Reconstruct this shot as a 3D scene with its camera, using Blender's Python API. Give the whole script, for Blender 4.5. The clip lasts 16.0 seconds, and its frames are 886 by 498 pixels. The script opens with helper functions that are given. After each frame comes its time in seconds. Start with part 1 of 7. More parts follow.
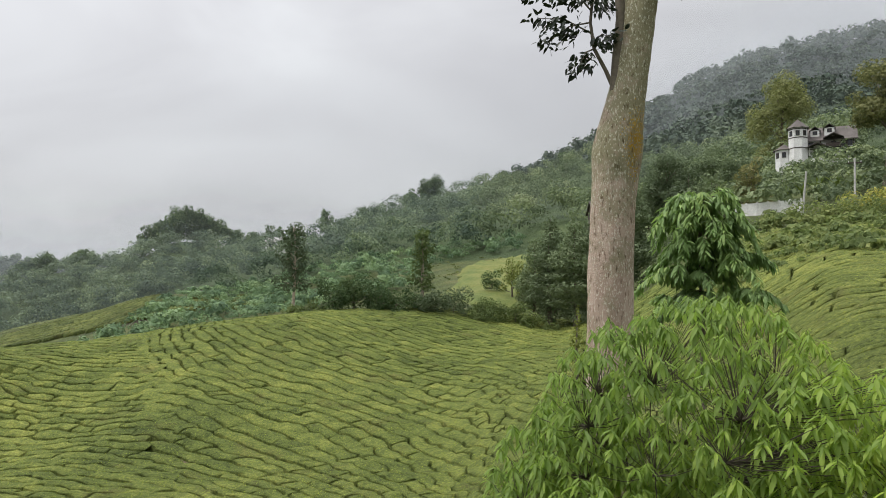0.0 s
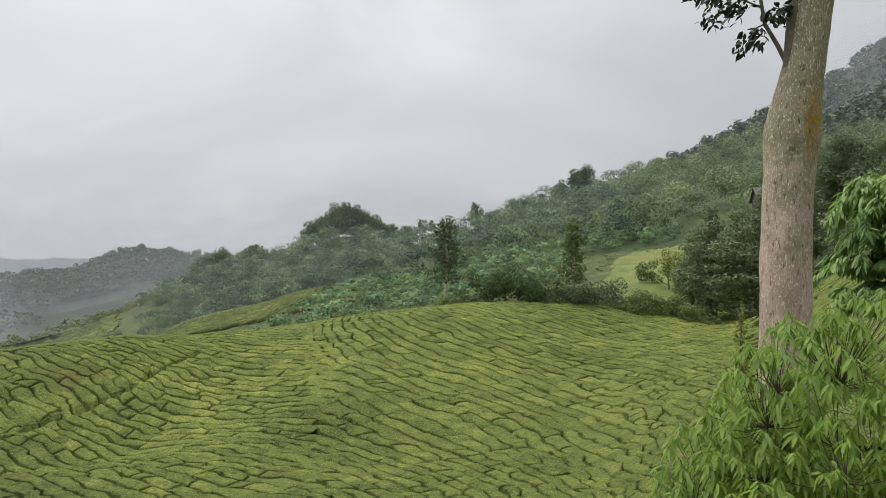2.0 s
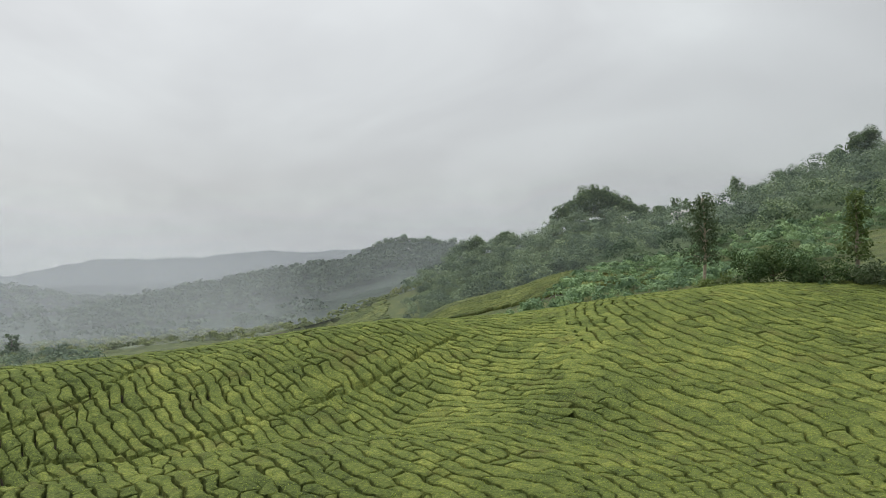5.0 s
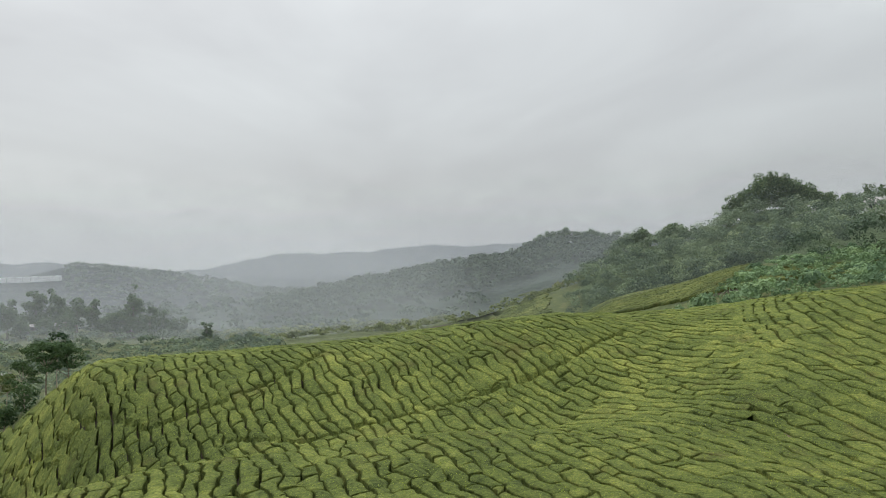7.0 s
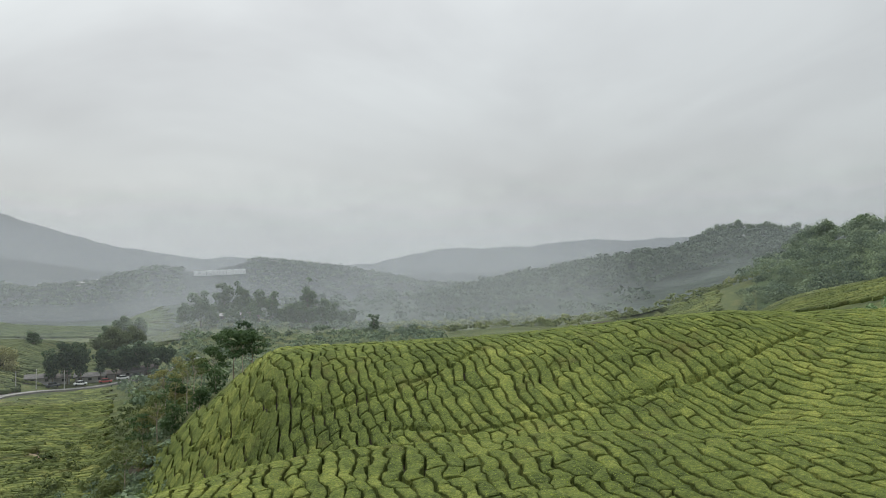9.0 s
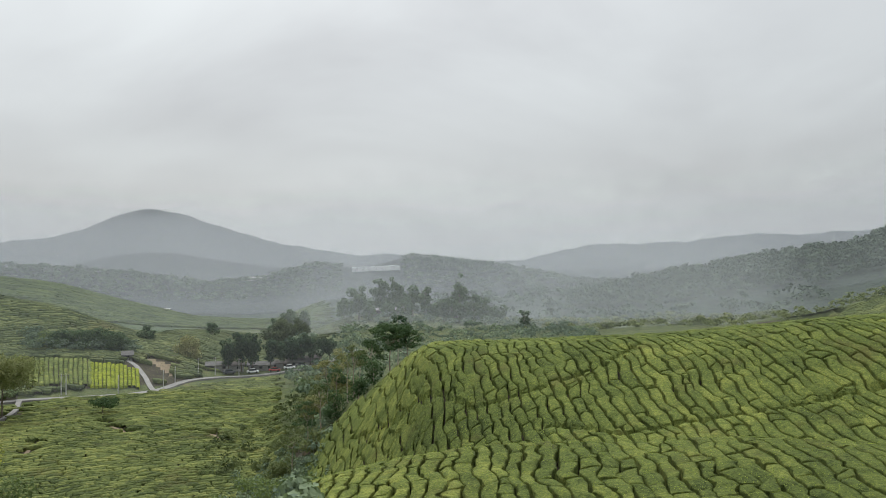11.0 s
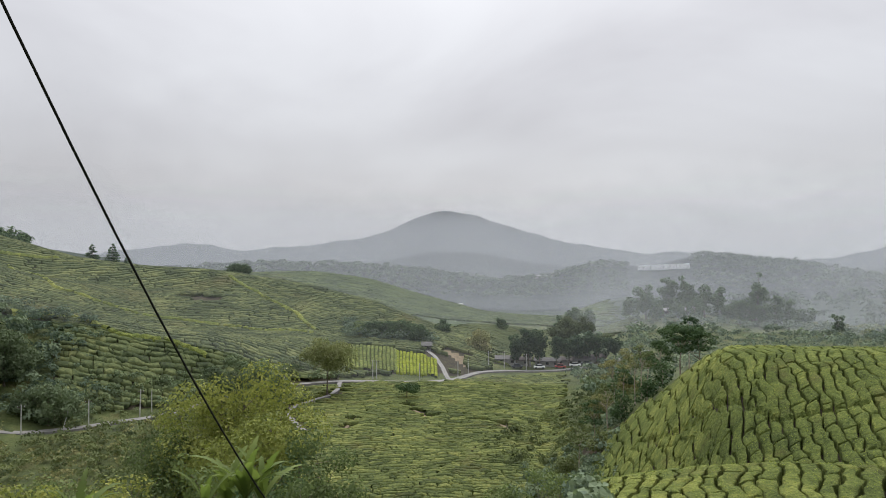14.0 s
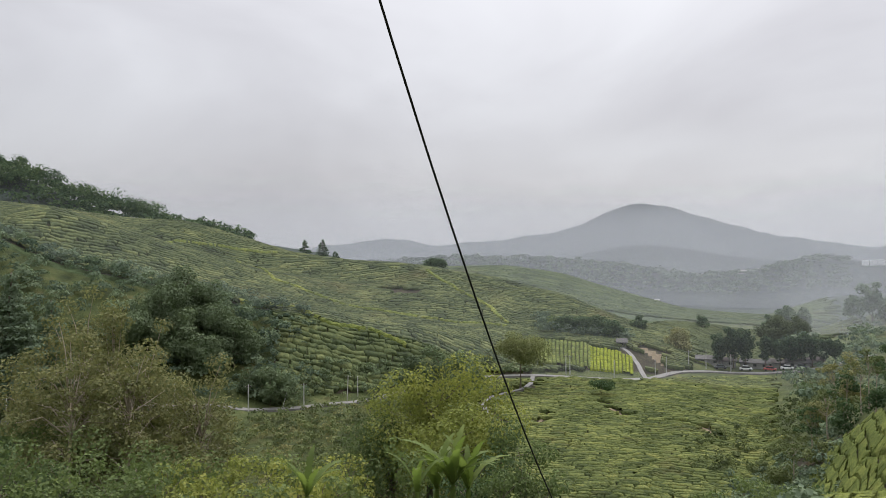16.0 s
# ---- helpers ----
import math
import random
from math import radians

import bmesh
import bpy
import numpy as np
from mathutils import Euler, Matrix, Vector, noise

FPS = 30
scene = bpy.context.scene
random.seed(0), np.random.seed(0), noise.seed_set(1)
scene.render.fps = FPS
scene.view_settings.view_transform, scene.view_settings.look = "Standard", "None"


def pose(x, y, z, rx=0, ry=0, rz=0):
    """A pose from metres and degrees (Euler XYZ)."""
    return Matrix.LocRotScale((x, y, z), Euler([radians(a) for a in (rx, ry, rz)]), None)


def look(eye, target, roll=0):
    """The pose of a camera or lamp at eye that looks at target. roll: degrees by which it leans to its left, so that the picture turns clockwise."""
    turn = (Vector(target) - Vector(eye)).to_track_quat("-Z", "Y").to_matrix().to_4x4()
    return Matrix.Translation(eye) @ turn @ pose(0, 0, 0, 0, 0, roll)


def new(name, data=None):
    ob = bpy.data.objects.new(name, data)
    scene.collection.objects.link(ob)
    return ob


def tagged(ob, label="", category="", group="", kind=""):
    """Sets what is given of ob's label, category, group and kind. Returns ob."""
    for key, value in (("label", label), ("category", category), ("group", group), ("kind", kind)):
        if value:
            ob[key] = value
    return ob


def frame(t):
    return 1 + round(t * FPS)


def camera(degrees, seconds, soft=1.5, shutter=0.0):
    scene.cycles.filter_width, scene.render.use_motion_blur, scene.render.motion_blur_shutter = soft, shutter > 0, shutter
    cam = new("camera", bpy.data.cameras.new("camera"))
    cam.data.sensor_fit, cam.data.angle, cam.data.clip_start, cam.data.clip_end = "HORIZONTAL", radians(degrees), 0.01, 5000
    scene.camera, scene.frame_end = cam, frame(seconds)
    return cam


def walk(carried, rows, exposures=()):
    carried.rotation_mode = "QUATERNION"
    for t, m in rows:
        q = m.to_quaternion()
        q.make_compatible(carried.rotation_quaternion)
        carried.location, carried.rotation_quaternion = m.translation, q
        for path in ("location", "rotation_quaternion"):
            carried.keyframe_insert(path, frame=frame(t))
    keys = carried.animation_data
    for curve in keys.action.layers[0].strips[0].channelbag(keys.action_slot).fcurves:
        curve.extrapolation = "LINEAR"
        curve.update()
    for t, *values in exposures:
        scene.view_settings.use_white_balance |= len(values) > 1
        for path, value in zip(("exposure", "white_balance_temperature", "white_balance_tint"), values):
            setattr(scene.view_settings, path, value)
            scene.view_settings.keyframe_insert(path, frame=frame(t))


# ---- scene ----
# ---------------------------------------------------------------- camera
EYE = 1.6
LENS = 62.2
PATH = [
    (0.0, 0.000, 0.000, 0.00, 4.16, -0.64),
    (0.5, -0.030, -0.001, 2.84, 3.97, -0.70),
    (1.0, -0.050, -0.002, 5.67, 3.80, -0.78),
    (1.5, -0.068, -0.005, 8.63, 3.60, -0.72),
    (2.0, -0.075, -0.009, 11.66, 3.41, -0.74),
    (2.5, -0.058, -0.015, 14.85, 3.16, -0.67),
    (3.0, -0.022, -0.022, 18.11, 2.91, -0.46),
    (3.5, -0.004, -0.031, 21.41, 2.66, -0.23),
    (4.0, 0.002, -0.041, 24.67, 2.42, 0.04),
    (6.5, -0.292, -0.107, 40.41, 1.80, 0.33),
    (7.0, -0.310, -0.124, 43.55, 1.68, 0.29),
    (7.5, -0.327, -0.141, 46.68, 1.53, 0.24),
    (8.0, -0.343, -0.159, 49.75, 1.44, 0.16),
    (8.5, -0.359, -0.178, 52.83, 1.37, 0.12),
    (9.0, -0.373, -0.198, 55.94, 1.31, 0.14),
    (11.5, -0.424, -0.300, 70.47, 1.02, 0.17),
    (12.0, -0.431, -0.322, 73.47, 1.02, 0.15),
    (12.5, -0.439, -0.349, 77.06, 1.04, 0.22),
    (13.0, -0.445, -0.381, 81.15, 1.10, 0.21),
    (13.5, -0.449, -0.413, 85.35, 1.06, 0.22),
    (14.0, -0.433, -0.493, 89.52, 0.97, 0.15),
    (14.5, -0.415, -0.571, 93.47, 0.90, 0.19),
    (15.0, -0.389, -0.666, 97.19, 0.84, 0.12),
    (15.5, -0.360, -0.760, 100.83, 0.72, 0.12),
    (16.0, -0.327, -0.862, 104.36, 0.58, 0.17),
]
# the phone brightens a little while the dark tree fills the picture
EXPOSURES = [(0.0, 0.26, 6500, 12), (2.0, 0.22, 6500, 11), (4.0, 0.14, 6500, 9), (7.0, 0.08, 6450, 8), (9.0, 0.06, 6450, 7), (12.0, 0.06, 6400, 9), (14.0, 0.11, 6400, 13), (16.0, 0.13, 6400, 14)]
cam = camera(LENS, 16.0, soft=0.75)
walk(cam, [(t, pose(x, y, EYE, 90 + pitch, roll, yaw)) for t, x, y, yaw, pitch, roll in PATH], EXPOSURES)

# ---------------------------------------------------------------- sky and sun
SKY_LOW, SKY_RISE, SKY_TOP = 0.455, 1.05, 5.0
SUN_BEARING, SUN_UP = 88.0, 58.0


def make_world():
    w = bpy.data.worlds.new("overcast")
    scene.world = w
    w.use_nodes = True
    nt = w.node_tree
    nt.nodes.clear()
    n, l = nt.nodes.new, nt.links.new
    out = n("ShaderNodeOutputWorld")
    sky = n("ShaderNodeTexSky")
    sky.sky_type, sky.sun_disc = "NISHITA", False
    sky.sun_elevation, sky.sun_rotation = radians(SUN_UP), radians(-SUN_BEARING)
    sky.air_density, sky.dust_density = 1.0, 4.0
    clear = n("ShaderNodeBackground")
    clear.inputs["Strength"].default_value = 0.012
    l(sky.outputs[0], clear.inputs["Color"])
    co = n("ShaderNodeTexCoord")
    sep = n("ShaderNodeSeparateXYZ")
    l(co.outputs["Generated"], sep.inputs[0])
    up = n("ShaderNodeMath")
    up.operation = "MAXIMUM"
    up.inputs[1].default_value = 0.0
    l(sep.outputs["Z"], up.inputs[0])
    # an overcast sky brightens towards the zenith
    square = n("ShaderNodeMath")
    square.operation = "MULTIPLY"
    l(up.outputs[0], square.inputs[0]), l(up.outputs[0], square.inputs[1])
    high = n("ShaderNodeMath")
    high.operation = "MULTIPLY_ADD"
    high.inputs[1].default_value, high.inputs[2].default_value = SKY_LOW * SKY_TOP, SKY_LOW * SKY_RISE
    l(square.outputs[0], high.inputs[0])
    rise = n("ShaderNodeMath")
    rise.operation = "MULTIPLY_ADD"
    rise.inputs[2].default_value = SKY_LOW
    l(up.outputs[0], rise.inputs[0]), l(high.outputs[0], rise.inputs[1])
    # cloud layers, stretched along the horizon
    mp = n("ShaderNodeMapping")
    mp.inputs["Scale"].default_value = (1.0, 1.0, 2.6)
    l(co.outputs["Generated"], mp.inputs[0])
    big = n("ShaderNodeTexNoise")
    big.inputs["Scale"].default_value, big.inputs["Detail"].default_value = 1.7, 5.0
    big.inputs["Roughness"].default_value = 0.5
    big.inputs["Distortion"].default_value = 0.6
    l(mp.outputs[0], big.inputs["Vector"])
    ramp = n("ShaderNodeMapRange")
    ramp.inputs["From Min"].default_value, ramp.inputs["From Max"].default_value = 0.3, 0.7
    ramp.inputs["To Min"].default_value, ramp.inputs["To Max"].default_value = 0.80, 1.16
    l(big.outputs["Fac"], ramp.inputs["Value"])
    mul = n("ShaderNodeMath")
    mul.operation = "MULTIPLY"
    l(rise.outputs[0], mul.inputs[0]), l(ramp.outputs[0], mul.inputs[1])
    # the cloud is thinner, and brighter, on the sun's side
    side = n("ShaderNodeVectorMath")
    side.operation = "DOT_PRODUCT"
    side.inputs[1].default_value = (-math.sin(radians(SUN_BEARING)), math.cos(radians(SUN_BEARING)), 0)
    l(co.outputs["Generated"], side.inputs[0])
    glow = n("ShaderNodeMath")
    glow.operation = "MULTIPLY_ADD"
    glow.inputs[1].default_value, glow.inputs[2].default_value = 0.26, 0.78
    l(side.outputs["Value"], glow.inputs[0])
    both = n("ShaderNodeMath")
    both.operation = "MULTIPLY"
    l(mul.outputs[0], both.inputs[0]), l(glow.outputs[0], both.inputs[1])
    tint = n("ShaderNodeMix")
    tint.data_type = "RGBA"
    tint.inputs["A"].default_value, tint.inputs["B"].default_value = (0.985, 0.975, 1.0, 1), (0.955, 1.0, 1.0, 1)
    l(big.outputs["Fac"], tint.inputs["Factor"])
    cloud = n("ShaderNodeBackground")
    l(tint.outputs["Result"], cloud.inputs["Color"]), l(both.outputs[0], cloud.inputs["Strength"])
    add = n("ShaderNodeAddShader")
    l(clear.outputs[0], add.inputs[0]), l(cloud.outputs[0], add.inputs[1])
    l(add.outputs[0], out.inputs["Surface"])


make_world()
sun = new("sun", bpy.data.lights.new("sun", "SUN"))
sun.data.energy, sun.data.angle, sun.data.color = 1.5, radians(20), (1.0, 0.97, 0.92)
SUN_FROM = (-math.sin(radians(SUN_BEARING)) * math.cos(radians(SUN_UP)), math.cos(radians(SUN_BEARING)) * math.cos(radians(SUN_UP)), math.sin(radians(SUN_UP)))
sun.matrix_world = look((0, 0, 60), (-SUN_FROM[0], -SUN_FROM[1], 60 - SUN_FROM[2]))


# ---------------------------------------------------------------- materials
def shader(name, rough=0.8, metal=0.0, spec=0.3):
    m = bpy.data.materials.new(name)
    m.use_nodes = True
    b = m.node_tree.nodes["Principled BSDF"]
    b.inputs["Roughness"].default_value, b.inputs["Metallic"].default_value = rough, metal
    b.inputs["Specular IOR Level"].default_value = spec
    return m, m.node_tree, b


def noise_of(nt, scale, detail=4.0, rough=0.55, co="Object", stretch=None):
    n = nt.nodes.new("ShaderNodeTexNoise")
    n.inputs["Scale"].default_value, n.inputs["Detail"].default_value, n.inputs["Roughness"].default_value = scale, detail, rough
    c = nt.nodes.new("ShaderNodeTexCoord")
    src = c.outputs[co]
    if stretch:
        mp = nt.nodes.new("ShaderNodeMapping")
        mp.inputs["Scale"].default_value = stretch
        nt.links.new(src, mp.inputs[0])
        src = mp.outputs[0]
    nt.links.new(src, n.inputs["Vector"])
    return n.outputs["Fac"]


def ramp_of(nt, fac, stops):
    r = nt.nodes.new("ShaderNodeValToRGB")
    e = r.color_ramp.elements
    while len(e) < len(stops):
        e.new(0.5)
    for el, (p, c) in zip(e, stops):
        el.position, el.color = p, (*c, 1)
    nt.links.new(fac, r.inputs[0])
    return r.outputs[0]


def mixed(nt, fac, a, b, blend="MIX"):
    m = nt.nodes.new("ShaderNodeMix")
    m.data_type, m.blend_type = "RGBA", blend
    for sock, v in (("Factor", fac), ("A", a), ("B", b)):
        if hasattr(v, "node"):
            nt.links.new(v, m.inputs[sock])
        elif sock == "Factor":
            m.inputs[sock].default_value = v
        else:
            m.inputs[sock].default_value = (*v, 1)
    return m.outputs["Result"]


def relief(nt, b, height, strength=0.4, distance=0.05):
    p = nt.nodes.new("ShaderNodeBump")
    p.inputs["Strength"].default_value, p.inputs["Distance"].default_value = strength, distance
    nt.links.new(height, p.inputs["Height"])
    nt.links.new(p.outputs[0], b.inputs["Normal"])


def mottled(name, stops, scale, fine, rough=0.85, bump=0.4, depth=0.05, spec=0.25, metal=0.0, stretch=None):
    """Two scales of colour: a ramp over coarse noise, darkened and lightened by a fine one, with relief."""
    m, nt, b = shader(name, rough, metal, spec)
    base = ramp_of(nt, noise_of(nt, scale, 5, stretch=stretch), stops)
    f = noise_of(nt, fine, 6, 0.65, stretch=stretch)
    shade = ramp_of(nt, f, [(0.25, (0.72, 0.72, 0.72)), (0.75, (1.25, 1.25, 1.25))])
    nt.links.new(mixed(nt, 1.0, base, shade, "MULTIPLY"), b.inputs["Base Color"])
    relief(nt, b, f, bump, depth)
    return m


def foliage(name, stops, patch=0.15, rough=0.8, spec=0.10, thin=0.0, leaf=0.35):
    """Leaves: the colour runs over a per-plant tint, a per-leaf chance and coarse patches."""
    m, nt, b = shader(name, rough, 0, spec)
    at = nt.nodes.new("ShaderNodeAttribute")
    at.attribute_name = "tint"
    geo = nt.nodes.new("ShaderNodeNewGeometry")
    s = nt.nodes.new("ShaderNodeMath")
    s.operation = "MULTIPLY_ADD"
    s.inputs[1].default_value = leaf
    nt.links.new(geo.outputs["Random Per Island"], s.inputs[0])
    k = nt.nodes.new("ShaderNodeMath")
    k.operation = "MULTIPLY_ADD"
    k.inputs[1].default_value = 0.55
    nt.links.new(at.outputs["Fac"], k.inputs[0])
    n0 = nt.nodes.new("ShaderNodeMath")
    n0.operation = "MULTIPLY_ADD"
    n0.inputs[1].default_value, n0.inputs[2].default_value = 0.5, -0.2
    nt.links.new(noise_of(nt, patch, 3), n0.inputs[0])
    nt.links.new(n0.outputs[0], k.inputs[2])
    nt.links.new(k.outputs[0], s.inputs[2])
    nt.links.new(ramp_of(nt, s.outputs[0], stops), b.inputs["Base Color"])
    if thin:
        tr = nt.nodes.new("ShaderNodeBsdfTranslucent")
        nt.links.new(ramp_of(nt, s.outputs[0], [(p, (c[0] * 1.3, c[1] * 1.4, c[2])) for p, c in stops]), tr.inputs["Color"])
        mx = nt.nodes.new("ShaderNodeMixShader")
        mx.inputs[0].default_value = thin
        out = nt.nodes["Material Output"]
        nt.links.new(b.outputs[0], mx.inputs[1]), nt.links.new(tr.outputs[0], mx.inputs[2])
        nt.links.new(mx.outputs[0], out.inputs["Surface"])
    return m


def plain(name, colour, rough=0.6, metal=0.0, var=0.15, scale=3.0, bump=0.15):
    c = np.array(colour)
    return mottled(name, [(0.3, tuple(c * (1 - var))), (0.7, tuple(c * (1 + var)))], scale, scale * 9, rough, bump, 0.01, 0.3, metal)


M = {}
M["scrub"] = mottled("scrub", [(0.3, (0.035, 0.048, 0.016)), (0.55, (0.070, 0.088, 0.026)), (0.75, (0.12, 0.115, 0.045))], 0.2, 2.2, 0.9, 0.8, 0.4)
M["soil"] = mottled("soil", [(0.3, (0.024, 0.021, 0.012)), (0.7, (0.052, 0.043, 0.024))], 0.3, 4.0, 0.95, 0.5, 0.1)
M["grass"] = mottled("grass", [(0.3, (0.085, 0.118, 0.030)), (0.55, (0.135, 0.152, 0.040)), (0.8, (0.19, 0.175, 0.06))], 0.25, 3.0, 0.9, 0.5, 0.15)
M["woods_floor"] = mottled("woods_floor", [(0.3, (0.034, 0.054, 0.022)), (0.6, (0.055, 0.082, 0.030)), (0.8, (0.08, 0.105, 0.040))], 0.05, 0.5, 0.95, 1.0, 1.0)
# far_woods and mountain lean blue: haze of distance put into the ground colour
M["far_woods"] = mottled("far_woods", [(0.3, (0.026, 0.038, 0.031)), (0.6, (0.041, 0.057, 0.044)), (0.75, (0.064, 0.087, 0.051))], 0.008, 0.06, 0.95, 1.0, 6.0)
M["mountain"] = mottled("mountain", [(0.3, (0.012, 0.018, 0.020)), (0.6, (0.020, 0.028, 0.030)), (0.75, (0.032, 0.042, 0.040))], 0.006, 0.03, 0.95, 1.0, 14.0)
M["far_tea"] = mottled("far_tea", [(0.3, (0.034, 0.052, 0.018)), (0.6, (0.060, 0.082, 0.026)), (0.8, (0.085, 0.105, 0.035))], 0.03, 0.5, 0.9, 0.6, 0.5)
M["road"] = mottled("road", [(0.3, (0.13, 0.126, 0.12)), (0.7, (0.21, 0.20, 0.19))], 0.4, 6.0, 0.55, 0.2, 0.02)
M["earth"] = mottled("earth", [(0.3, (0.13, 0.10, 0.062)), (0.7, (0.22, 0.175, 0.115))], 0.5, 5.0, 0.95, 0.5, 0.05)
TEA = [(0.1, (0.043, 0.059, 0.018)), (0.4, (0.101, 0.129, 0.034)), (0.62, (0.154, 0.183, 0.047)), (0.9, (0.281, 0.296, 0.074))]


def tea_material(name, stops, fine, mid=0.7, brown=(0.105, 0.088, 0.034)):
    m, nt, b = shader(name, 0.85, 0, 0.08)
    at = nt.nodes.new("ShaderNodeAttribute")
    at.attribute_name = "tint"

    def add(x, k, y):
        q = nt.nodes.new("ShaderNodeMath")
        q.operation = "MULTIPLY_ADD"
        q.inputs[1].default_value = k
        nt.links.new(x, q.inputs[0])
        if isinstance(y, float):
            q.inputs[2].default_value = y
        else:
            nt.links.new(y, q.inputs[2])
        return q.outputs[0]

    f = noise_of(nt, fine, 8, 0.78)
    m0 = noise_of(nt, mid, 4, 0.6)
    # f also drives the relief: shade in its hollows is put into the colour
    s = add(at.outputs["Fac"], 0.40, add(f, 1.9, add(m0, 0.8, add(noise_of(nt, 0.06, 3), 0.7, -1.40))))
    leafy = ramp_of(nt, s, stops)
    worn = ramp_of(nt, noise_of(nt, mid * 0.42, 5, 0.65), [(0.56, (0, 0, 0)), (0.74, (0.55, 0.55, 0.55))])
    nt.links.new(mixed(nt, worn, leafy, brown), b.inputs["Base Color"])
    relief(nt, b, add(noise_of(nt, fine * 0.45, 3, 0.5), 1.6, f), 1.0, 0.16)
    return m


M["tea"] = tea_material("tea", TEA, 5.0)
# farther plots: TEA dimmed and made bluer, valley haze put into the colour
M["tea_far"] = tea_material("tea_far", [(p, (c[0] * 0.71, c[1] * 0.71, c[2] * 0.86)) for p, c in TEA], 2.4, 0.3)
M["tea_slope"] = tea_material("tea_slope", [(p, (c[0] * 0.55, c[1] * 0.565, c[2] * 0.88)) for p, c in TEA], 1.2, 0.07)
# both woods are tinted bluish, with distance haze in the leaf colour
M["forest"] = foliage("forest", [(0.1, (0.064, 0.093, 0.069)), (0.4, (0.128, 0.169, 0.116)), (0.65, (0.204, 0.255, 0.156)), (0.95, (0.351, 0.382, 0.239))], 0.02, thin=0.24, leaf=0.08)
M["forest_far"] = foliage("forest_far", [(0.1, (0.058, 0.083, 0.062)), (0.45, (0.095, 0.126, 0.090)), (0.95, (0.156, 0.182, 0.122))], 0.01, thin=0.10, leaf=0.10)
M["fern"] = foliage("fern", [(0.1, (0.097, 0.152, 0.092)), (0.5, (0.204, 0.292, 0.163)), (0.95, (0.389, 0.486, 0.253))], 0.05, thin=0.24, leaf=0.08)
M["hill_leaf"] = foliage("hill_leaf", [(0.1, (0.08, 0.105, 0.063)), (0.4, (0.146, 0.187, 0.106)), (0.65, (0.217, 0.26, 0.14)), (0.95, (0.338, 0.363, 0.2))], 0.02, thin=0.24, leaf=0.08)
M["bark"] = mottled("bark", [(0.3, (0.30, 0.24, 0.19)), (0.7, (0.46, 0.40, 0.32))], 2.0, 30.0, 0.9, 0.8, 0.02)
M["wood_dark"] = mottled("wood_dark", [(0.3, (0.10, 0.085, 0.065)), (0.7, (0.20, 0.17, 0.13))], 1.5, 20.0, 0.9, 0.5, 0.02)
M["scrub_leaf"] = foliage("scrub_leaf", [(0.1, (0.076, 0.096, 0.047)), (0.5, (0.157, 0.182, 0.076)), (0.95, (0.284, 0.275, 0.126))], 0.05, thin=0.24, leaf=0.08)
M["leaf_dark"] = foliage("leaf_dark", [(0.10, (0.029, 0.055, 0.032)), (0.60, (0.071, 0.110, 0.051)), (0.95, (0.137, 0.181, 0.076))], 0.3, thin=0.30)
M["leaf_pale"] = foliage("leaf_pale", [(0.10, (0.15, 0.165, 0.075)), (0.60, (0.25, 0.26, 0.115)), (0.95, (0.36, 0.36, 0.17))], 0.3, thin=0.35)
M["leaf_mid"] = foliage("leaf_mid", [(0.1, (0.073, 0.101, 0.046)), (0.6, (0.159, 0.202, 0.078)), (0.95, (0.279, 0.301, 0.119))], 0.3, thin=0.32)
M["leaf_yellow"] = foliage("leaf_yellow", [(0.1, (0.12, 0.146, 0.046)), (0.5, (0.245, 0.265, 0.073)), (0.95, (0.431, 0.386, 0.111))], 0.3, thin=0.32)
M["leaf_brown"] = foliage("leaf_brown", [(0.1, (0.112, 0.127, 0.061)), (0.5, (0.227, 0.22, 0.102)), (0.95, (0.395, 0.338, 0.169))], 0.3, thin=0.30)
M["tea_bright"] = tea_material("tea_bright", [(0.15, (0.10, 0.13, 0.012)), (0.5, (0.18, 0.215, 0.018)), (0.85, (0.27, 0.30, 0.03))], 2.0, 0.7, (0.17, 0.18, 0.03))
M["tea_shoot"] = foliage("tea_shoot", [(0.1, (0.083, 0.119, 0.021)), (0.5, (0.16, 0.201, 0.032)), (0.95, (0.28, 0.317, 0.05))], 0.05, 0.6, 0.15, 0.3)
# duller tea for the farther hills, their haze mixed into the colour
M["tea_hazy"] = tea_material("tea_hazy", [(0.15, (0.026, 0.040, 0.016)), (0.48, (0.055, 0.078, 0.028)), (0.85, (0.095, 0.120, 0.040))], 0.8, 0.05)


# ---------------------------------------------------------------- the lie of the land
# Break lines of the terrain round the viewpoint: bearing (degrees, left of the first view), distance, height.
FOOT = [(-60.0, 14, -2.4), (-35.0, 14, -2.4), (-12.0, 16, -3.4), (0.0, 26, -7.9), (30.0, 32, -9.9), (50.0, 36, -10.1), (75.0, 38, -11.4), (90.0, 36, -11.0), (110.0, 34, -9.4), (140.0, 30, -8.0)]
KNOLL = [(-60.0, 30, 1.6), (-30.0, 30, -0.9), (-12.0, 36, -5.4), (0.0, 45, -9.2), (18.0, 48, -9.4), (35.4, 47, -9.3), (46.0, 46, -9.3), (50.9, 46, -9.75), (55.0, 46, -10.15), (60.0, 46, -10.4), (64.9, 46, -10.65), (70.3, 46, -11.25), (76.3, 46, -12.15), (83.0, 47, -13.7), (92.0, 60, -21.4), (105.0, 68, -28.4), (140.0, 60, -25.4)]
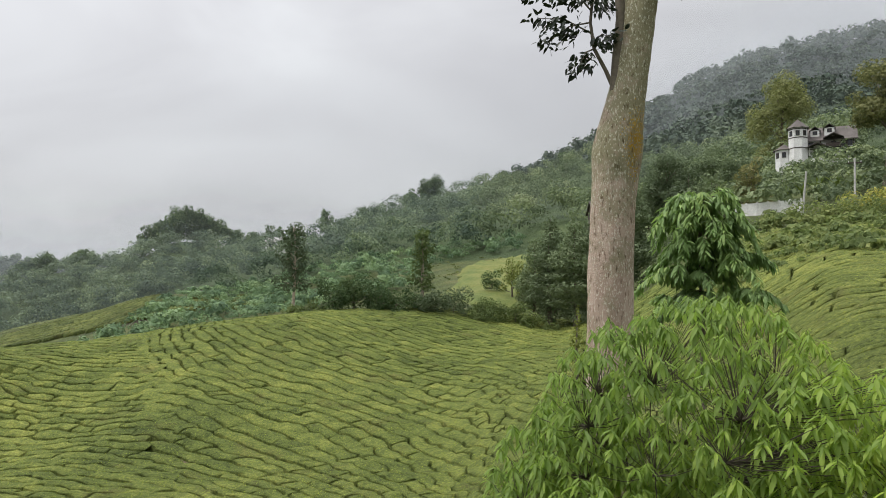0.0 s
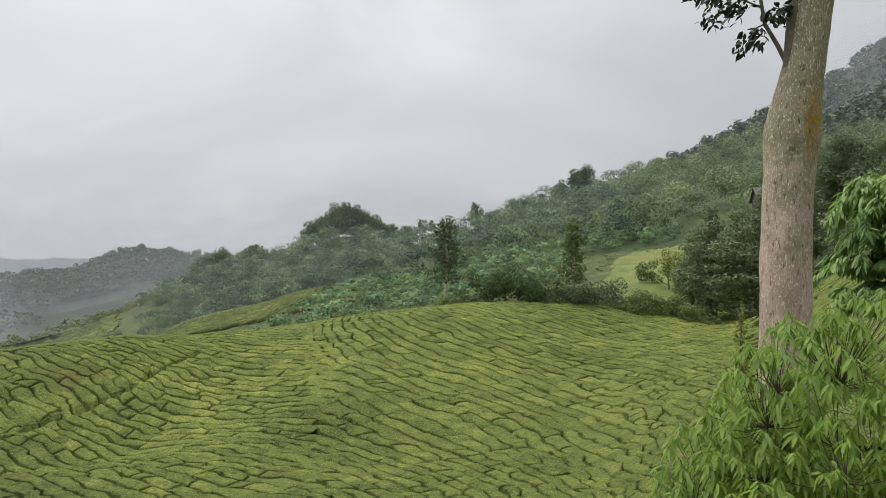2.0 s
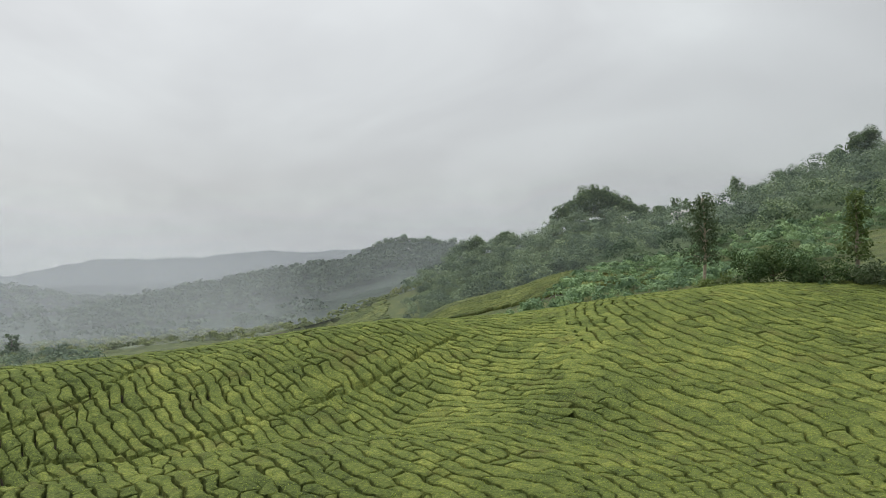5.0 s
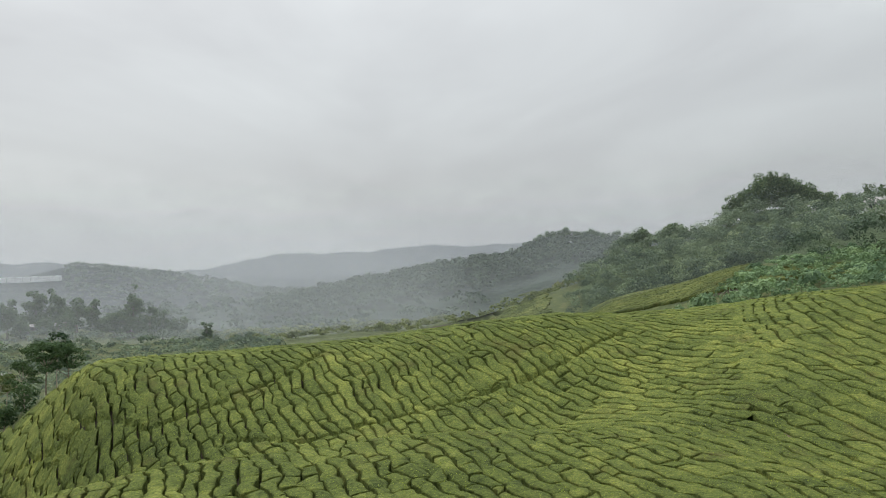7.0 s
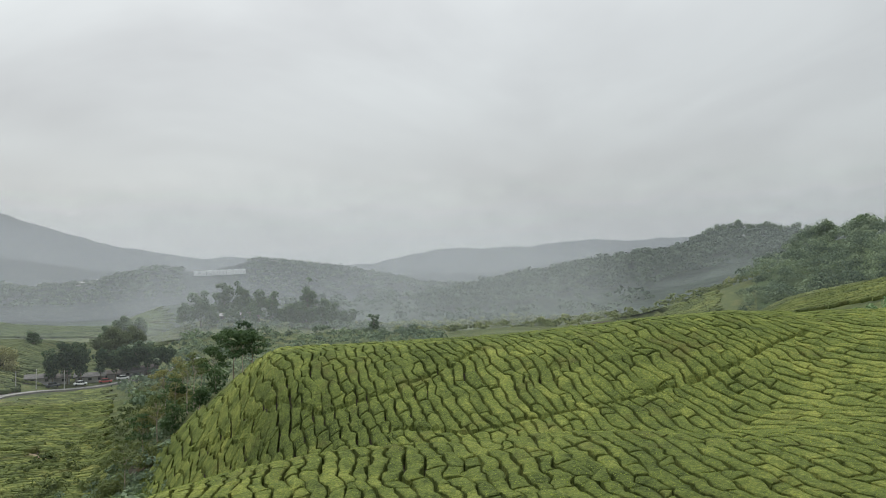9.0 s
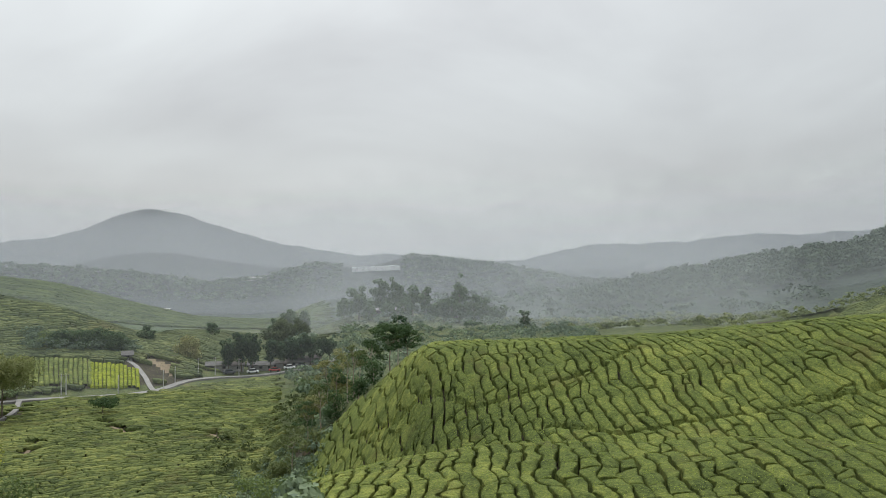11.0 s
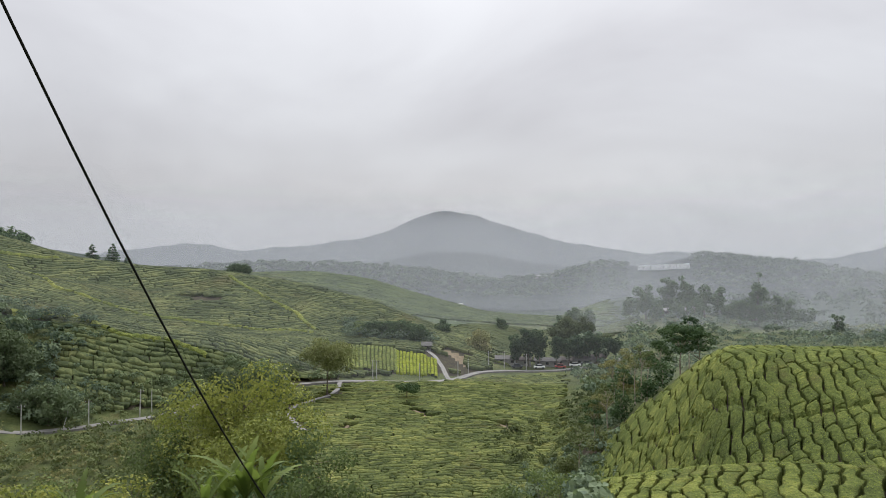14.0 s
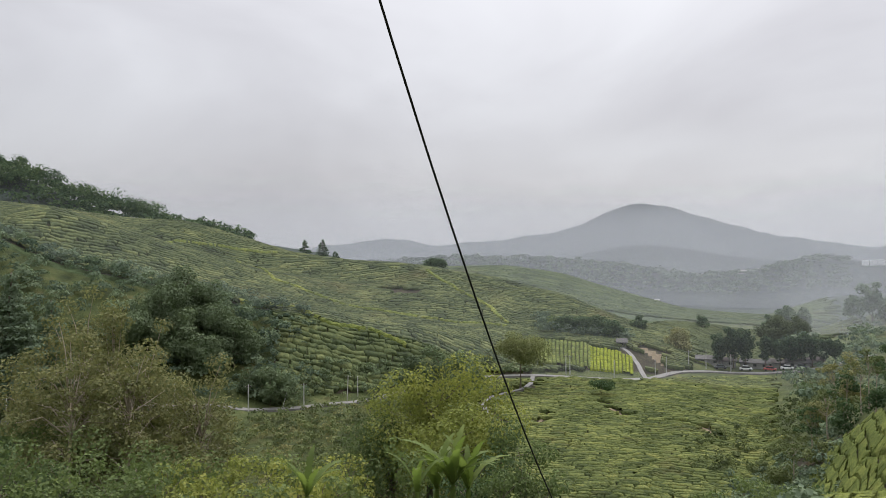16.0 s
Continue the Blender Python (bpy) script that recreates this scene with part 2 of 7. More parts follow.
DIP = [(-60.0, 48, 4.6), (-28.0, 48, 2.6), (-12.0, 60, -4.4), (0.0, 62, -7.42), (18.0, 60, -6.71), (35.0, 56, -10.95), (50.0, 53, -11.83), (60.0, 54, -13.03), (69.0, 58, -16.85), (76.0, 74, -24.3), (83.0, 100, -34.9), (92.0, 108, -35.4), (110.0, 112, -36.9), (140.0, 100, -34.4)]
TEA_CREST = [(-30.9, 78.0, 8.9), (-22.8, 85.0, 8.9), (-9.4, 100.0, -2.35), (-0.0, 94.0, -0.87), (9.8, 90.0, -0.51), (16.0, 86.4, -1.5), (20.0, 84.0, -2.47), (24.0, 82.4, -3.4), (30.0, 80.0, -3.92), (34.8, 78.1, -3.64), (40.0, 76.0, -4.43), (43.5, 75.3, -5.11), (50.0, 74.0, -6.15), (60.0, 74.0, -7.0), (67.0, 78.0, -7.79), (69.5, 82.0, -8.46), (72.4, 92.0, -13.81), (76.3, 104.0, -22.47), (81.0, 130.0, -35.4), (90.0, 162.0, -35.5), (100.0, 160.0, -35.9), (118.0, 150.0, -36.2), (140.0, 140.0, -35.9)]
ROAD = [(-60.0, 92, 15.6), (-25.5, 96, 12.3), (-21.0, 98, 12.4), (-18.0, 106, 9.5), (-12.0, 125, 3.6), (-1.6, 140, 5.4), (8.0, 135, 0.6), (20.0, 140, -4.4), (30.0, 150, -12.4), (45.0, 160, -20.4), (60.0, 170, -28.4), (72.0, 200, -34.4), (80.8, 262, -37.0), (88.8, 236, -36.4), (96.3, 228, -35.2), (112.5, 192, -36.3), (119.5, 180, -34.3), (133.8, 172, -30.7), (145.0, 165, -34.4)]
SLOPE_FOOT = [(-60.0, 150, 31.6), (-27.0, 150, 27.1), (-15.8, 170, 16.7), (-2.0, 190, 13.4), (8.1, 200, 9.7), (15.2, 215, 3.0), (19.3, 223, 3.6), (22.4, 229, 1.4), (25.3, 235, -2.9), (28.3, 241, -6.0), (30.6, 247, -8.4), (32.4, 253, -12.4), (34.5, 262, -19.0), (37.0, 270, -23.0), (45.0, 310, -24.4), (60.0, 330, -32.4), (72.0, 320, -35.4), (85.1, 290, -33.6), (90.7, 262, -29.1), (99.3, 258, -27.8), (103, 250, -25.5), (106.5, 243, -22.5), (112, 240, -17.5), (118.8, 238, -13.6), (123.0, 237, -9.0), (127.1, 236, -4.4), (132.3, 235, 0.2), (135.5, 234, 7.6), (145.0, 230, 14.0)]
RIDGE_A = [(-60.0, 330, 76.6), (-29.1, 330, 68.3), (-17.0, 380, 71.9), (-12.0, 430, 81.0), (-7.2, 430, 71.0), (-3.7, 430, 66.0), (0.1, 430, 60.0), (3.8, 420, 52.5), (6.0, 410, 43.2), (10.1, 390, 32.0), (14.9, 390, 25.1), (19.8, 380, 31.5), (24.0, 370, 14.4), (26.6, 365, 14.1), (29.3, 360, 11.1), (32.3, 350, -2.5), (37.0, 340, -12.9), (41.1, 330, -20.0), (48.0, 420, -34.4), (58.0, 430, -36.4), (64.5, 430, -36.6), (69.8, 440, -28.5), (74.6, 440, -29.0), (77.7, 440, -40.5)]
RIDGE_B = [(83.6, 430, -41.8), (84.7, 310, -31.9), (90.7, 315, -26.4), (94.9, 330, -16.8), (99.3, 350, -11.3), (104.5, 355, -6.0), (108.1, 360, -2.2), (112.4, 370, 0.1), (115.9, 380, 2.4), (118.8, 390, 9.8), (123.6, 400, 19.5), (128.6, 400, 20.7), (133.5, 400, 25.4), (148.0, 400, 33.6)]
RIDGE = RIDGE_A + RIDGE_B
BEHIND = [(-60.0, 420, 96.6), (-25.0, 450, 111.6), (-15.0, 480, 93.6), (-8.0, 480, 63.6), (5.0, 480, 26.6), (20.0, 480, 19.6), (30.0, 460, -8.4), (40.0, 450, -30.4), (60.0, 520, -40.4), (75.0, 520, -42.4), (90.0, 440, -36.4), (100.0, 440, -28.4), (112.0, 450, -20.4), (125.0, 470, 1.6), (148.0, 470, 21.6)]
SECOND_A = [(-60.0, 720, 251.6), (-31.3, 700, 220.7), (-25.0, 700, 213.9), (-19.5, 700, 201.6), (-15.8, 700, 176.3), (-10.0, 700, 137.7), (0.0, 700, 87.5), (10.0, 700, 44.4), (20.0, 700, 32.2), (30.6, 700, 24.0), (32.7, 700, 27.6), (36.2, 700, 23.6), (38.3, 700, 11.3), (42.0, 700, 5.9), (45.5, 700, -0.3), (48.5, 700, -9.6), (52.1, 700, -17.4), (58.0, 720, -31.1), (64.0, 720, -36.1), (75.9, 650, -28.4), (80.3, 650, -48.4), (86.6, 620, -41.6), (91.5, 620, -26.2), (94.9, 620, -13.3)]
SECOND_B = [(99.3, 620, -6.1), (101.9, 620, -8.0), (108.0, 600, -6.8), (118.0, 600, 12.1), (126.0, 580, 27.0), (128.6, 580, 33.7), (131.5, 570, 41.0), (133.5, 560, 54.6), (135.5, 560, 57.2), (148.0, 560, 81.6)]
SECOND = SECOND_A + SECOND_B
GAP = [(-60.0, 900, 181.6), (-10.0, 900, 61.6), (20.0, 900, -38.4), (60.0, 900, -53.4), (90.0, 900, -58.4), (148.0, 900, -28.4)]
THIRD = [(-60.0, 1300, 161.2), (0.0, 1300, 24.3), (45.0, 1300, -32.4), (53.0, 1300, -37.0), (57.7, 1300, -30.6), (63.4, 1300, -2.9), (67.6, 1300, 2.4), (70.0, 1300, 14.5), (71.7, 1300, 4.8), (74.2, 1300, -11.0), (77.7, 1300, -5.7), (80.8, 1300, -23.4), (86.0, 1300, -34.6), (91.9, 1300, -13.9), (97.5, 1300, -3.6), (103.1, 1300, -2.8), (110.0, 1300, -9.7), (148.0, 1300, 47.0)]
PLAIN = [(-60.0, 1800, -58.4), (148.0, 1800, -68.4)]
MOUNTAIN = [(-60.0, 3000, 264.1), (20.0, 3000, 132.6), (41.5, 3000, 109.8), (51.6, 3000, 88.5), (56.7, 3000, 65.9), (62.0, 3000, 8.7), (68, 3000, 20), (75.5, 3000, 40), (78.1, 3000, 62), (80.8, 3000, 94), (82.9, 3000, 122), (85.1, 3000, 158), (87.2, 3000, 196), (88.2, 3000, 205), (89.8, 3000, 207), (91.0, 3000, 190), (91.9, 3000, 172), (93.9, 3000, 127), (96.7, 3000, 93), (99.4, 3000, 70), (102.0, 3000, 70), (105.2, 3000, 58), (108.2, 3000, 84), (110.7, 3000, 60), (120.0, 3000, 10), (148.0, 3000, 106.4)]
HOLLOW = [(-60.0, 190, 44), (-29.0, 190, 38), (-15.8, 222, 30), (-2.0, 250, 28.0), (8.1, 250, 17), (15.2, 258, 9), (20.0, 262, 3.0), (22.6, 265, -3.0), (26.0, 270, -8.0), (30.1, 275, -12.5), (34.0, 282, -17.0), (37.0, 290, -20.0), (41.0, 310, -25.0), (45.0, 340, -27), (60.0, 355, -33.5), (72.0, 350, -34), (85.1, 298, -33.2), (90.7, 276, -28.5), (99.3, 285, -26.2), (105, 280, -25.6), (112, 272, -21.5), (118.8, 268, -15.5), (124, 278, -11), (127.1, 276, -8.0), (132.3, 275, -3.5), (135.5, 274, 6.0), (145.0, 270, 12)]
FOLD = [(-60, 248.8, 57.7), (-29, 249.0, 50.7), (-15.8, 293.4, 48.5), (-2, 325.6, 42.8), (8, 313.1, 25.8), (15, 313.2, 15.9), (22.6, 310.5, 6.7), (30, 309.6, -3.9), (37, 311.0, -17.0), (45, 357.2, -27.5), (60, 386.5, -34.7), (72, 387.8, -31.8), (78, 373.8, -36.5), (85.1, 303.2, -32.5), (90.7, 292.4, -27.6), (99.3, 312.3, -19.9), (105, 311.8, -17.1), (109, 322, -13.5), (114, 326, -10.5), (120, 328, -1.6), (125.2, 328, 7.6), (130.4, 328, 17.2), (133.4, 328, 21.9), (136, 328, 17.0), (148, 328, 22)]
FOLD_BACK = [(-60, 274.0, 63.6), (-29, 274.2, 56.2), (-15.8, 324.0, 56.5), (-2, 358.0, 49.2), (8, 340.1, 29.5), (15, 337.0, 18.8), (22.6, 330.0, 10.9), (30, 324.6, -0.2), (37, 320.0, -15.7), (45, 364.5, -27.7), (60, 400.0, -35.3), (72, 404.0, -30.8), (78, 394.2, -37.8), (85.1, 305.4, -32.2), (90.7, 299.4, -27.2), (99.3, 324.0, -17.3), (105, 325.4, -13.5), (109, 338, -10.5), (114, 344, -9.5), (120, 350, -3.5), (125.2, 352, 5.0), (130.4, 354, 16.0), (133.4, 354, 23.2), (136, 354, 22), (148, 354, 27)]
LINES = [FOOT, KNOLL, DIP, TEA_CREST, ROAD, SLOPE_FOOT, HOLLOW, FOLD, FOLD_BACK, RIDGE, BEHIND, SECOND, GAP, THIRD, PLAIN, MOUNTAIN]
BEAR = np.arange(-180.0, 540.0, 0.25)


def smooth_line(rows):
    a, r, z = (np.array(v, float) for v in zip(*rows))
    order = np.argsort(a)
    a, r, z = a[order], r[order], z[order]
    a = np.concatenate([a - 360, a, a + 360])
    out = []
    for v in (r, z):
        f = np.interp(BEAR, a, np.concatenate([v, v, v]))
        k = np.exp(-0.5 * (np.arange(-9, 10) / 3.2) ** 2)
        out.append(np.convolve(np.pad(f, 9, mode="edge"), k / k.sum(), "valid"))
    return out


TABLE = [smooth_line(rows) for rows in LINES]


def lattice(x, y, seed):
    i, j = np.floor(x).astype(np.int64), np.floor(y).astype(np.int64)
    u, v = x - i, y - j
    u, v = u * u * (3 - 2 * u), v * v * (3 - 2 * v)

    def h(a, b):
        n = (a * 374761393 + b * 668265263 + seed * 1442695041) & 0x7FFFFFFF
        n = ((n ^ (n >> 13)) * 1274126177) & 0x7FFFFFFF
        return ((n ^ (n >> 16)) & 0xFFFF) / 65535.0

    return (h(i, j) * (1 - u) + h(i + 1, j) * u) * (1 - v) + (h(i, j + 1) * (1 - u) + h(i + 1, j + 1) * u) * v


def fbm(x, y, size, octaves=4, seed=1):
    """Noise between about -1 and 1; size: metres of the coarsest lump."""
    x, y = np.asarray(x, float) / size, np.asarray(y, float) / size
    t, amp = 0, 1.0
    for k in range(octaves):
        t = t + amp * (2 * lattice(x + 17.3 * k, y - 9.1 * k, seed + k) - 1)
        x, y, amp = x * 2.03, y * 2.03, amp * 0.5
    return t / 1.9


def polar(x, y):
    return np.degrees(np.arctan2(-np.asarray(x, float), np.asarray(y, float))) % 360, np.hypot(x, y)


def xy(bearing, r):
    a = np.radians(bearing)
    return -np.sin(a) * r, np.cos(a) * r


def knots(bearing):
    b = (np.asarray(bearing, float) + 100) % 360 - 100
    rs = [np.full_like(b, 0.0), np.full_like(b, 2.6), np.full_like(b, 4.2)]
    zs = [np.full_like(b, 0.0), np.full_like(b, -0.05), np.full_like(b, -0.9)]
    for r, z in TABLE:
        rs.append(np.interp(b, BEAR, r)), zs.append(np.interp(b, BEAR, z))
    rs.append(np.full_like(b, 4600.0)), zs.append(np.full_like(b, -200.0))
    return np.array(rs), np.array(zs)


def pchip(R, Z, q):
    """Monotone cubic through the knots (rows of R, Z), for every column at its q."""
    h, d = np.diff(R, axis=0), np.diff(Z, axis=0) / np.diff(R, axis=0)
    m = np.zeros_like(Z)
    same = d[:-1] * d[1:] > 0
    w1, w2 = 2 * h[1:] + h[:-1], h[1:] + 2 * h[:-1]
    with np.errstate(divide="ignore", invalid="ignore"):
        m[1:-1] = np.where(same, (w1 + w2) / (w1 / d[:-1] + w2 / d[1:]), 0)
    m[0], m[-1] = d[0], d[-1]
    k = np.clip((q[None] >= R[1:-1]).sum(0), 0, len(R) - 2)
    c = np.arange(R.shape[1])
    hh, t = h[k, c], np.clip((q - R[k, c]) / h[k, c], 0, 1)
    return (Z[k, c] * (1 + 2 * t) * (1 - t) ** 2 + hh * m[k, c] * t * (1 - t) ** 2 + Z[k + 1, c] * t * t * (3 - 2 * t) + hh * m[k + 1, c] * t * t * (t - 1))


def ground(x, y, rough=True):
    x, y = np.atleast_1d(np.asarray(x, float)), np.atleast_1d(np.asarray(y, float))
    b, r = polar(x, y)
    z = pchip(*knots(b), r)
    if rough:
        amp = np.interp(r, [0, 5, 40, 110, 250, 700, 1500, 4000], [0, 0.05, 0.25, 0.35, 1.2, 4.0, 7.0, 22.0])
        size = np.interp(r, [0, 110, 250, 700, 4000], [6, 14, 30, 90, 420])
        z = z + amp * fbm(x, y, 14.0, 3, 3) * (r < 180) + amp * np.where(r >= 180, fbm(x / size * 14, y / size * 14, 14.0, 4, 5), 0)
    if rough:
        z = z - np.clip((r - 1900) / 700, 0, 1) * np.abs(fbm(x, y, 260, 3, 7)) * 34 * (r < 3300)
    return z


def ground_at(x, y):
    return float(ground(x, y)[0])


def wrap(b):
    return (np.asarray(b, float) + 100) % 360 - 100


def line_r(k, b):
    """Distance of the k-th break line at a bearing."""
    return np.interp(wrap(b), BEAR, TABLE[k][0])


FOOT, KNOLL, DIP, CREST, ROAD, SLOPE, HOLLOW_LINE, FOLD_LINE, FOLD_BACK_LINE, RIDGE, BEHIND, SECOND, GAP_LINE, THIRD = range(14)


def mesh_of(name, verts, faces, mats, tint=None, slots=None, smooth=False):
    """A mesh from arrays. faces: one array, or a list of arrays, of equal-sided polygons."""
    me = bpy.data.meshes.new(name)
    if not isinstance(faces, (list, tuple)):
        faces = [faces]
    faces = [np.asarray(f, np.int32) for f in faces if len(f)]
    loops = np.concatenate([f.ravel() for f in faces])
    sides = np.concatenate([np.full(len(f), f.shape[1], np.int32) for f in faces])
    me.vertices.add(len(verts)), me.loops.add(len(loops)), me.polygons.add(len(sides))
    me.vertices.foreach_set("co", np.asarray(verts, np.float32).ravel())
    me.loops.foreach_set("vertex_index", loops)
    me.polygons.foreach_set("loop_start", np.concatenate([[0], np.cumsum(sides)[:-1]]).astype(np.int32))
    for m in mats if isinstance(mats, (list, tuple)) else [mats]:
        me.materials.append(m)
    if slots is not None:
        me.polygons.foreach_set("material_index", np.asarray(slots, np.int32))
    me.polygons.foreach_set("use_smooth", np.full(len(sides), smooth, bool))
    if tint is not None:
        me.attributes.new("tint", "FLOAT", "POINT").data.foreach_set("value", np.asarray(tint, np.float32))
    me.update(calc_edges=True)
    return me


def in_tea(b, r):
    """Plots of tea: 1 the near hill, 2 the slope by the house, 3 the valley floor, 4 the long slope over the road, 5 the spur, 6 farther hills."""
    b = wrap(b)
    t = np.zeros(np.shape(b), int)
    crest, foot, slope, ridge, rd = line_r(CREST, b), line_r(FOOT, b), line_r(SLOPE, b), line_r(RIDGE, b), line_r(ROAD, b)
    t = np.where((b > -11) & (b < 79) & (r > 25) & (r < crest + 7), 1, t)
    t = np.where((b <= -11) & (r > 20) & (r < crest + 1), 2, t)
    t = np.where((b >= 80.5 + np.clip(130 - r, 0, 20) * 0.12) & (b < 105 - (r - 150) * 0.02) & (r > np.where(b < 103, 108, 132)) & (r < rd - 4), 3, t)
    t = np.where((b > 86) & (r > np.where(b < 117.5, rd + 7, slope - 4)) & (r < ridge + 14), 4, t)
    t = np.where((b > 21.5 + (r - slope) * 0.06) & (b < 35) & (r > slope - 48) & (r < slope + 7), 5, t)
    t = np.where((b > 35.5) & (b < 44.5) & (r > ridge - 55) & (r < ridge - 4), 5, t)
    t = np.where((b > 12.5) & (b < 18.5) & (r > slope - 42) & (r < slope - 8 - np.abs(b - 15) * 4), 5, t)
    t = np.where((b > 76.5 + np.abs(r - 560) * 0.012) & (b < 106) & (r > 480) & (r < 720), 6, t)
    t = np.where((b > 75.5 + np.clip(400 - r, 0, 90) * 0.04) & (b <= 88) & (r > rd + 22) & (r < 455) & (t == 0), 7, t)
    return t


def make_land():
    bear = np.concatenate([np.arange(-46, 142, 0.30), np.arange(142, 314, 2.0)])
    steps = [1, 2, 10, 12, 12, 18, 14, 12, 10, 8, 5, 9, 8, 16, 8, 12, 4, 16, 3]
    R, _ = knots(bear)
    rows = []
    for k, s in enumerate(steps):
        for i in range(s):
            f = i / s
            rows.append(R[k] * (1 - f) + R[k + 1] * f)
    rows.append(R[-1])
    rr = np.array(rows)
    rr[0] = 0.02
    x, y = xy(bear[None, :], rr)
    z = ground(x.ravel(), y.ravel()).reshape(rr.shape)
    n, c = rr.shape
    v = np.stack([x, y, z], -1).reshape(-1, 3)
    i, j = np.meshgrid(np.arange(n - 1), np.arange(c), indexing="ij")
    j2 = (j + 1) % c
    f = np.stack([i * c + j, i * c + j2, (i + 1) * c + j2, (i + 1) * c + j], -1).reshape(-1, 4)
    mid = v[f].mean(1)
    b, r = polar(mid[:, 0], mid[:, 1])
    t = in_tea(b, r)
    w = wrap(b)
    slot = np.zeros(len(f), int)
    slot = np.where((t > 0) & (t < 6) | (t == 7), 1, slot)
    slot = np.where((t == 0) & (r > line_r(SLOPE, b) - 10) & (r < 480), 3, slot)
    slot = np.where((t == 0) & (w > 33) & (w < 87) & (r > line_r(CREST, b) + 6) & (r < 480), 0, slot)
    slot = np.where(r >= 480, np.where(t == 6, 5, 4), slot)
    slot = np.where(r >= 900, 7, slot)
    wob = fbm(mid[:, 0], mid[:, 1], 18, 3, 13)
    slot = np.where((w > 17.9) & (w < 19.6) & (r > 49.0) & (r < 51.4), 6, slot)
    slot = np.where((w > 87.8) & (w < 89.5) & (r > 248) & (r < 266) & (wob > -0.15), 6, slot)
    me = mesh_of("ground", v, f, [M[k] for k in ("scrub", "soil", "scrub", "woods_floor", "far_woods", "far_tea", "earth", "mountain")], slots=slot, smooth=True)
    return tagged(new("ground", me), "hilly green ground running from the lookout to misty mountains", "ground", kind="structure")


make_land()


def grass_terrace():
    """The mown bank in low steps above the tea, draped over the ground."""
    u, q = np.linspace(0, 1, 40), np.linspace(0, 1, 46)
    uu, qq = np.meshgrid(u, q, indexing="ij")
    r = 112 + 66 * qq
    right, left = -7.6 + 0.6 * np.sin(qq * 7), 0.6 - 3.6 * qq ** 1.4 + 0.5 * np.sin(qq * 9 + 1)
    b = right + (left - right) * uu
    x, y = xy(b, r)
    z = ground(x.ravel(), y.ravel()).reshape(x.shape)
    edge = np.minimum(np.minimum(uu, 1 - uu) * 12, np.minimum(qq, 1 - qq) * 12)
    step = 0.5 * ((z + 0.25 * fbm(x, y, 9, 2, 19)) / 1.5 % 1.0) ** 3
    z = z + 0.9 * np.clip(edge, 0, 1) - 0.35 + step
    n, c = x.shape
    k, m = np.meshgrid(np.arange(n - 1), np.arange(c - 1), indexing="ij")
    f = np.stack([k * c + m, (k + 1) * c + m, (k + 1) * c + m + 1, k * c + m + 1], -1).reshape(-1, 4)
    me = mesh_of("grass_terrace", np.stack([x, y, z], -1).reshape(-1, 3), f, M["grass"], smooth=True)
    tagged(new("grass_terrace", me), "mown yellow-green grass bank in low steps", "grass", kind="stuff")


grass_terrace()

# ---------------------------------------------------------------- banks of mist in the valley
def mist_material(name, thick):
    m = bpy.data.materials.new(name)
    m.use_nodes = True
    nt = m.node_tree
    nt.nodes.clear()
    n, l = nt.nodes.new, nt.links.new
    out, mix, clear, both = n("ShaderNodeOutputMaterial"), n("ShaderNodeMixShader"), n("ShaderNodeBsdfTransparent"), n("ShaderNodeMixShader")
    d, t = n("ShaderNodeBsdfDiffuse"), n("ShaderNodeBsdfTranslucent")
    d.inputs["Color"].default_value = t.inputs["Color"].default_value = (0.90, 0.94, 1.0, 1)
    both.inputs[0].default_value = 0.5
    l(d.outputs[0], both.inputs[1]), l(t.outputs[0], both.inputs[2])
    at = n("ShaderNodeAttribute")
    at.attribute_name = "fade"
    ns = noise_of(nt, 0.006, 4, 0.55, stretch=(1, 1, 2.0))
    wob = n("ShaderNodeMath")
    wob.operation = "MULTIPLY_ADD"
    wob.inputs[1].default_value = 0.9
    l(ns, wob.inputs[0]), l(at.outputs["Fac"], wob.inputs[2])
    fade = n("ShaderNodeMapRange")
    fade.interpolation_type = "SMOOTHSTEP"
    fade.inputs["From Min"].default_value, fade.inputs["From Max"].default_value = 0.62, 1.30
    fade.inputs["To Min"].default_value, fade.inputs["To Max"].default_value = 0.0, thick
    l(wob.outputs[0], fade.inputs["Value"])
    l(fade.outputs[0], mix.inputs[0])
    l(clear.outputs[0], mix.inputs[1]), l(both.outputs[0], mix.inputs[2])
    l(mix.outputs[0], out.inputs["Surface"])
    return m


def mist_bank(r, tops, thick, far=None, base=-70.0, soft=90.0, span=(-63, 163)):
    """A curtain of mist round the valley. tops: its height over the bearing; far: its distance towards the left end, where that differs."""
    bear = np.arange(span[0], span[1] + 0.1, 3.0)
    if far:
        r = np.interp(bear, [60, 82], [r, far])
    x, y = xy(bear, r)
    top = np.interp(bear, [p[0] for p in tops], [p[1] for p in tops])
    z = [np.full_like(x, base), top - soft, top - soft * 0.5, top, top + soft * 0.4]
    v = np.concatenate([np.stack([x, y, np.maximum(q, base + 0.2 * k)], 1) for k, q in enumerate(z)])
    c = len(bear)
    f = [(k * c + i, k * c + i + 1, (k + 1) * c + i + 1, (k + 1) * c + i) for k in range(4) for i in range(c - 1)]
    me = mesh_of("mist_bank", v, np.array(f), mist_material("mist", thick))
    me.attributes.new("fade", "FLOAT", "POINT").data.foreach_set("value", np.repeat([1.0, 1.0, 0.55, 0.1, -0.6], c).astype(np.float32))
    return tagged(new("mist_bank", me), "thin grey mist hanging in the valley", "mist", "banks of mist", "stuff")


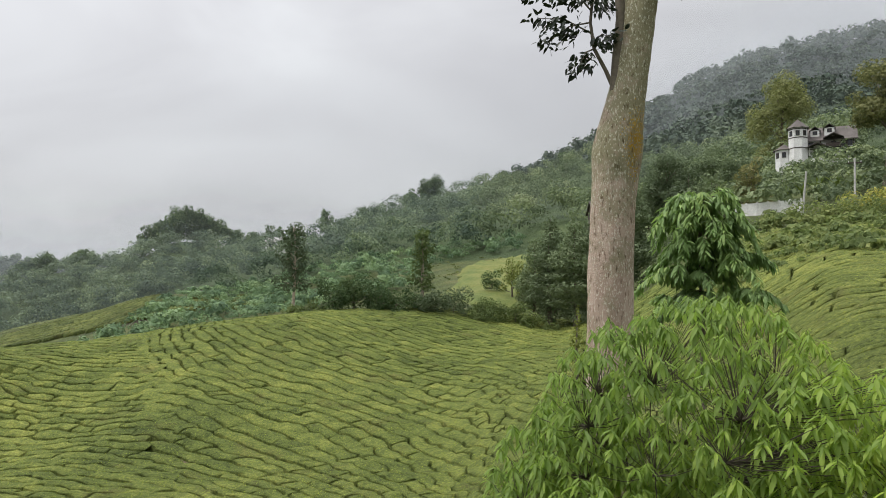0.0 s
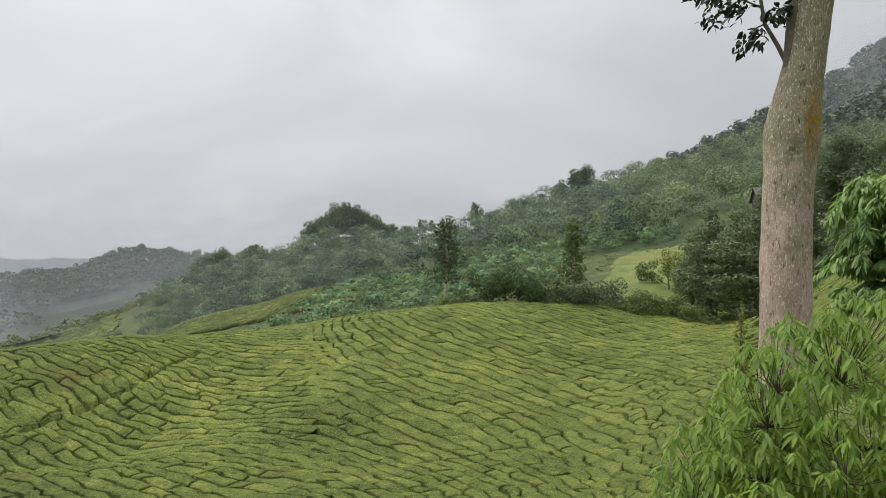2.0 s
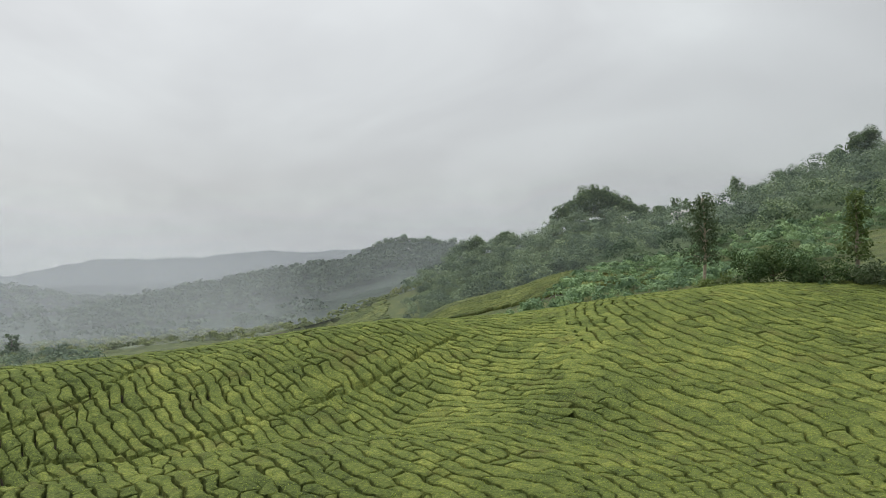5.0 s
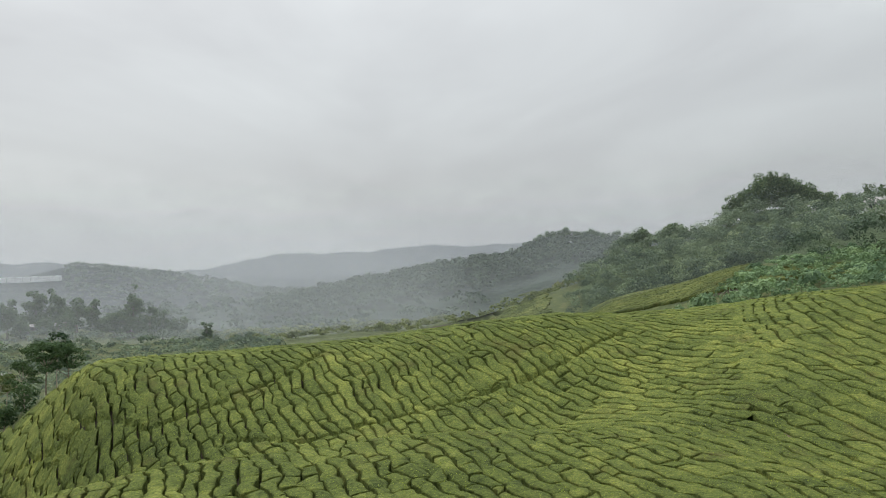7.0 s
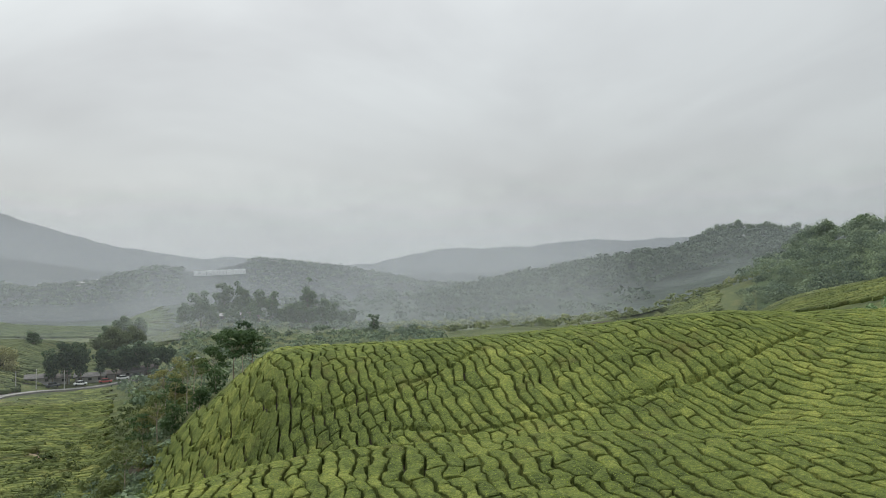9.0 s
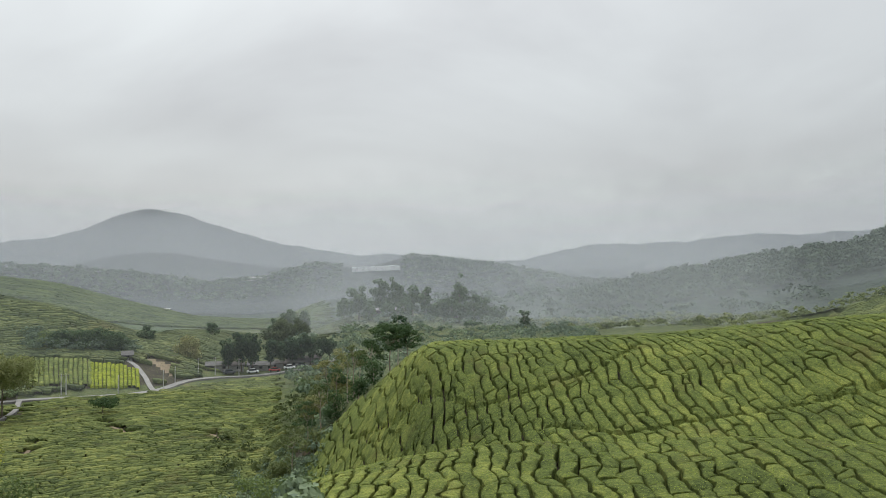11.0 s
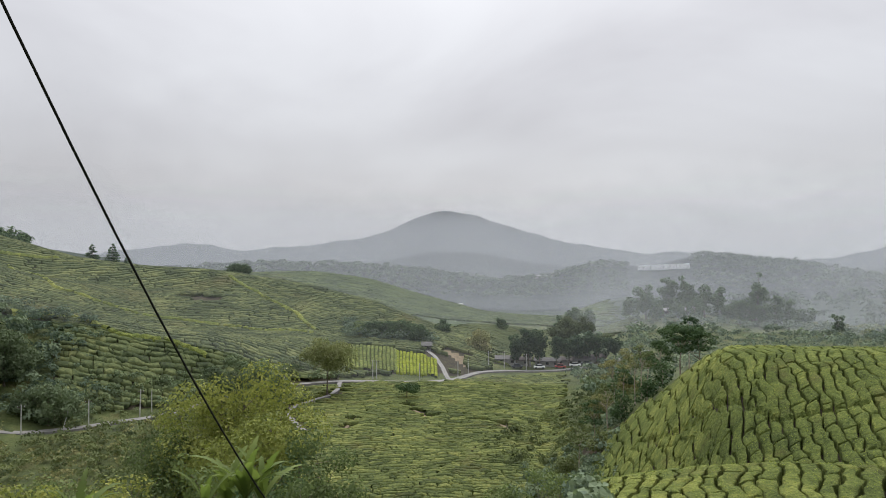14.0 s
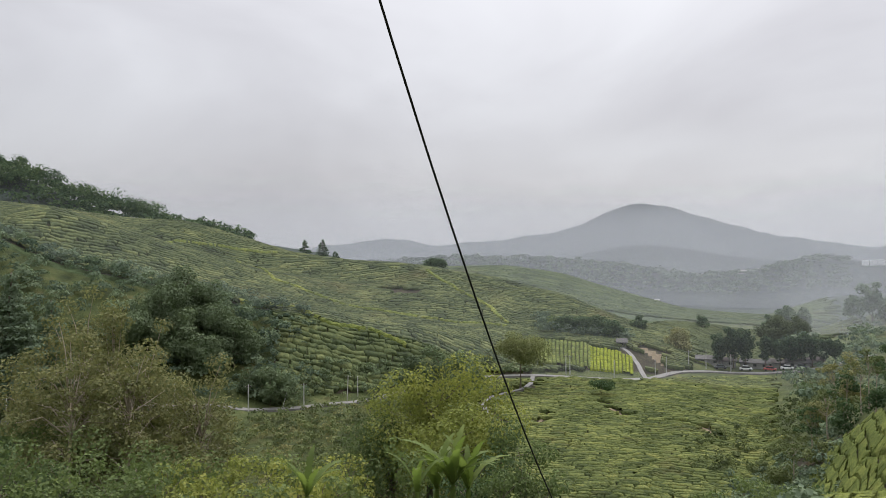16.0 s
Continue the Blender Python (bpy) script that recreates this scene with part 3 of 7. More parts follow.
mist_bank(230, [(-63, 105), (10, 85), (40, 60), (160, 70)], 0.06)
mist_bank(384, [(33, -75), (43, 40), (77, 40), (87, -75)], 0.25, span=(33, 87), base=-95)
mist_bank(455, [(-63, 150), (0, 100), (40, 50), (112, 50), (124, 30), (160, 30)], 0.13)
mist_bank(545, [(-63, 170), (0, 130), (40, 110), (160, 110)], 0.11, 760)
for far_off in (505, 585, 655):
    mist_bank(far_off, [(-63, 400), (-30, 350), (-20, 260), (-14, 180), (-8, 100), (0, 20), (9, -75)], 0.16, soft=130.0, span=(-63, 9), base=-95)
mist_bank(920, [(-63, 110), (160, 100)], 0.15)
mist_bank(1500, [(-63, 140), (160, 140)], 0.21)
mist_bank(2300, [(-63, 320), (75, 320), (82, 250), (89, 250), (97, 260), (105, 300), (160, 300)], 0.20, soft=170.0)


# ---------------------------------------------------------------- tools for meshes and plants
rng = np.random.default_rng(7)


def part(name, me, parent, label="", mat=None):
    """A mesh (or bmesh) as one object under a thing or part."""
    if isinstance(me, bmesh.types.BMesh):
        bm, me = me, bpy.data.meshes.new(name)
        bm.to_mesh(me), bm.free()
        if mat:
            me.materials.append(mat)
    ob = new(name, me)
    ob.parent = parent
    return tagged(ob, label) if label else ob


def thing(name, x, y, z, label, category, group="", turn=0.0, kind=""):
    e = new(name)
    e.matrix_basis = pose(x, y, z, 0, 0, turn)
    e.empty_display_size = 0.3
    return tagged(e, label, category, group, kind)


def box(bm, x0, y0, z0, x1, y1, z1, bevel=0.0):
    m = Matrix.LocRotScale(((x0 + x1) / 2, (y0 + y1) / 2, (z0 + z1) / 2), None, (abs(x1 - x0), abs(y1 - y0), abs(z1 - z0)))
    vs = bmesh.ops.create_cube(bm, size=1, matrix=m)["verts"]
    if bevel:
        es = list({e for v in vs for e in v.link_edges})
        bmesh.ops.bevel(bm, geom=es, offset=bevel, segments=1, affect="EDGES")
    return bm


def boxes(*rows, bevel=0.0):
    bm = bmesh.new()
    for q in rows:
        box(bm, *q, bevel=bevel)
    return bm


def prism(pts, y0, y1):
    """An outline in x and z, drawn out along y."""
    bm = bmesh.new()
    a = [bm.verts.new((x, y0, z)) for x, z in pts]
    b = [bm.verts.new((x, y1, z)) for x, z in pts]
    bm.faces.new(a), bm.faces.new(b[::-1])
    for i in range(len(pts)):
        j = (i + 1) % len(pts)
        bm.faces.new((a[j], a[i], b[i], b[j]))
    bmesh.ops.recalc_face_normals(bm, faces=bm.faces)
    return bm


def cone_of(r0, r1, z0, z1, sides=8, turn=0.0):
    bm = bmesh.new()
    bmesh.ops.create_cone(bm, cap_ends=True, segments=sides, radius1=r0, radius2=r1, depth=z1 - z0, matrix=pose(0, 0, (z0 + z1) / 2, 0, 0, turn))
    return bm


def tubes(paths, sides=6, wob=0.0):
    """Tapered tubes: each path is a list of (point, radius). Returns arrays of corners and quads."""
    V, F, base = [], [], 0
    for p in paths:
        pts, rad = np.array([q[0] for q in p], float), np.array([q[1] for q in p], float)
        d = np.gradient(pts, axis=0)
        d /= np.linalg.norm(d, axis=1, keepdims=True) + 1e-9
        ref = np.where(np.abs(d[:, 2:3]) > 0.95, [[1.0, 0, 0]], [[0, 0, 1.0]])
        s = np.cross(d, ref)
        s /= np.linalg.norm(s, axis=1, keepdims=True) + 1e-9
        if len(s) > 1:
            for i in range(1, len(s)):
                if s[i] @ s[i - 1] < 0:
                    s[i] *= -1
        t = np.cross(s, d)
        a = np.linspace(0, 2 * np.pi, sides, endpoint=False)
        k = rad[:, None] * (1 + wob * rng.uniform(-1, 1, (len(p), sides)))
        V.append((pts[:, None] + s[:, None] * (np.cos(a) * k)[..., None] + t[:, None] * (np.sin(a) * k)[..., None]).reshape(-1, 3))
        i, j = np.meshgrid(np.arange(len(p) - 1), np.arange(sides), indexing="ij")
        F.append((base + np.stack([i * sides + j, i * sides + (j + 1) % sides, (i + 1) * sides + (j + 1) % sides, (i + 1) * sides + j], -1)).reshape(-1, 4))
        base += len(p) * sides
    return np.concatenate(V), np.concatenate(F)


def unit(v):
    return v / (np.linalg.norm(v, axis=-1, keepdims=True) + 1e-9)


CARD_V = np.array([(-0.5, 0, 0.0), (-0.1, -0.42, 0.10), (0.5, 0, 0.0), (0.1, 0.42, 0.10)])
CARD_F = np.array([(0, 1, 2, 3)])
# a narrow leaf with a folded midrib and a drooping tip, 1 long
LEAF_V = np.array([(0, 0, 0), (0.28, -0.11, 0.045), (0.28, 0, 0.01), (0.28, 0.11, 0.045), (0.62, -0.10, 0.0), (0.62, 0, -0.04), (0.62, 0.10, 0.0), (1.0, 0, -0.17)])
LEAF_F3 = np.array([(0, 1, 2), (0, 2, 3), (4, 7, 5), (5, 7, 6)])
LEAF_F4 = np.array([(1, 4, 5, 2), (2, 5, 6, 3)])


def frames_from(normal, along=None):
    """Rotations whose z is the normal and whose x leans to along."""
    n = unit(normal)
    a = rng.normal(size=n.shape) if along is None else along
    x = unit(a - (a * n).sum(-1, keepdims=True) * n)
    return np.stack([x, np.cross(n, x), n], -1)


def strewn(tv, tfs, pos, rot, size):
    """Copies of a small template at every place. Returns corners and faces."""
    size = np.broadcast_to(np.asarray(size, float), (len(pos),))
    v = pos[:, None] + np.einsum("nij,kj->nki", rot, tv) * size[:, None, None]
    off = (np.arange(len(pos)) * len(tv))[:, None, None]
    return v.reshape(-1, 3), [(off + f[None]).reshape(-1, f.shape[1]) for f in tfs]


def crown_cards(lumps, density, size, up=0.25, shell=0.45, flat=False):
    """Leaf clumps over lumps (centre, radii): corners and faces."""
    P, N = [], []
    for c, rad in lumps:
        rad = np.array(rad, float)
        area = 4 * np.pi * ((rad[0] * rad[1]) ** 1.6 / 3 + (rad[0] * rad[2]) ** 1.6 / 3 + (rad[1] * rad[2]) ** 1.6 / 3) ** (1 / 1.6)
        n = max(6, int(area * density))
        d = unit(rng.normal(size=(n, 3)))
        k = 1 - shell * rng.random((n, 1)) ** 1.6
        P.append(np.array(c) + d * rad * k)
        N.append(unit(d / rad) + rng.normal(size=(n, 3)) * 0.45 + np.array([0, 0, up]))
    P, N = np.concatenate(P), np.concatenate(N)
    s = size * rng.uniform(0.6, 1.35, len(P))
    return strewn(CARD_V, [CARD_F], P, frames_from(N), s)


def lumps_round(h, w, base, n, flat=0.7):
    """Lumps of a rounded crown between base and h, w across."""
    out = []
    zc, hr = (h + base) / 2, (h - base) / 2
    for i in range(n):
        d = unit(rng.normal(size=3)) * rng.uniform(0.25, 0.86)
        r = w / 2 * rng.uniform(0.22, 0.48)
        out.append(((d[0] * w / 2, d[1] * w / 2, zc + d[2] * hr), (r, r, min(r * flat * rng.uniform(0.8, 1.2), hr))))
    return out


def make_plant(name, label, category, b, r, h, w, shape, mat, tint=0.5, leaf=0.45, density=3.2, trunk=None, bark="wood_dark", group="", sink=0.15, lean=0.0):
    """A tree or bush at a bearing and distance, with its trunk and limbs in one part and its leaves in another."""
    x, y = xy(b, r)
    z = ground_at(x, y) - sink
    h = h + sink
    e = thing(name, float(x), float(y), z, label, category, group, rng.uniform(0, 360))
    tr = trunk if trunk else max(0.06, h * 0.022)
    paths, lumps = [], []
    if shape == "round":
        base = h * 0.32
        lumps = lumps_round(h, w, base, max(7, int(6 + w * 1.1)))
    elif shape == "full":
        lumps = lumps_round(h, w, -h * 0.05, max(12, int(8 + w * 1.3)), 0.85)
    elif shape == "layered":
        for i in range(max(10, int(8 + w))):
            f = rng.uniform(0, 1) ** 0.8
            a, o = rng.uniform(0, 6.28), w / 2 * math.sqrt(1.02 - f * f * 0.85) * rng.uniform(0.25, 0.95)
            rr = w * rng.uniform(0.11, 0.19)
            lumps.append(((math.cos(a) * o, math.sin(a) * o, h * (0.58 + 0.38 * f)), (rr, rr, rr * 0.40)))
    elif shape == "grove":
        lumps = lumps_round(h, w, h * 0.16, max(16, int(10 + w * 1.6)), 1.0)
        lumps.append(((0, 0, h * 0.55), (w * 0.34, w * 0.34, h * 0.33)))
    elif shape == "umbrella":
        base = h * 0.72
        lumps = lumps_round(h, w, base, 7, 0.5)
    elif shape == "column":
        n = int(h * 1.3)
        for i in range(n):
            f = (i + 0.5) / n
            zc = h * (0.10 + 0.87 * f)
            rr = w / 2 * (0.55 + 0.5 * math.sin(math.pi * min(1, f * 1.15))) * rng.uniform(0.55, 0.8) * (1 - 0.45 * max(0, f - 0.6) / 0.4)
            a = rng.uniform(0, 6.28)
            o = w * 0.22 * rng.uniform(0.3, 1.0) * (1.1 - f)
            lumps.append(((math.cos(a) * o, math.sin(a) * o, zc), (rr, rr, max(0.5, h / n * 1.1))))
    elif shape == "ragged":
        n = int(h * 1.5)
        for i in range(n):
            f = i / (n - 1)
            zc = h * (0.34 + 0.62 * f)
            a = i * 2.4 + rng.uniform(-0.5, 0.5)
            o = w * 0.30 * rng.uniform(0.4, 1.1) * (1.15 - 0.75 * f)
            rr = w * rng.uniform(0.13, 0.22)
            lumps.append(((math.cos(a) * o, math.sin(a) * o, zc), (rr, rr, rr * 0.8)))
    elif shape == "pine":
        n = 7
        for i in range(n):
            f = i / (n - 1)
            rr = w / 2 * (1.0 - 0.75 * f)
            for q in range(4):
                a = rng.uniform(0, 6.28)
                lumps.append(((math.cos(a) * rr * 0.6, math.sin(a) * rr * 0.6, h * (0.3 + 0.68 * f)), (rr * 0.5, rr * 0.5, h * 0.05)))
    elif shape == "sparse":
        lumps = [(c, tuple(q * 0.62 for q in rad)) for c, rad in lumps_round(h, w, h * 0.20, 44)]
    else:  # bush
        lumps = lumps_round(h, w, -h * 0.15, max(6, int(5 + w * 1.2)), 0.8)
    stem_top = h * (0.93 if shape in ("column", "ragged", "pine") else 0.6 if shape != "bush" else 0.35)
    k = np.linspace(0, 1, 7)
    bend = rng.uniform(-0.03, 0.03, 2) * h
    stem = [((bend[0] * math.sin(3 * q) + lean * h * q, bend[1] * math.sin(2.4 * q), stem_top * q), tr * (1.25 - 0.25 * min(1, q * 6)) * (1 - 0.72 * q)) for q in k]
    paths.append(stem)
    for c, rad in lumps:
        q = min(0.98, max(0.12, (c[2] - 0.45 * math.hypot(c[0], c[1])) / stem_top))
        s = np.array([bend[0] * math.sin(3 * q) + lean * h * q, bend[1] * math.sin(2.4 * q), stem_top * q])
        c = np.array(c)
        m = s * 0.5 + c * 0.5 + np.array([0, 0, 0.08 * h * rng.uniform(-0.3, 1)])
        tk = tr * 0.42 * (1 - 0.5 * q)
        paths.append([(s, tk), (m, tk * 0.7), (c, tk * 0.3)])
    v, f = tubes(paths, 6 if r < 140 else 5)
    part("trunk", mesh_of("trunk", v, f, M[bark], smooth=True), e)
    v, f = crown_cards(lumps, density * 1.1, leaf * 0.93)
    t = np.full(len(v), tint)
    part("crown", mesh_of("crown", v, f, mat, tint=t), e)
    return e


# ---------------------------------------------------------------- tea
U8, V6 = np.array([-1, -0.955, -0.74, -0.5, -0.25, 0, 0.25, 0.5, 0.74, 0.955, 1]), np.array([-1, -0.93, -0.5, 0, 0.5, 0.93, 1])
U4, V4 = np.array([-1, -0.86, -0.45, 0, 0.45, 0.86, 1]), np.array([-1, -0.72, 0.72, 1])


def tea_rows(place, keep, n0, n1, s0, s1, pitch, gap, length, un, vn, height, seed, warp=0.35, sunk=(), shut=0.0, cross=1.0, tints=0.35, dome=1.0):
    """Clipped bushes in rows. place(s, n) -> x, y; keep(x, y) -> mask. Rows run along s and follow one another along n.
    shut: how much of the gaps is grown over; cross: the chance of an open gap between two bushes of a row."""
    g = np.random.default_rng(seed)
    S, N, L, O = [], [], [], []
    for i in range(int((n1 - n0) / pitch)):
        cuts = np.cumsum(g.uniform(*length, int((s1 - s0) / length[0]) + 2)) + s0 + g.uniform(-2, 0)
        cuts = cuts[cuts < s1]
        o = np.where(g.random(len(cuts)) < cross, g.uniform(0.5, 1.2, len(cuts)), 0.0)
        S.append((cuts[:-1] + cuts[1:]) / 2), L.append(np.diff(cuts)), N.append(np.full(len(cuts) - 1, n0 + (i + 0.5) * pitch)), O.append(np.stack([o[:-1], o[1:]], 1))
    S, N, L, O = np.concatenate(S), np.concatenate(N), np.concatenate(L), np.concatenate(O)
    x, y = place(S, N)
    ok = keep(x, y)
    S, N, L, O = S[ok], N[ok], L[ok], O[ok]
    uu, vv = np.meshgrid(un, vn, indexing="ij")
    uu, vv = uu.ravel(), vv.ravel()
    end, side = np.abs(uu) > 0.99, np.abs(vv) > 0.99
    rim = end | side
    brink = ~rim & ((np.abs(uu) > 0.94) | (np.abs(vv) > 0.9))
    s = S[:, None] + uu * L[:, None] / 2
    n = N[:, None] + vv * pitch / 2
    # how wide the gap stands open at each point of the brim
    x0, y0 = place(s, n)
    wide = np.clip((fbm(x0, y0, 1.9, 2, 61) + 0.55 - shut) * 2.2, 0, 1.25) if shut else np.ones(x0.shape)
    across_end = np.where(uu < 0, O[:, :1], O[:, 1:])
    across_end = across_end * np.clip(fbm(x0, y0, 1.1, 1, 63) * 3 + 0.9, 0, 1)
    open_ = np.where(side, wide, np.where(end, across_end, 0))
    n = n - np.sign(vv) * np.where(side | (np.abs(vv) > 0.9), gap / 2 * wide, 0)
    s = s - np.sign(uu) * np.where(end | (np.abs(uu) > 0.94), min(gap, 0.3) / 2 * across_end, 0)
    x0, y0 = place(s, n)
    wx, wy = fbm(x0, y0, 5.0, 2, 31) * warp + fbm(x0, y0, 1.5, 2, 41) * warp * 0.6, fbm(x0, y0, 5.0, 2, 33) * warp + fbm(x0, y0, 1.5, 2, 43) * warp * 0.6
    wx, wy = wx + fbm(x0, y0, 0.6, 2, 45) * warp * 0.36, wy + fbm(x0, y0, 0.6, 2, 47) * warp * 0.36
    x, y = x0 + wx, y0 + wy
    z = ground(x.ravel(), y.ravel()).reshape(x.shape)
    hb = height * (1 + (g.random((len(S), 1)) - 0.5) * 0.10 * (1 if cross > 0.6 else 0.3))
    top = hb - (0.07 * np.abs(vv) ** 3 + 0.04 * np.abs(uu) ** 5) * dome + fbm(x, y, 1.1, 3, 51) * 0.14 + fbm(x, y, 5.0, 2, 53) * 0.10 + fbm(x, y, 0.45, 2, 57) * 0.045
    k = np.clip(open_ * 1.6, 0, 1)
    z = z + np.where(rim, top * (1 - k) + (height * 0.2 - 0.15) * k - 0.02, np.where(brink, top - 0.015, top))
    if sunk:
        z = z - 0.45 * (~clear_of(x, y, sunk, 0.13)) - 0.07 * (~clear_of(x, y, sunk, 0.5))
    nu, nv = len(un), len(vn)
    i, j = np.meshgrid(np.arange(nu - 1), np.arange(nv - 1), indexing="ij")
    q = np.stack([i * nv + j, (i + 1) * nv + j, (i + 1) * nv + j + 1, i * nv + j + 1], -1).reshape(-1, 4)
    f = (np.arange(len(S)) * nu * nv)[:, None, None] + q[None]
    tint = np.repeat(0.5 + (g.random(len(S)) - 0.5) * tints, nu * nv)
    return np.stack([x, y, z], -1).reshape(-1, 3), f.reshape(-1, 4), tint


def tea_shoots(v, f, n, size, mat, seed):
    """Leafy shoots over the tops of clipped bushes, thicker where the bushes are nearer."""
    g = np.random.default_rng(seed)
    c = v[f]
    e1, e2 = c[:, 1] - c[:, 0], c[:, 3] - c[:, 0]
    nrm = np.cross(e1, e2)
    area = np.linalg.norm(nrm, axis=1)
    mid = c.mean(1)
    wt = area * (np.abs(nrm[:, 2]) / (area + 1e-9) > 0.6) / np.hypot(mid[:, 0], mid[:, 1]) ** 0.7
    k = g.choice(len(f), n, p=wt / wt.sum())
    a, b = g.random((n, 1)), g.random((n, 1))
    p = c[k, 0] * (1 - a) * (1 - b) + c[k, 1] * a * (1 - b) + c[k, 2] * a * b + c[k, 3] * (1 - a) * b
    up = unit(nrm[k]) * np.sign(nrm[k, 2:3]) + g.normal(size=(n, 3)) * 0.28
    sv, sf = strewn(CARD_V, [CARD_F], p + (0, 0, 0.03), frames_from(up), size * g.uniform(0.6, 1.4, n))
    ob = new("tea_shoots", mesh_of("tea_shoots", sv, sf, mat, tint=np.repeat(g.random(n), 4)))
    return tagged(ob, "fresh light green shoots over the clipped tea", "tea shoots", "tea plots", "stuff")


def tea_plot(label, v, f, tint, mat, cell=0):
    """cell: corners of one bush; its steep outer faces are then shaded apart from its top."""
    me = mesh_of("tea_bushes", v, f, mat, tint=tint, smooth=True)
    if cell:
        k = v[f]
        n = unit(np.cross(k[:, 2] - k[:, 0], k[:, 3] - k[:, 1]))
        me.polygons.foreach_set("use_smooth", np.abs(n[:, 2]) > 0.62)
    ob = new("tea_bushes", me)
    return tagged(ob, label, "tea bushes", "tea plots", "stuff")


def clear_of(x, y, lines, width):
    """True where a point keeps clear of footpaths, given as lists of bearing and distance."""
    ok = np.ones(np.shape(x), bool)
    for ln in lines:
        px, py = xy(np.array([p[0] for p in ln]), np.array([p[1] for p in ln]))
        for k in range(len(px) - 1):
            dx, dy = px[k + 1] - px[k], py[k + 1] - py[k]
            t = np.clip(((x - px[k]) * dx + (y - py[k]) * dy) / (dx * dx + dy * dy), 0, 1)
            ok &= np.hypot(x - px[k] - t * dx, y - py[k] - t * dy) > width
    return ok


FOOTPATHS = [
    [(60, 59.5), (54.2, 57.1), (48.7, 58.5), (41.8, 61.8), (37.8, 64.0), (34.4, 66.9), (31.8, 70.8), (30.1, 73.2)],
    [(75.1, 91.7), (71.6, 77.6), (65.7, 66.2), (59.7, 64.7), (55.7, 67.0), (53, 71.1)],
    [(19.0, 50.2), (18.7, 50.2)],
]
ROAD_MAIN = [(138, 170), (133.8, 173), (128, 177), (121.7, 182), (119.5, 180), (115.5, 184), (112.5, 193), (109.8, 197), (106, 210), (103.8, 217), (101.3, 221), (97.5, 229), (93.5, 228), (90.7, 229), (88.8, 236), (86.9, 250), (84.3, 259), (80.8, 264), (78.2, 266), (76.4, 276), (74.2, 310)]
ROAD_HUT = [(89.2, 236), (89.4, 241), (89.7, 248), (90.3, 255), (90.9, 258)]
ROAD_LOOP = [(97.6, 227), (97.8, 214), (98.4, 205), (99.7, 198), (101.0, 191), (101.7, 183), (101.1, 174), (100.4, 165)]
TRACKS = [[(97.5, 161), (96.8, 175)], [(92.6, 191), (92.3, 188), (90.9, 176)], [(87.6, 172), (86.9, 172), (85.2, 168.5), (83.9, 159)], [(78.5, 118), (76.5, 108), (75.8, 104)]]
ALL_WAYS = [ROAD_MAIN, ROAD_HUT, ROAD_LOOP]
# two fields of the near hill, whose rows follow these cubic level lines (x and y in units of 50 m)
ROWS_EAST = (177.6, 41.63, 157.73, -186.71, -27.62, 70.1, -85.36, 54.73, 11.21)
ROWS_WEST = (49.09, 21.94, 14.81, -47.43, -1.77, 0.41, -17.53, 3.71, 3.14)


def level_rows(c, heading):
    """place(s, n): the point at s along the heading on the level line n of the cubic c."""
    a = np.radians(heading)
    ux, uy, vx, vy = np.cos(a), np.sin(a), -np.sin(a), np.cos(a)

    def place(s, n):
        w = np.zeros(np.broadcast(s, n).shape) + 45.0
        for _ in range(9):
            x, y = (s * ux + w * vx) / 50, (s * uy + w * vy) / 50
            f = c[0] * x + c[1] * y + c[2] * x * x + c[3] * x * y + c[4] * y * y + c[5] * x ** 3 + c[6] * x * x * y + c[7] * x * y * y + c[8] * y ** 3
            gx = c[0] + 2 * c[2] * x + c[3] * y + 3 * c[5] * x * x + 2 * c[6] * x * y + c[7] * y * y
            gy = c[1] + c[3] * x + 2 * c[4] * y + c[6] * x * x + 2 * c[7] * x * y + 3 * c[8] * y * y
            w = w - np.clip((f - n) / np.maximum((gx * vx + gy * vy) / 50, 0.35), -30, 30)
            w = np.clip(w, -40, 150)
        return s * ux + w * vx, s * uy + w * vy

    return place


def rings(s, n):
    x, y = xy(s / 250.0 * 57.2958, n)
    return xy(s / 250.0 * 57.2958, n + fbm(x, y, 70, 2, 95) * 9 + fbm(x, y, 18, 2, 97) * 1.6)


def plot_mask(k):
    def keep(x, y):
        b, r = polar(x, y)
        ok = in_tea(b, r) == k
        if k == 1:
            ok &= clear_of(x, y, FOOTPATHS[2:], 0.45)
        if k in (3, 4):
            ok &= clear_of(x, y, ALL_WAYS[:2], 2.4) & clear_of(x, y, TRACKS, 1.1) & clear_of(x, y, [ROAD_LOOP], 2.0)
        if k == 4:
            ok &= ~((b > 89.8) & (b < 97.2) & (r > 238.5) & (r < 252.5 + (b - 90) * np.where(b < 93.1, 1.0, 1.5)))
            ok &= (fbm(x, y, 22, 3, 77) > -0.60) & ~((b > 87.6) & (b < 89.6) & (r > 246) & (r < 268))
        return ok
    return keep


def near_field(east):
    def keep(x, y):
        b, r = polar(x, y)
        seam = 21.2 + 1.2 * fbm(x, y, 9, 2, 15)
        return NEAR_MASK(x, y) & (wrap(b) < seam + 0.7 if east else wrap(b) > seam - 0.7)
    return keep


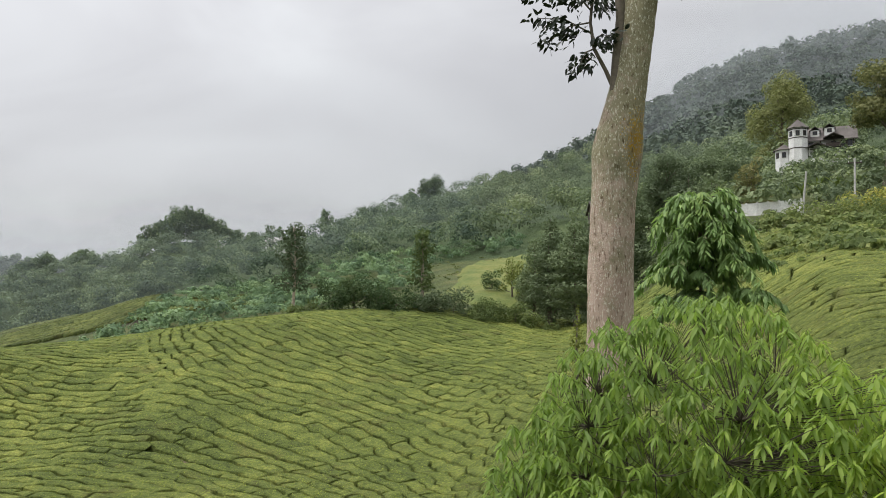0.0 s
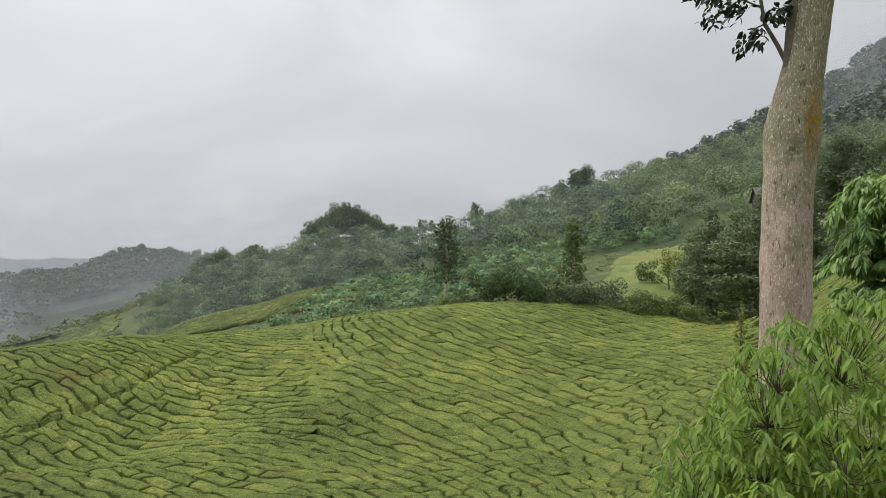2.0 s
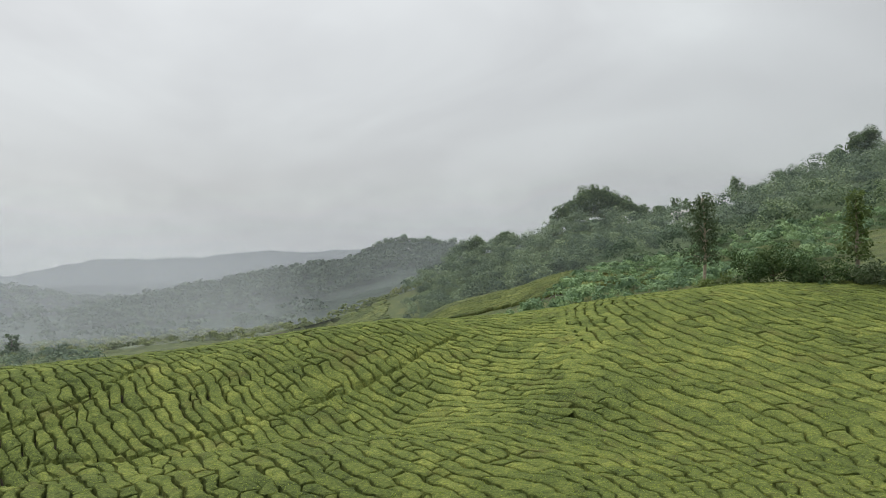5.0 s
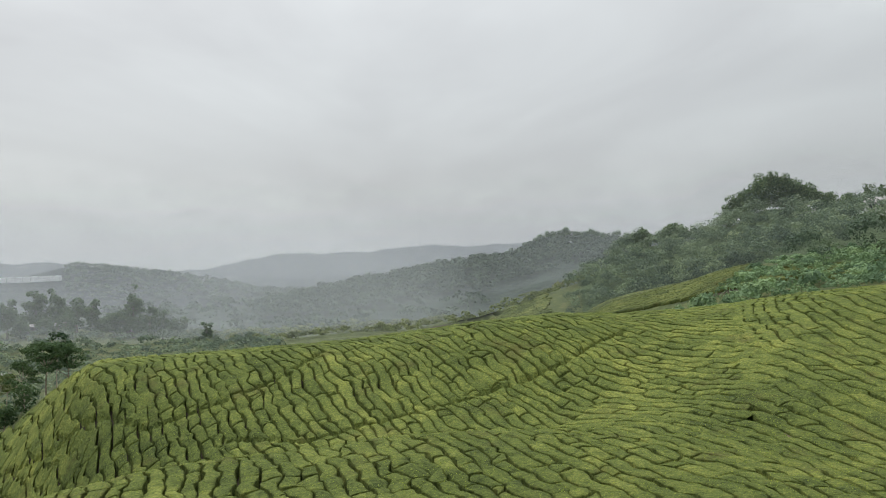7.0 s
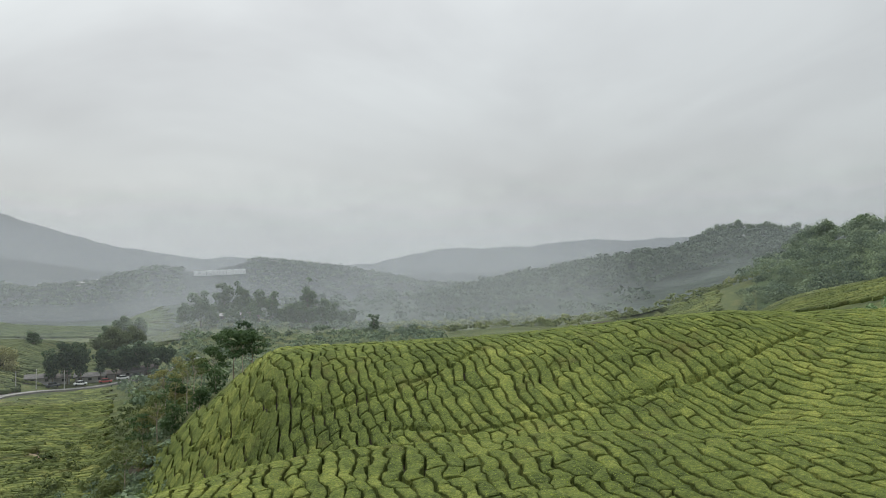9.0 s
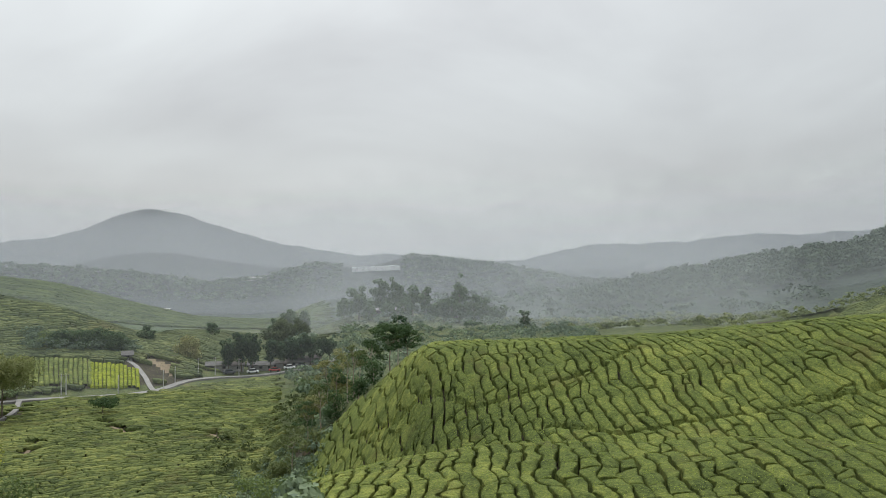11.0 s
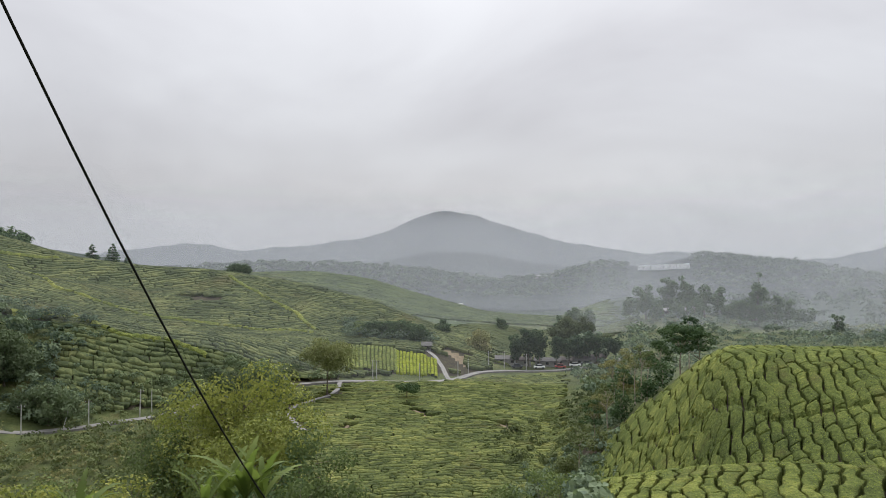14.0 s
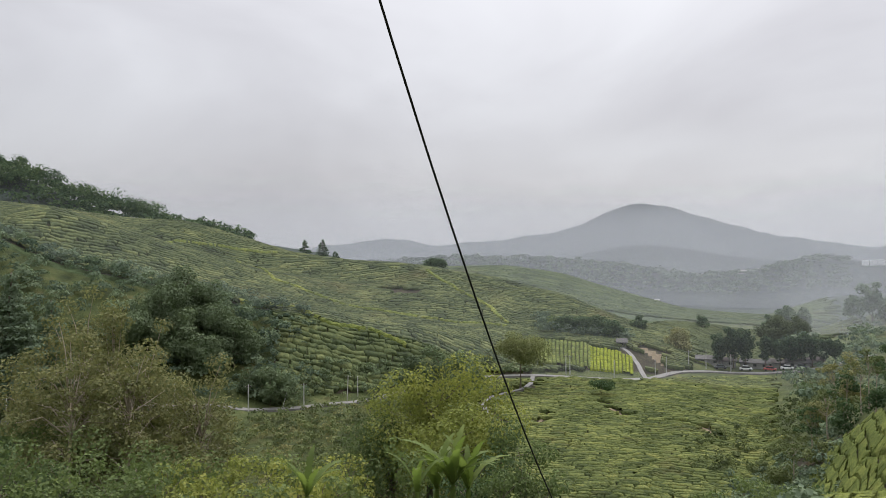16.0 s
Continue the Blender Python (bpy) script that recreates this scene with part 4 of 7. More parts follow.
NEAR_MASK = plot_mask(1)
for field, place_row, n_range, s_range, pitch, seed in (("upper", level_rows(ROWS_EAST, -50), (-4, 84), (-104, -12), 1.12, 1), ("lower", level_rows(ROWS_WEST, -15), (-29, 77), (-110, -10), 0.94, 11)):
    NEAR_TEA = tea_rows(place_row, near_field(field == "upper"), *n_range, *s_range, pitch, 0.12, (0.8, 2.9), U8, V6, 0.75, seed, 0.75, FOOTPATHS[:2], 0.05, 0.42, 0.55, 0.7)
    tea_plot("dense clipped tea bushes in slanting rows on the %s near hill" % field, *NEAR_TEA, M["tea"], 1)
    tea_shoots(NEAR_TEA[0], NEAR_TEA[1], 50000, 0.075, M["tea_shoot"], 20 + seed)


def bare_patch(b, r, w, d):
    x, y = (float(q) for q in xy(b, r))
    a, k = np.meshgrid(np.linspace(0, 2 * np.pi, 20, endpoint=False), np.array([0.15, 0.6, 1.0, 1.25]), indexing="ij")
    wob = 1 + 0.25 * fbm(np.cos(a) * 2 + b, np.sin(a) * 2, 1.0, 2, 17)
    px, py = np.cos(a) * k * w / 2 * wob, np.sin(a) * k * d / 2 * wob
    t = np.radians(b)
    px, py = px * np.cos(t) - py * np.sin(t), px * np.sin(t) + py * np.cos(t)
    pz = ground((px + x).ravel(), (py + y).ravel()).reshape(px.shape) + 0.50 - 0.75 * np.clip(k - 0.6, 0, 1) ** 2
    n = 4
    f = np.array([(i * n + j, ((i + 1) % 20) * n + j, ((i + 1) % 20) * n + j + 1, i * n + j + 1) for i in range(20) for j in range(n - 1)])
    me = mesh_of("bare_soil", np.stack([px + x, py + y, pz], -1).reshape(-1, 3), [f, np.array([[i * n for i in range(19, -1, -1)]])], M["earth"], smooth=True)
    tagged(new("bare_soil", me), "bare brown patch of soil among the tea", "soil", kind="stuff")


bare_patch(18.9, 50.2, 3.0, 3.4)


def across(s, n):
    return xy(s / 55.0 * 57.2958, n)


SIDE_TEA = tea_rows(across, plot_mask(2), 20, 92, -45, -8, 1.2, 0.11, (1.6, 4.5), U8, V6, 0.75, 2, 0.5, (), 0.30, 0.5, 0.30)
tea_plot("clipped tea bushes on the slope below the house", *SIDE_TEA, M["tea"], 1)
tea_shoots(SIDE_TEA[0], SIDE_TEA[1], 8000, 0.085, M["tea_shoot"], 22)
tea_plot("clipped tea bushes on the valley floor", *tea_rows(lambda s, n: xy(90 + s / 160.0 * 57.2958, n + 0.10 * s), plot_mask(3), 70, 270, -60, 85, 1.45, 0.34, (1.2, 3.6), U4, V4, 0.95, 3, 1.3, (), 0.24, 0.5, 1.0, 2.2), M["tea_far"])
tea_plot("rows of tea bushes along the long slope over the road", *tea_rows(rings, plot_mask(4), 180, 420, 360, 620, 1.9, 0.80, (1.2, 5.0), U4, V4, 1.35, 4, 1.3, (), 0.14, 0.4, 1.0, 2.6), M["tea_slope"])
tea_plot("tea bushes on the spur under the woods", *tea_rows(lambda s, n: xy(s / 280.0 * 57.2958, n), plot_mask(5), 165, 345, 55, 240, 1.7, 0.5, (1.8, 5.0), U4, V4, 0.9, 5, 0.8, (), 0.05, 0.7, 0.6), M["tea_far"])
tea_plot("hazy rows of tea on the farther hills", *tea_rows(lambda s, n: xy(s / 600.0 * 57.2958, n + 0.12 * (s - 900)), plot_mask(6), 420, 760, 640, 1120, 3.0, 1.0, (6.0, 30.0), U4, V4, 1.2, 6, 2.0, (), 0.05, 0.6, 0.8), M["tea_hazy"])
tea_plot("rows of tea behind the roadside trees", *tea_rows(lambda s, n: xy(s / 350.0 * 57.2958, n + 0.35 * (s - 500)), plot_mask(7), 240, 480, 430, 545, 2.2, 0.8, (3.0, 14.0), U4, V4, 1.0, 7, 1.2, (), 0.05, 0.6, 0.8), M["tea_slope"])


# ---------------------------------------------------------------- woods
def path_hedge(stops):
    """A clipped, rounded line of young tea along a footpath, through (bearing, distance) stops."""
    g = np.random.default_rng(int(stops[0][1]))
    bs, rs = np.array(stops, float).T
    x, y = xy(bs, rs)
    run = np.concatenate([[0], np.cumsum(np.hypot(np.diff(x), np.diff(y)))])
    q = np.arange(0, run[-1], 0.8)
    sway = fbm(q, q * 0 + rs[0], 25.0, 3, 17) * 4.0
    cx, cy = np.interp(q, run, x), np.interp(q, run, y)
    tx, ty = np.gradient(cx), np.gradient(cy)
    ln = np.hypot(tx, ty)
    nx, ny = -ty / ln, tx / ln
    cx, cy = cx + nx * sway, cy + ny * sway
    rows = []
    for across, up in ((-1.1, 0.0), (-1.0, 1.2), (-0.6, 1.8), (0.0, 2.0), (0.6, 1.8), (1.0, 1.2), (1.1, 0.0)):
        px, py = cx + nx * across * g.uniform(0.8, 1.2, len(q)), cy + ny * across * g.uniform(0.8, 1.2, len(q))
        rows.append(np.stack([px, py, ground(px, py) - 0.1 + up * g.uniform(0.82, 1.12, len(q))], -1))
    v = np.stack(rows, 1).reshape(-1, 3)
    i, j = np.meshgrid(np.arange(len(q) - 1), np.arange(6), indexing="ij")
    f = np.stack([i * 7 + j, i * 7 + j + 1, (i + 1) * 7 + j + 1, (i + 1) * 7 + j], -1).reshape(-1, 4)
    f = f[(np.repeat(g.random(len(q) - 1), 6) > 0.07)]
    ob = new("tea_hedge", mesh_of("tea_hedge", v, f, M["tea"], tint=np.repeat(g.uniform(0.5, 1.0, len(q)), 7)))
    return tagged(ob, "light green line of young tea along a hillside footpath", "hedge", "hedges along the footpaths")


for stops in ([(120.0, 234), (116.7, 238), (113.5, 228), (110.1, 229), (107.5, 225)], [(106.0, 345), (104.0, 328), (101.3, 306), (99.1, 286)], [(127.5, 345), (124.3, 368), (120.6, 371), (117.1, 374)], [(120.3, 361), (117.5, 308), (113.5, 299), (108.4, 292), (99.6, 279)]):
    path_hedge(stops)


def woods(label, n, b0, b1, keep, width, leaf, per, seed, mat, tall=1.0, tint=(0.0, 1.0), fine=1.0):
    """Trees beyond counting: lumpy crowns of leaf clumps in one mesh."""
    g = np.random.default_rng(seed)
    per, leaf = int(per * 0.85 * fine ** 1.7), leaf * 1.08 / fine
    b = g.uniform(b0, b1, n * 6)
    lo, hi = keep(b)
    r = np.sqrt(lo ** 2 + (hi ** 2 - lo ** 2) * g.random(len(b)))
    use = (hi > lo) & (g.random(len(b)) < (hi ** 2 - lo ** 2) / (hi ** 2 - lo ** 2).max())
    b, r = b[use][:n], r[use][:n]
    x, y = xy(b, r)
    z = ground(x, y)
    n = len(x)
    w = width * (0.55 + 0.75 * g.random(n) ** 1.5)
    h = w * g.uniform(0.75, 1.25, n) * tall
    # three to five lumps a tree
    k = 5
    d = unit(g.normal(size=(n, k, 3)))
    d[..., 2] = np.abs(d[..., 2]) * 0.8 - 0.1
    c = np.stack([x, y, z + h * 0.36], -1)[:, None] + d * np.stack([w, w, h], -1)[:, None] * 0.27
    rad = np.stack([w, w, h * 0.8], -1)[:, None] * g.uniform(0.20, 0.34, (n, k, 1))
    e = unit(g.normal(size=(n, k, per, 3)))
    e[..., 2] = np.abs(e[..., 2]) * 1.0 - 0.28
    P = c[:, :, None] + e * rad[:, :, None] * (1 - 0.35 * g.random((n, k, per, 1)) ** 2)
    N = e + g.normal(size=e.shape) * 0.12 + np.array([0, 0, 0.35])
    s = np.broadcast_to((w * leaf)[:, None, None], (n, k, per)) * g.uniform(0.6, 1.3, (n, k, per))
    v, f = strewn(CARD_V, [CARD_F], P.reshape(-1, 3), frames_from(N.reshape(-1, 3)), s.ravel())
    t = np.clip(tint[0] + (tint[1] - tint[0]) * g.random(n), 0, 1)
    t = np.repeat(t, k * per * 4)
    ob = new("woods", mesh_of("woods", v, f, mat, tint=t))
    return tagged(ob, label, "woods", "woods", "stuff")


woods("mixed green woods on the steep hillside", 760, -42, -3, lambda b: (line_r(SLOPE, b), line_r(RIDGE, b) + 12), 10.5, 0.125, 12, 61, M["hill_leaf"], 1.3, tint=(0.0, 1.0), fine=1.9)
woods("green woods running down to the valley", 760, -3, 33, lambda b: (np.where(wrap(b) > 19, line_r(HOLLOW_LINE, b), line_r(SLOPE, b) - 6), line_r(RIDGE, b) + 12), 10.0, 0.125, 12, 81, M["forest"], 1.2, tint=(0.0, 1.0), fine=1.9)
woods("dense grey-green woods on the ridge front", 460, 15, 34, lambda b: (line_r(HOLLOW_LINE, b) + np.where(b > 19, 0, 22), line_r(RIDGE, b) + 12), 9.0, 0.125, 12, 87, M["forest"], 1.15, tint=(0.0, 1.0), fine=1.7)
woods("dark bushes over the road cut", 70, 114.5, 121, lambda b: (line_r(ROAD, b) + 6, line_r(SLOPE, b) - 2), 5.0, 0.12, 16, 82, M["forest"], tint=(0.1, 0.7))
woods("blue-green ferny scrub at the foot of the hillside", 640, -6, 27, lambda b: (line_r(ROAD, b) + np.where(wrap(b) < 1, 46, 2), line_r(ROAD, b) + 3 + (line_r(SLOPE, b) + 15 - line_r(ROAD, b)) * np.clip((27 - wrap(b)) / 12, 0, 1)), 4.0, 0.15, 14, 62, M["fern"], tint=(0.0, 1.0), fine=1.15)
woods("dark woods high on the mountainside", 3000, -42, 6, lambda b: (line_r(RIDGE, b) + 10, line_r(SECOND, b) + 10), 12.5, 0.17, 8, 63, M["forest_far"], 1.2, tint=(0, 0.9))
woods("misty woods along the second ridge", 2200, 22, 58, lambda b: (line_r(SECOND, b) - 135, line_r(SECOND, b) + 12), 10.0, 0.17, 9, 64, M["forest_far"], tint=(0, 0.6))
woods("dark woods on the hilltop over the long slope", 1300, 119, 140, lambda b: (line_r(RIDGE, b) + 55, line_r(SECOND, b) + 10), 10.0, 0.17, 8, 65, M["leaf_dark"], 1.3, tint=(0.1, 0.8), fine=1.0)
woods("tall dark woods crowning the hilltop", 170, 125.5, 140, lambda b: (line_r(SECOND, b) - 30, line_r(SECOND, b) + 8), 13.0, 0.13, 12, 88, M["leaf_dark"], 1.35, tint=(0.1, 0.8), fine=1.5)
woods("dark thicket between the road and the slope", 420, 117.0, 139, lambda b: (line_r(ROAD, b) + 5, line_r(SLOPE, b) + 4), 6.0, 0.115, 17, 66, M["forest"], tint=(0.1, 0.9), fine=1.2)
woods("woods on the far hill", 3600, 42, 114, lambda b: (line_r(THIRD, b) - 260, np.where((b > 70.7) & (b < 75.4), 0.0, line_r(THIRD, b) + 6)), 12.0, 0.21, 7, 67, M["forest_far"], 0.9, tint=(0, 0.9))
woods("scrub between the lookout and the road", 1700, 96, 141, lambda b: (np.full(np.shape(b), 44.0), np.where(b < 103, 108.0, np.where(b < 105, 134.0, line_r(ROAD, b) - 5))), 3.4, 0.16, 9, 68, M["scrub_leaf"], tint=(0.0, 0.9), fine=1.15)
woods("pale dry brush below the road", 420, 104.5, 121, lambda b: (np.full(np.shape(b), 105.0), line_r(ROAD, b) - 8), 2.6, 0.16, 9, 86, M["leaf_brown"], 0.9, tint=(0.0, 0.5))
woods("scrub in the gully beside the tea hill", 380, 76.5, 84.5, lambda b: (np.full(np.shape(b), 70.0), np.full(np.shape(b), 134.0)), 2.3, 0.16, 10, 69, M["forest"], tint=(0.2, 1.0))
woods("low thicket beside the road bend", 160, 98, 117, lambda b: (line_r(ROAD, b) + 4, line_r(ROAD, b) + 20), 4.0, 0.13, 12, 74, M["hill_leaf"], tint=(0.2, 1.0))
woods("thicket below the house", 560, -41, -12, lambda b: (line_r(CREST, b) + 14, line_r(SLOPE, b) + 15), 4.6, 0.12, 16, 70, M["hill_leaf"], tint=(0.1, 1.0), fine=1.15)
woods("hazy scrub on the slopes beyond the tea hill", 900, 32, 63, lambda b: (line_r(RIDGE, b) - np.where(b < 45, 10, 70), line_r(RIDGE, b) + 70), 5.5, 0.16, 9, 72, M["scrub_leaf"], tint=(0.2, 1.0))
woods("grey-green scrub below the misty knoll", 900, 56, 79.5, lambda b: (line_r(CREST, b) + 70, np.where(b > 75.5, 330.0, 425.0)), 6.0, 0.15, 10, 75, M["forest"], tint=(0.1, 0.9))
woods("brushwood and brown scrub beside the road", 420, 75.0, 86.5, lambda b: (np.full(np.shape(b), 132.0), np.where(b < 79, 250.0, 205.0 - (b - 79) * 8)), 2.8, 0.16, 9, 76, M["scrub_leaf"], tint=(0.0, 0.7))
woods("misty trees over the far slopes", 700, 40, 72, lambda b: (np.where(b < 76, 460.0, 640.0), np.full(np.shape(b), 880.0)), 11.0, 0.2, 7, 77, M["forest_far"], tint=(0, 0.7))
woods("dark thicket in a fold of the long slope", 130, 90.4, 97.2, lambda b: (np.full(np.shape(b), 266.0) + (b - 90) * 1.2, np.full(np.shape(b), 284.0) + (b - 90) * 2.0), 5.5, 0.12, 16, 79, M["forest"], tint=(0.0, 0.7))
woods("bright green ferny shrubs above the tea slope", 330, -36, -20.5, lambda b: (line_r(CREST, b) - 22, line_r(CREST, b) + 8), 2.3, 0.17, 12, 80, M["leaf_mid"], 0.8, tint=(0.3, 1.0))
woods("low scrub along the lower edge of the tea", 260, 78.3, 80.4, lambda b: (np.full(np.shape(b), 30.0), np.full(np.shape(b), 112.0)), 1.9, 0.17, 10, 83, M["forest"], 0.9, tint=(0.3, 1.0))
woods("coarse tufts on the grassy terrace", 60, -7.0, 0.4, lambda b: (np.full(np.shape(b), 127.0), np.full(np.shape(b), 184.0)), 1.3, 0.22, 8, 84, M["scrub_leaf"], 0.6, tint=(0.5, 1.0))


# ---------------------------------------------------------------- trees and bushes standing by themselves
D, MI, YE, BR, FO, SC = M["leaf_dark"], M["leaf_mid"], M["leaf_yellow"], M["leaf_brown"], M["forest"], M["scrub_leaf"]
# on the crest of the tea hill
make_plant("tall_tree", "tall ragged tree with bare lower branches by the tea", "tree", 11.6, 96, 12.0, 6.3, "ragged", M["hill_leaf"], 0.05, 0.40, 5.5, 0.26, "bark")
make_plant("mossy_tree", "thin mossy tree with a pale trunk behind the tea", "tree", 1.6, 99, 11.4, 5.1, "ragged", MI, 0.1, 0.40, 7.0, 0.30, "bark")
for b, r, h, w, m, t in ((8.6, 97, 4.6, 5.6, D, 0.7), (6.9, 98, 5.4, 6.4, D, 0.9), (5.2, 98, 5.2, 6.2, D, 0.6), (3.6, 97, 4.8, 5.6, D, 0.8), (0.9, 97, 4.3, 5.4, M["hill_leaf"], 0.2), (-0.9, 98, 4.6, 5.4, M["hill_leaf"], 0.35), (-2.6, 97, 2.8, 4.4, MI, 0.5), (-3.9, 98, 3.6, 6.0, MI, 0.35), (-5.6, 99, 3.3, 5.2, MI, 0.55), (-7.0, 98, 2.8, 4.4, MI, 0.7), (-3.7, 124, 4.6, 5.0, D, 0.8), (2.2, 99, 4.0, 4.6, D, 0.5), (9.9, 97, 2.4, 3.6, MI, 0.5), (11.4, 95, 1.8, 4.0, MI, 0.6), (-8.4, 97, 2.2, 3.8, MI, 0.6)):
    make_plant("bush", "rounded green bush at the top edge of the tea", "bush", b, r, h * 1.1, w * 1.1, "bush", m, t, 0.27, 12.0, group="bushes along the tea")
for b, r, h, w, t in ((-8.3, 101, 15.6, 9.0, 0.6), (-10.2, 97, 14.6, 9.5, 0.7), (-7.0, 106, 11.5, 6.5, 0.8), (-12.0, 100, 15.0, 9.0, 0.5), (-14.3, 104, 17.0, 8.0, 0.6)):
    make_plant("conifer", "dense green column-shaped conifer", "tree", b, r, h, w, "column", M["hill_leaf"], t, 0.34, 9.0, group="conifers by the tea")
for b, r, h, w in ((-5.4, 120, 8.6, 4.6), (-6.4, 116, 8.0, 4.8)):
    make_plant("bush", "tall yellowish bush beside the dark conifers", "bush", b, r, h, w, "full", YE, 0.0, 0.3, 9.0, group="yellowish bushes")
# round the house
make_plant("feathery_tree", "tall feathery pale green tree behind the house", "tree", -25.1, 172, 23.5, 17.0, "full", M["leaf_pale"], 0.4, 0.5, 4.0)
make_plant("conifer", "tall dark conifer beside the house", "tree", -31.2, 112, 19.0, 11.0, "round", BR, 0.1, 0.45, 6.5)
for b, r, h, w, m, t in ((-17.1, 148, 19.0, 12.0, M["hill_leaf"], 0.3), (-20.4, 152, 15.5, 11.0, M["hill_leaf"], 0.6), (-18.6, 128, 11.0, 8.0, M["hill_leaf"], 0.2), (-15.6, 150, 16.0, 10.0, M["hill_leaf"], 0.6), (-22.9, 104, 7.4, 5.5, BR, 0.4), (-22.2, 125, 10.0, 8.0, M["hill_leaf"], 0.4), (-29.8, 118, 5.0, 7.0, M["hill_leaf"], 0.5), (-20.2, 106, 8.0, 6.0, M["hill_leaf"], 0.7)):
    make_plant("tree", "leafy tree on the slope near the house", "tree", b, r, h, w, "full", m, t, 0.45, 5.0, group="trees near the house")
for b, r, h, w, m, t in ((-30.6, 90, 3.0, 6.0, YE, 0.8), (-24.0, 88, 1.3, 4.0, MI, 0.9), (-26.6, 87, 2.2, 6.0, MI, 0.8), (-28.6, 86, 2.3, 6.0, MI, 0.9), (-21.4, 90, 1.6, 4.0, MI, 0.8), (-31.6, 85, 2.4, 6.0, MI, 0.8)):
    make_plant("bush", "bright green bush over the tea slope", "bush", b, r, h, w, "bush", m, t, 0.33, 7.0, group="bushes over the tea slope")
make_plant("creeper", "yellowish creeper-covered stump by the tea", "creeper", -10.4, 58, 6.0, 1.7, "column", YE, 0.25, 0.22, 14.0)
# hilltop landmarks on the wooded ridges
for b, r, h, w, m in ((19.9, 382, 17, 20, D), (18.6, 380, 15, 17, D), (17.2, 382, 12, 15, D), (21.4, 380, 13, 14, D), (22.4, 376, 10, 9, D), (16.0, 384, 9, 14, D), (14.8, 388, 9, 13, D), (1.0, 428, 16, 17, D), (2.6, 424, 11, 12, D), (9.2, 385, 16, 9, D), (13.4, 392, 14, 7, D), (12.6, 392, 13, 6, D), (6.3, 410, 13, 8, D), (-5.0, 432, 11, 15, D), (-9.5, 432, 13, 14, D), (28.4, 362, 8, 11, D), (26.3, 366, 10, 10, D)):
    make_plant("ridge_tree", "dark broad-crowned tree standing on the wooded ridge", "tree", b, r, h + 1.5, w, "grove", m, 0.75, 1.0, 1.0, group="trees on the ridges", sink=3.0)
for b, r, h, w in ((30.3, 702, 18, 11), (31.2, 702, 11, 14), (32.2, 702, 14, 16), (33.2, 702, 13, 15), (34.2, 702, 15, 14), (35.2, 702, 14, 16), (36.1, 702, 13, 13), (36.9, 702, 10, 12), (29.4, 702, 10, 13), (-19.2, 700, 18, 16), (-16.6, 700, 14, 14), (-24.5, 700, 18, 18), (-27.0, 700, 16, 18), (-22.0, 700, 12, 14)):
    make_plant("ridge_tree", "tall misty tree on the far ridge", "tree", b, r, h, w, "full", D, 0.5, 1.5, 0.55, group="trees on the ridges")
# beside the tea hill and in the valley
make_plant("flat_topped_tree", "small flat-topped tree on a bare pale trunk", "tree", 71.3, 137, 13.0, 5.4, "umbrella", D, 0.05, 0.4, 7.0, 0.16, "bark")
make_plant("layered_tree", "broad layered dark green tree with a pale trunk", "tree", 71.9, 126, 9.0, 11.0, "layered", D, 0.5, 0.36, 9.0, 0.20, "bark")
for b, r, h, w, m, t, tr, sh in ((70.6, 124, 7.0, 7.0, D, 0.18, 0.2, "layered"), (73.4, 128, 8.2, 7.0, D, 0.27, 0.18, "layered"), (74.7, 120, 8.6, 4.6, SC, 0.15, 0.17, "layered"), (75.2, 118, 8.0, 3.8, SC, 0.3, 0.13, "umbrella"), (76.1, 120, 8.0, 5.0, D, 0.21, 0.16, "layered"), (77.2, 119, 7.8, 5.5, SC, 0.1, 0.16, "layered"), (78.3, 117, 8.0, 5.4, D, 0.24, 0.16, "layered"), (79.4, 114, 7.2, 5.0, SC, 0.2, 0.14, "layered"), (76.3, 114, 5.0, 5.0, D, 0.18, 0.12, "full"), (77.8, 111, 4.2, 5.0, SC, 0.4, 0.1, "full"), (80.3, 118, 5.4, 6.0, SC, 0.3, 0.1, "full"), (75.6, 150, 11.0, 7.5, BR, 0.2, 0.18, "full"), (76.7, 140, 9.5, 6.0, BR, 0.1, 0.16, "layered"), (74.2, 146, 9.0, 6.5, SC, 0.1, 0.16, "layered"), (77.9, 134, 7.5, 6.0, BR, 0.05, 0.14, "full"), (73.2, 112, 4.6, 4.4, D, 0.27, 0.1, "full"), (74.4, 110, 4.0, 4.4, D, 0.21, 0.1, "full")):
    make_plant("gully_tree", "slender pale-trunked tree in the gully by the tea hill", "tree", b, r, h, w, sh, m, t + 0.3, 0.34, 7.5, tr, "bark", group="trees in the gully")
for b, r, h, w, t in ((83.9, 268, 13.6, 7.2, 0.15), (83.0, 269, 15.2, 7.9, 0.1), (82.2, 270, 14.4, 7.2, 0.2), (80.9, 271, 13.6, 5.4, 0.1), (80.0, 272, 11.6, 6.5, 0.25), (79.3, 272, 12.6, 6.5, 0.1), (78.6, 273, 12.8, 6.5, 0.15), (77.9, 274, 11.8, 6.5, 0.2), (77.2, 276, 10.4, 5.8, 0.2), (76.5, 279, 9.0, 5.8, 0.3)):
    make_plant("roadside_tree", "tall dark dense tree beside the valley road", "tree", b, r, h, w, "grove", D, t, 0.75, 3.2, 0.22, group="trees by the road")
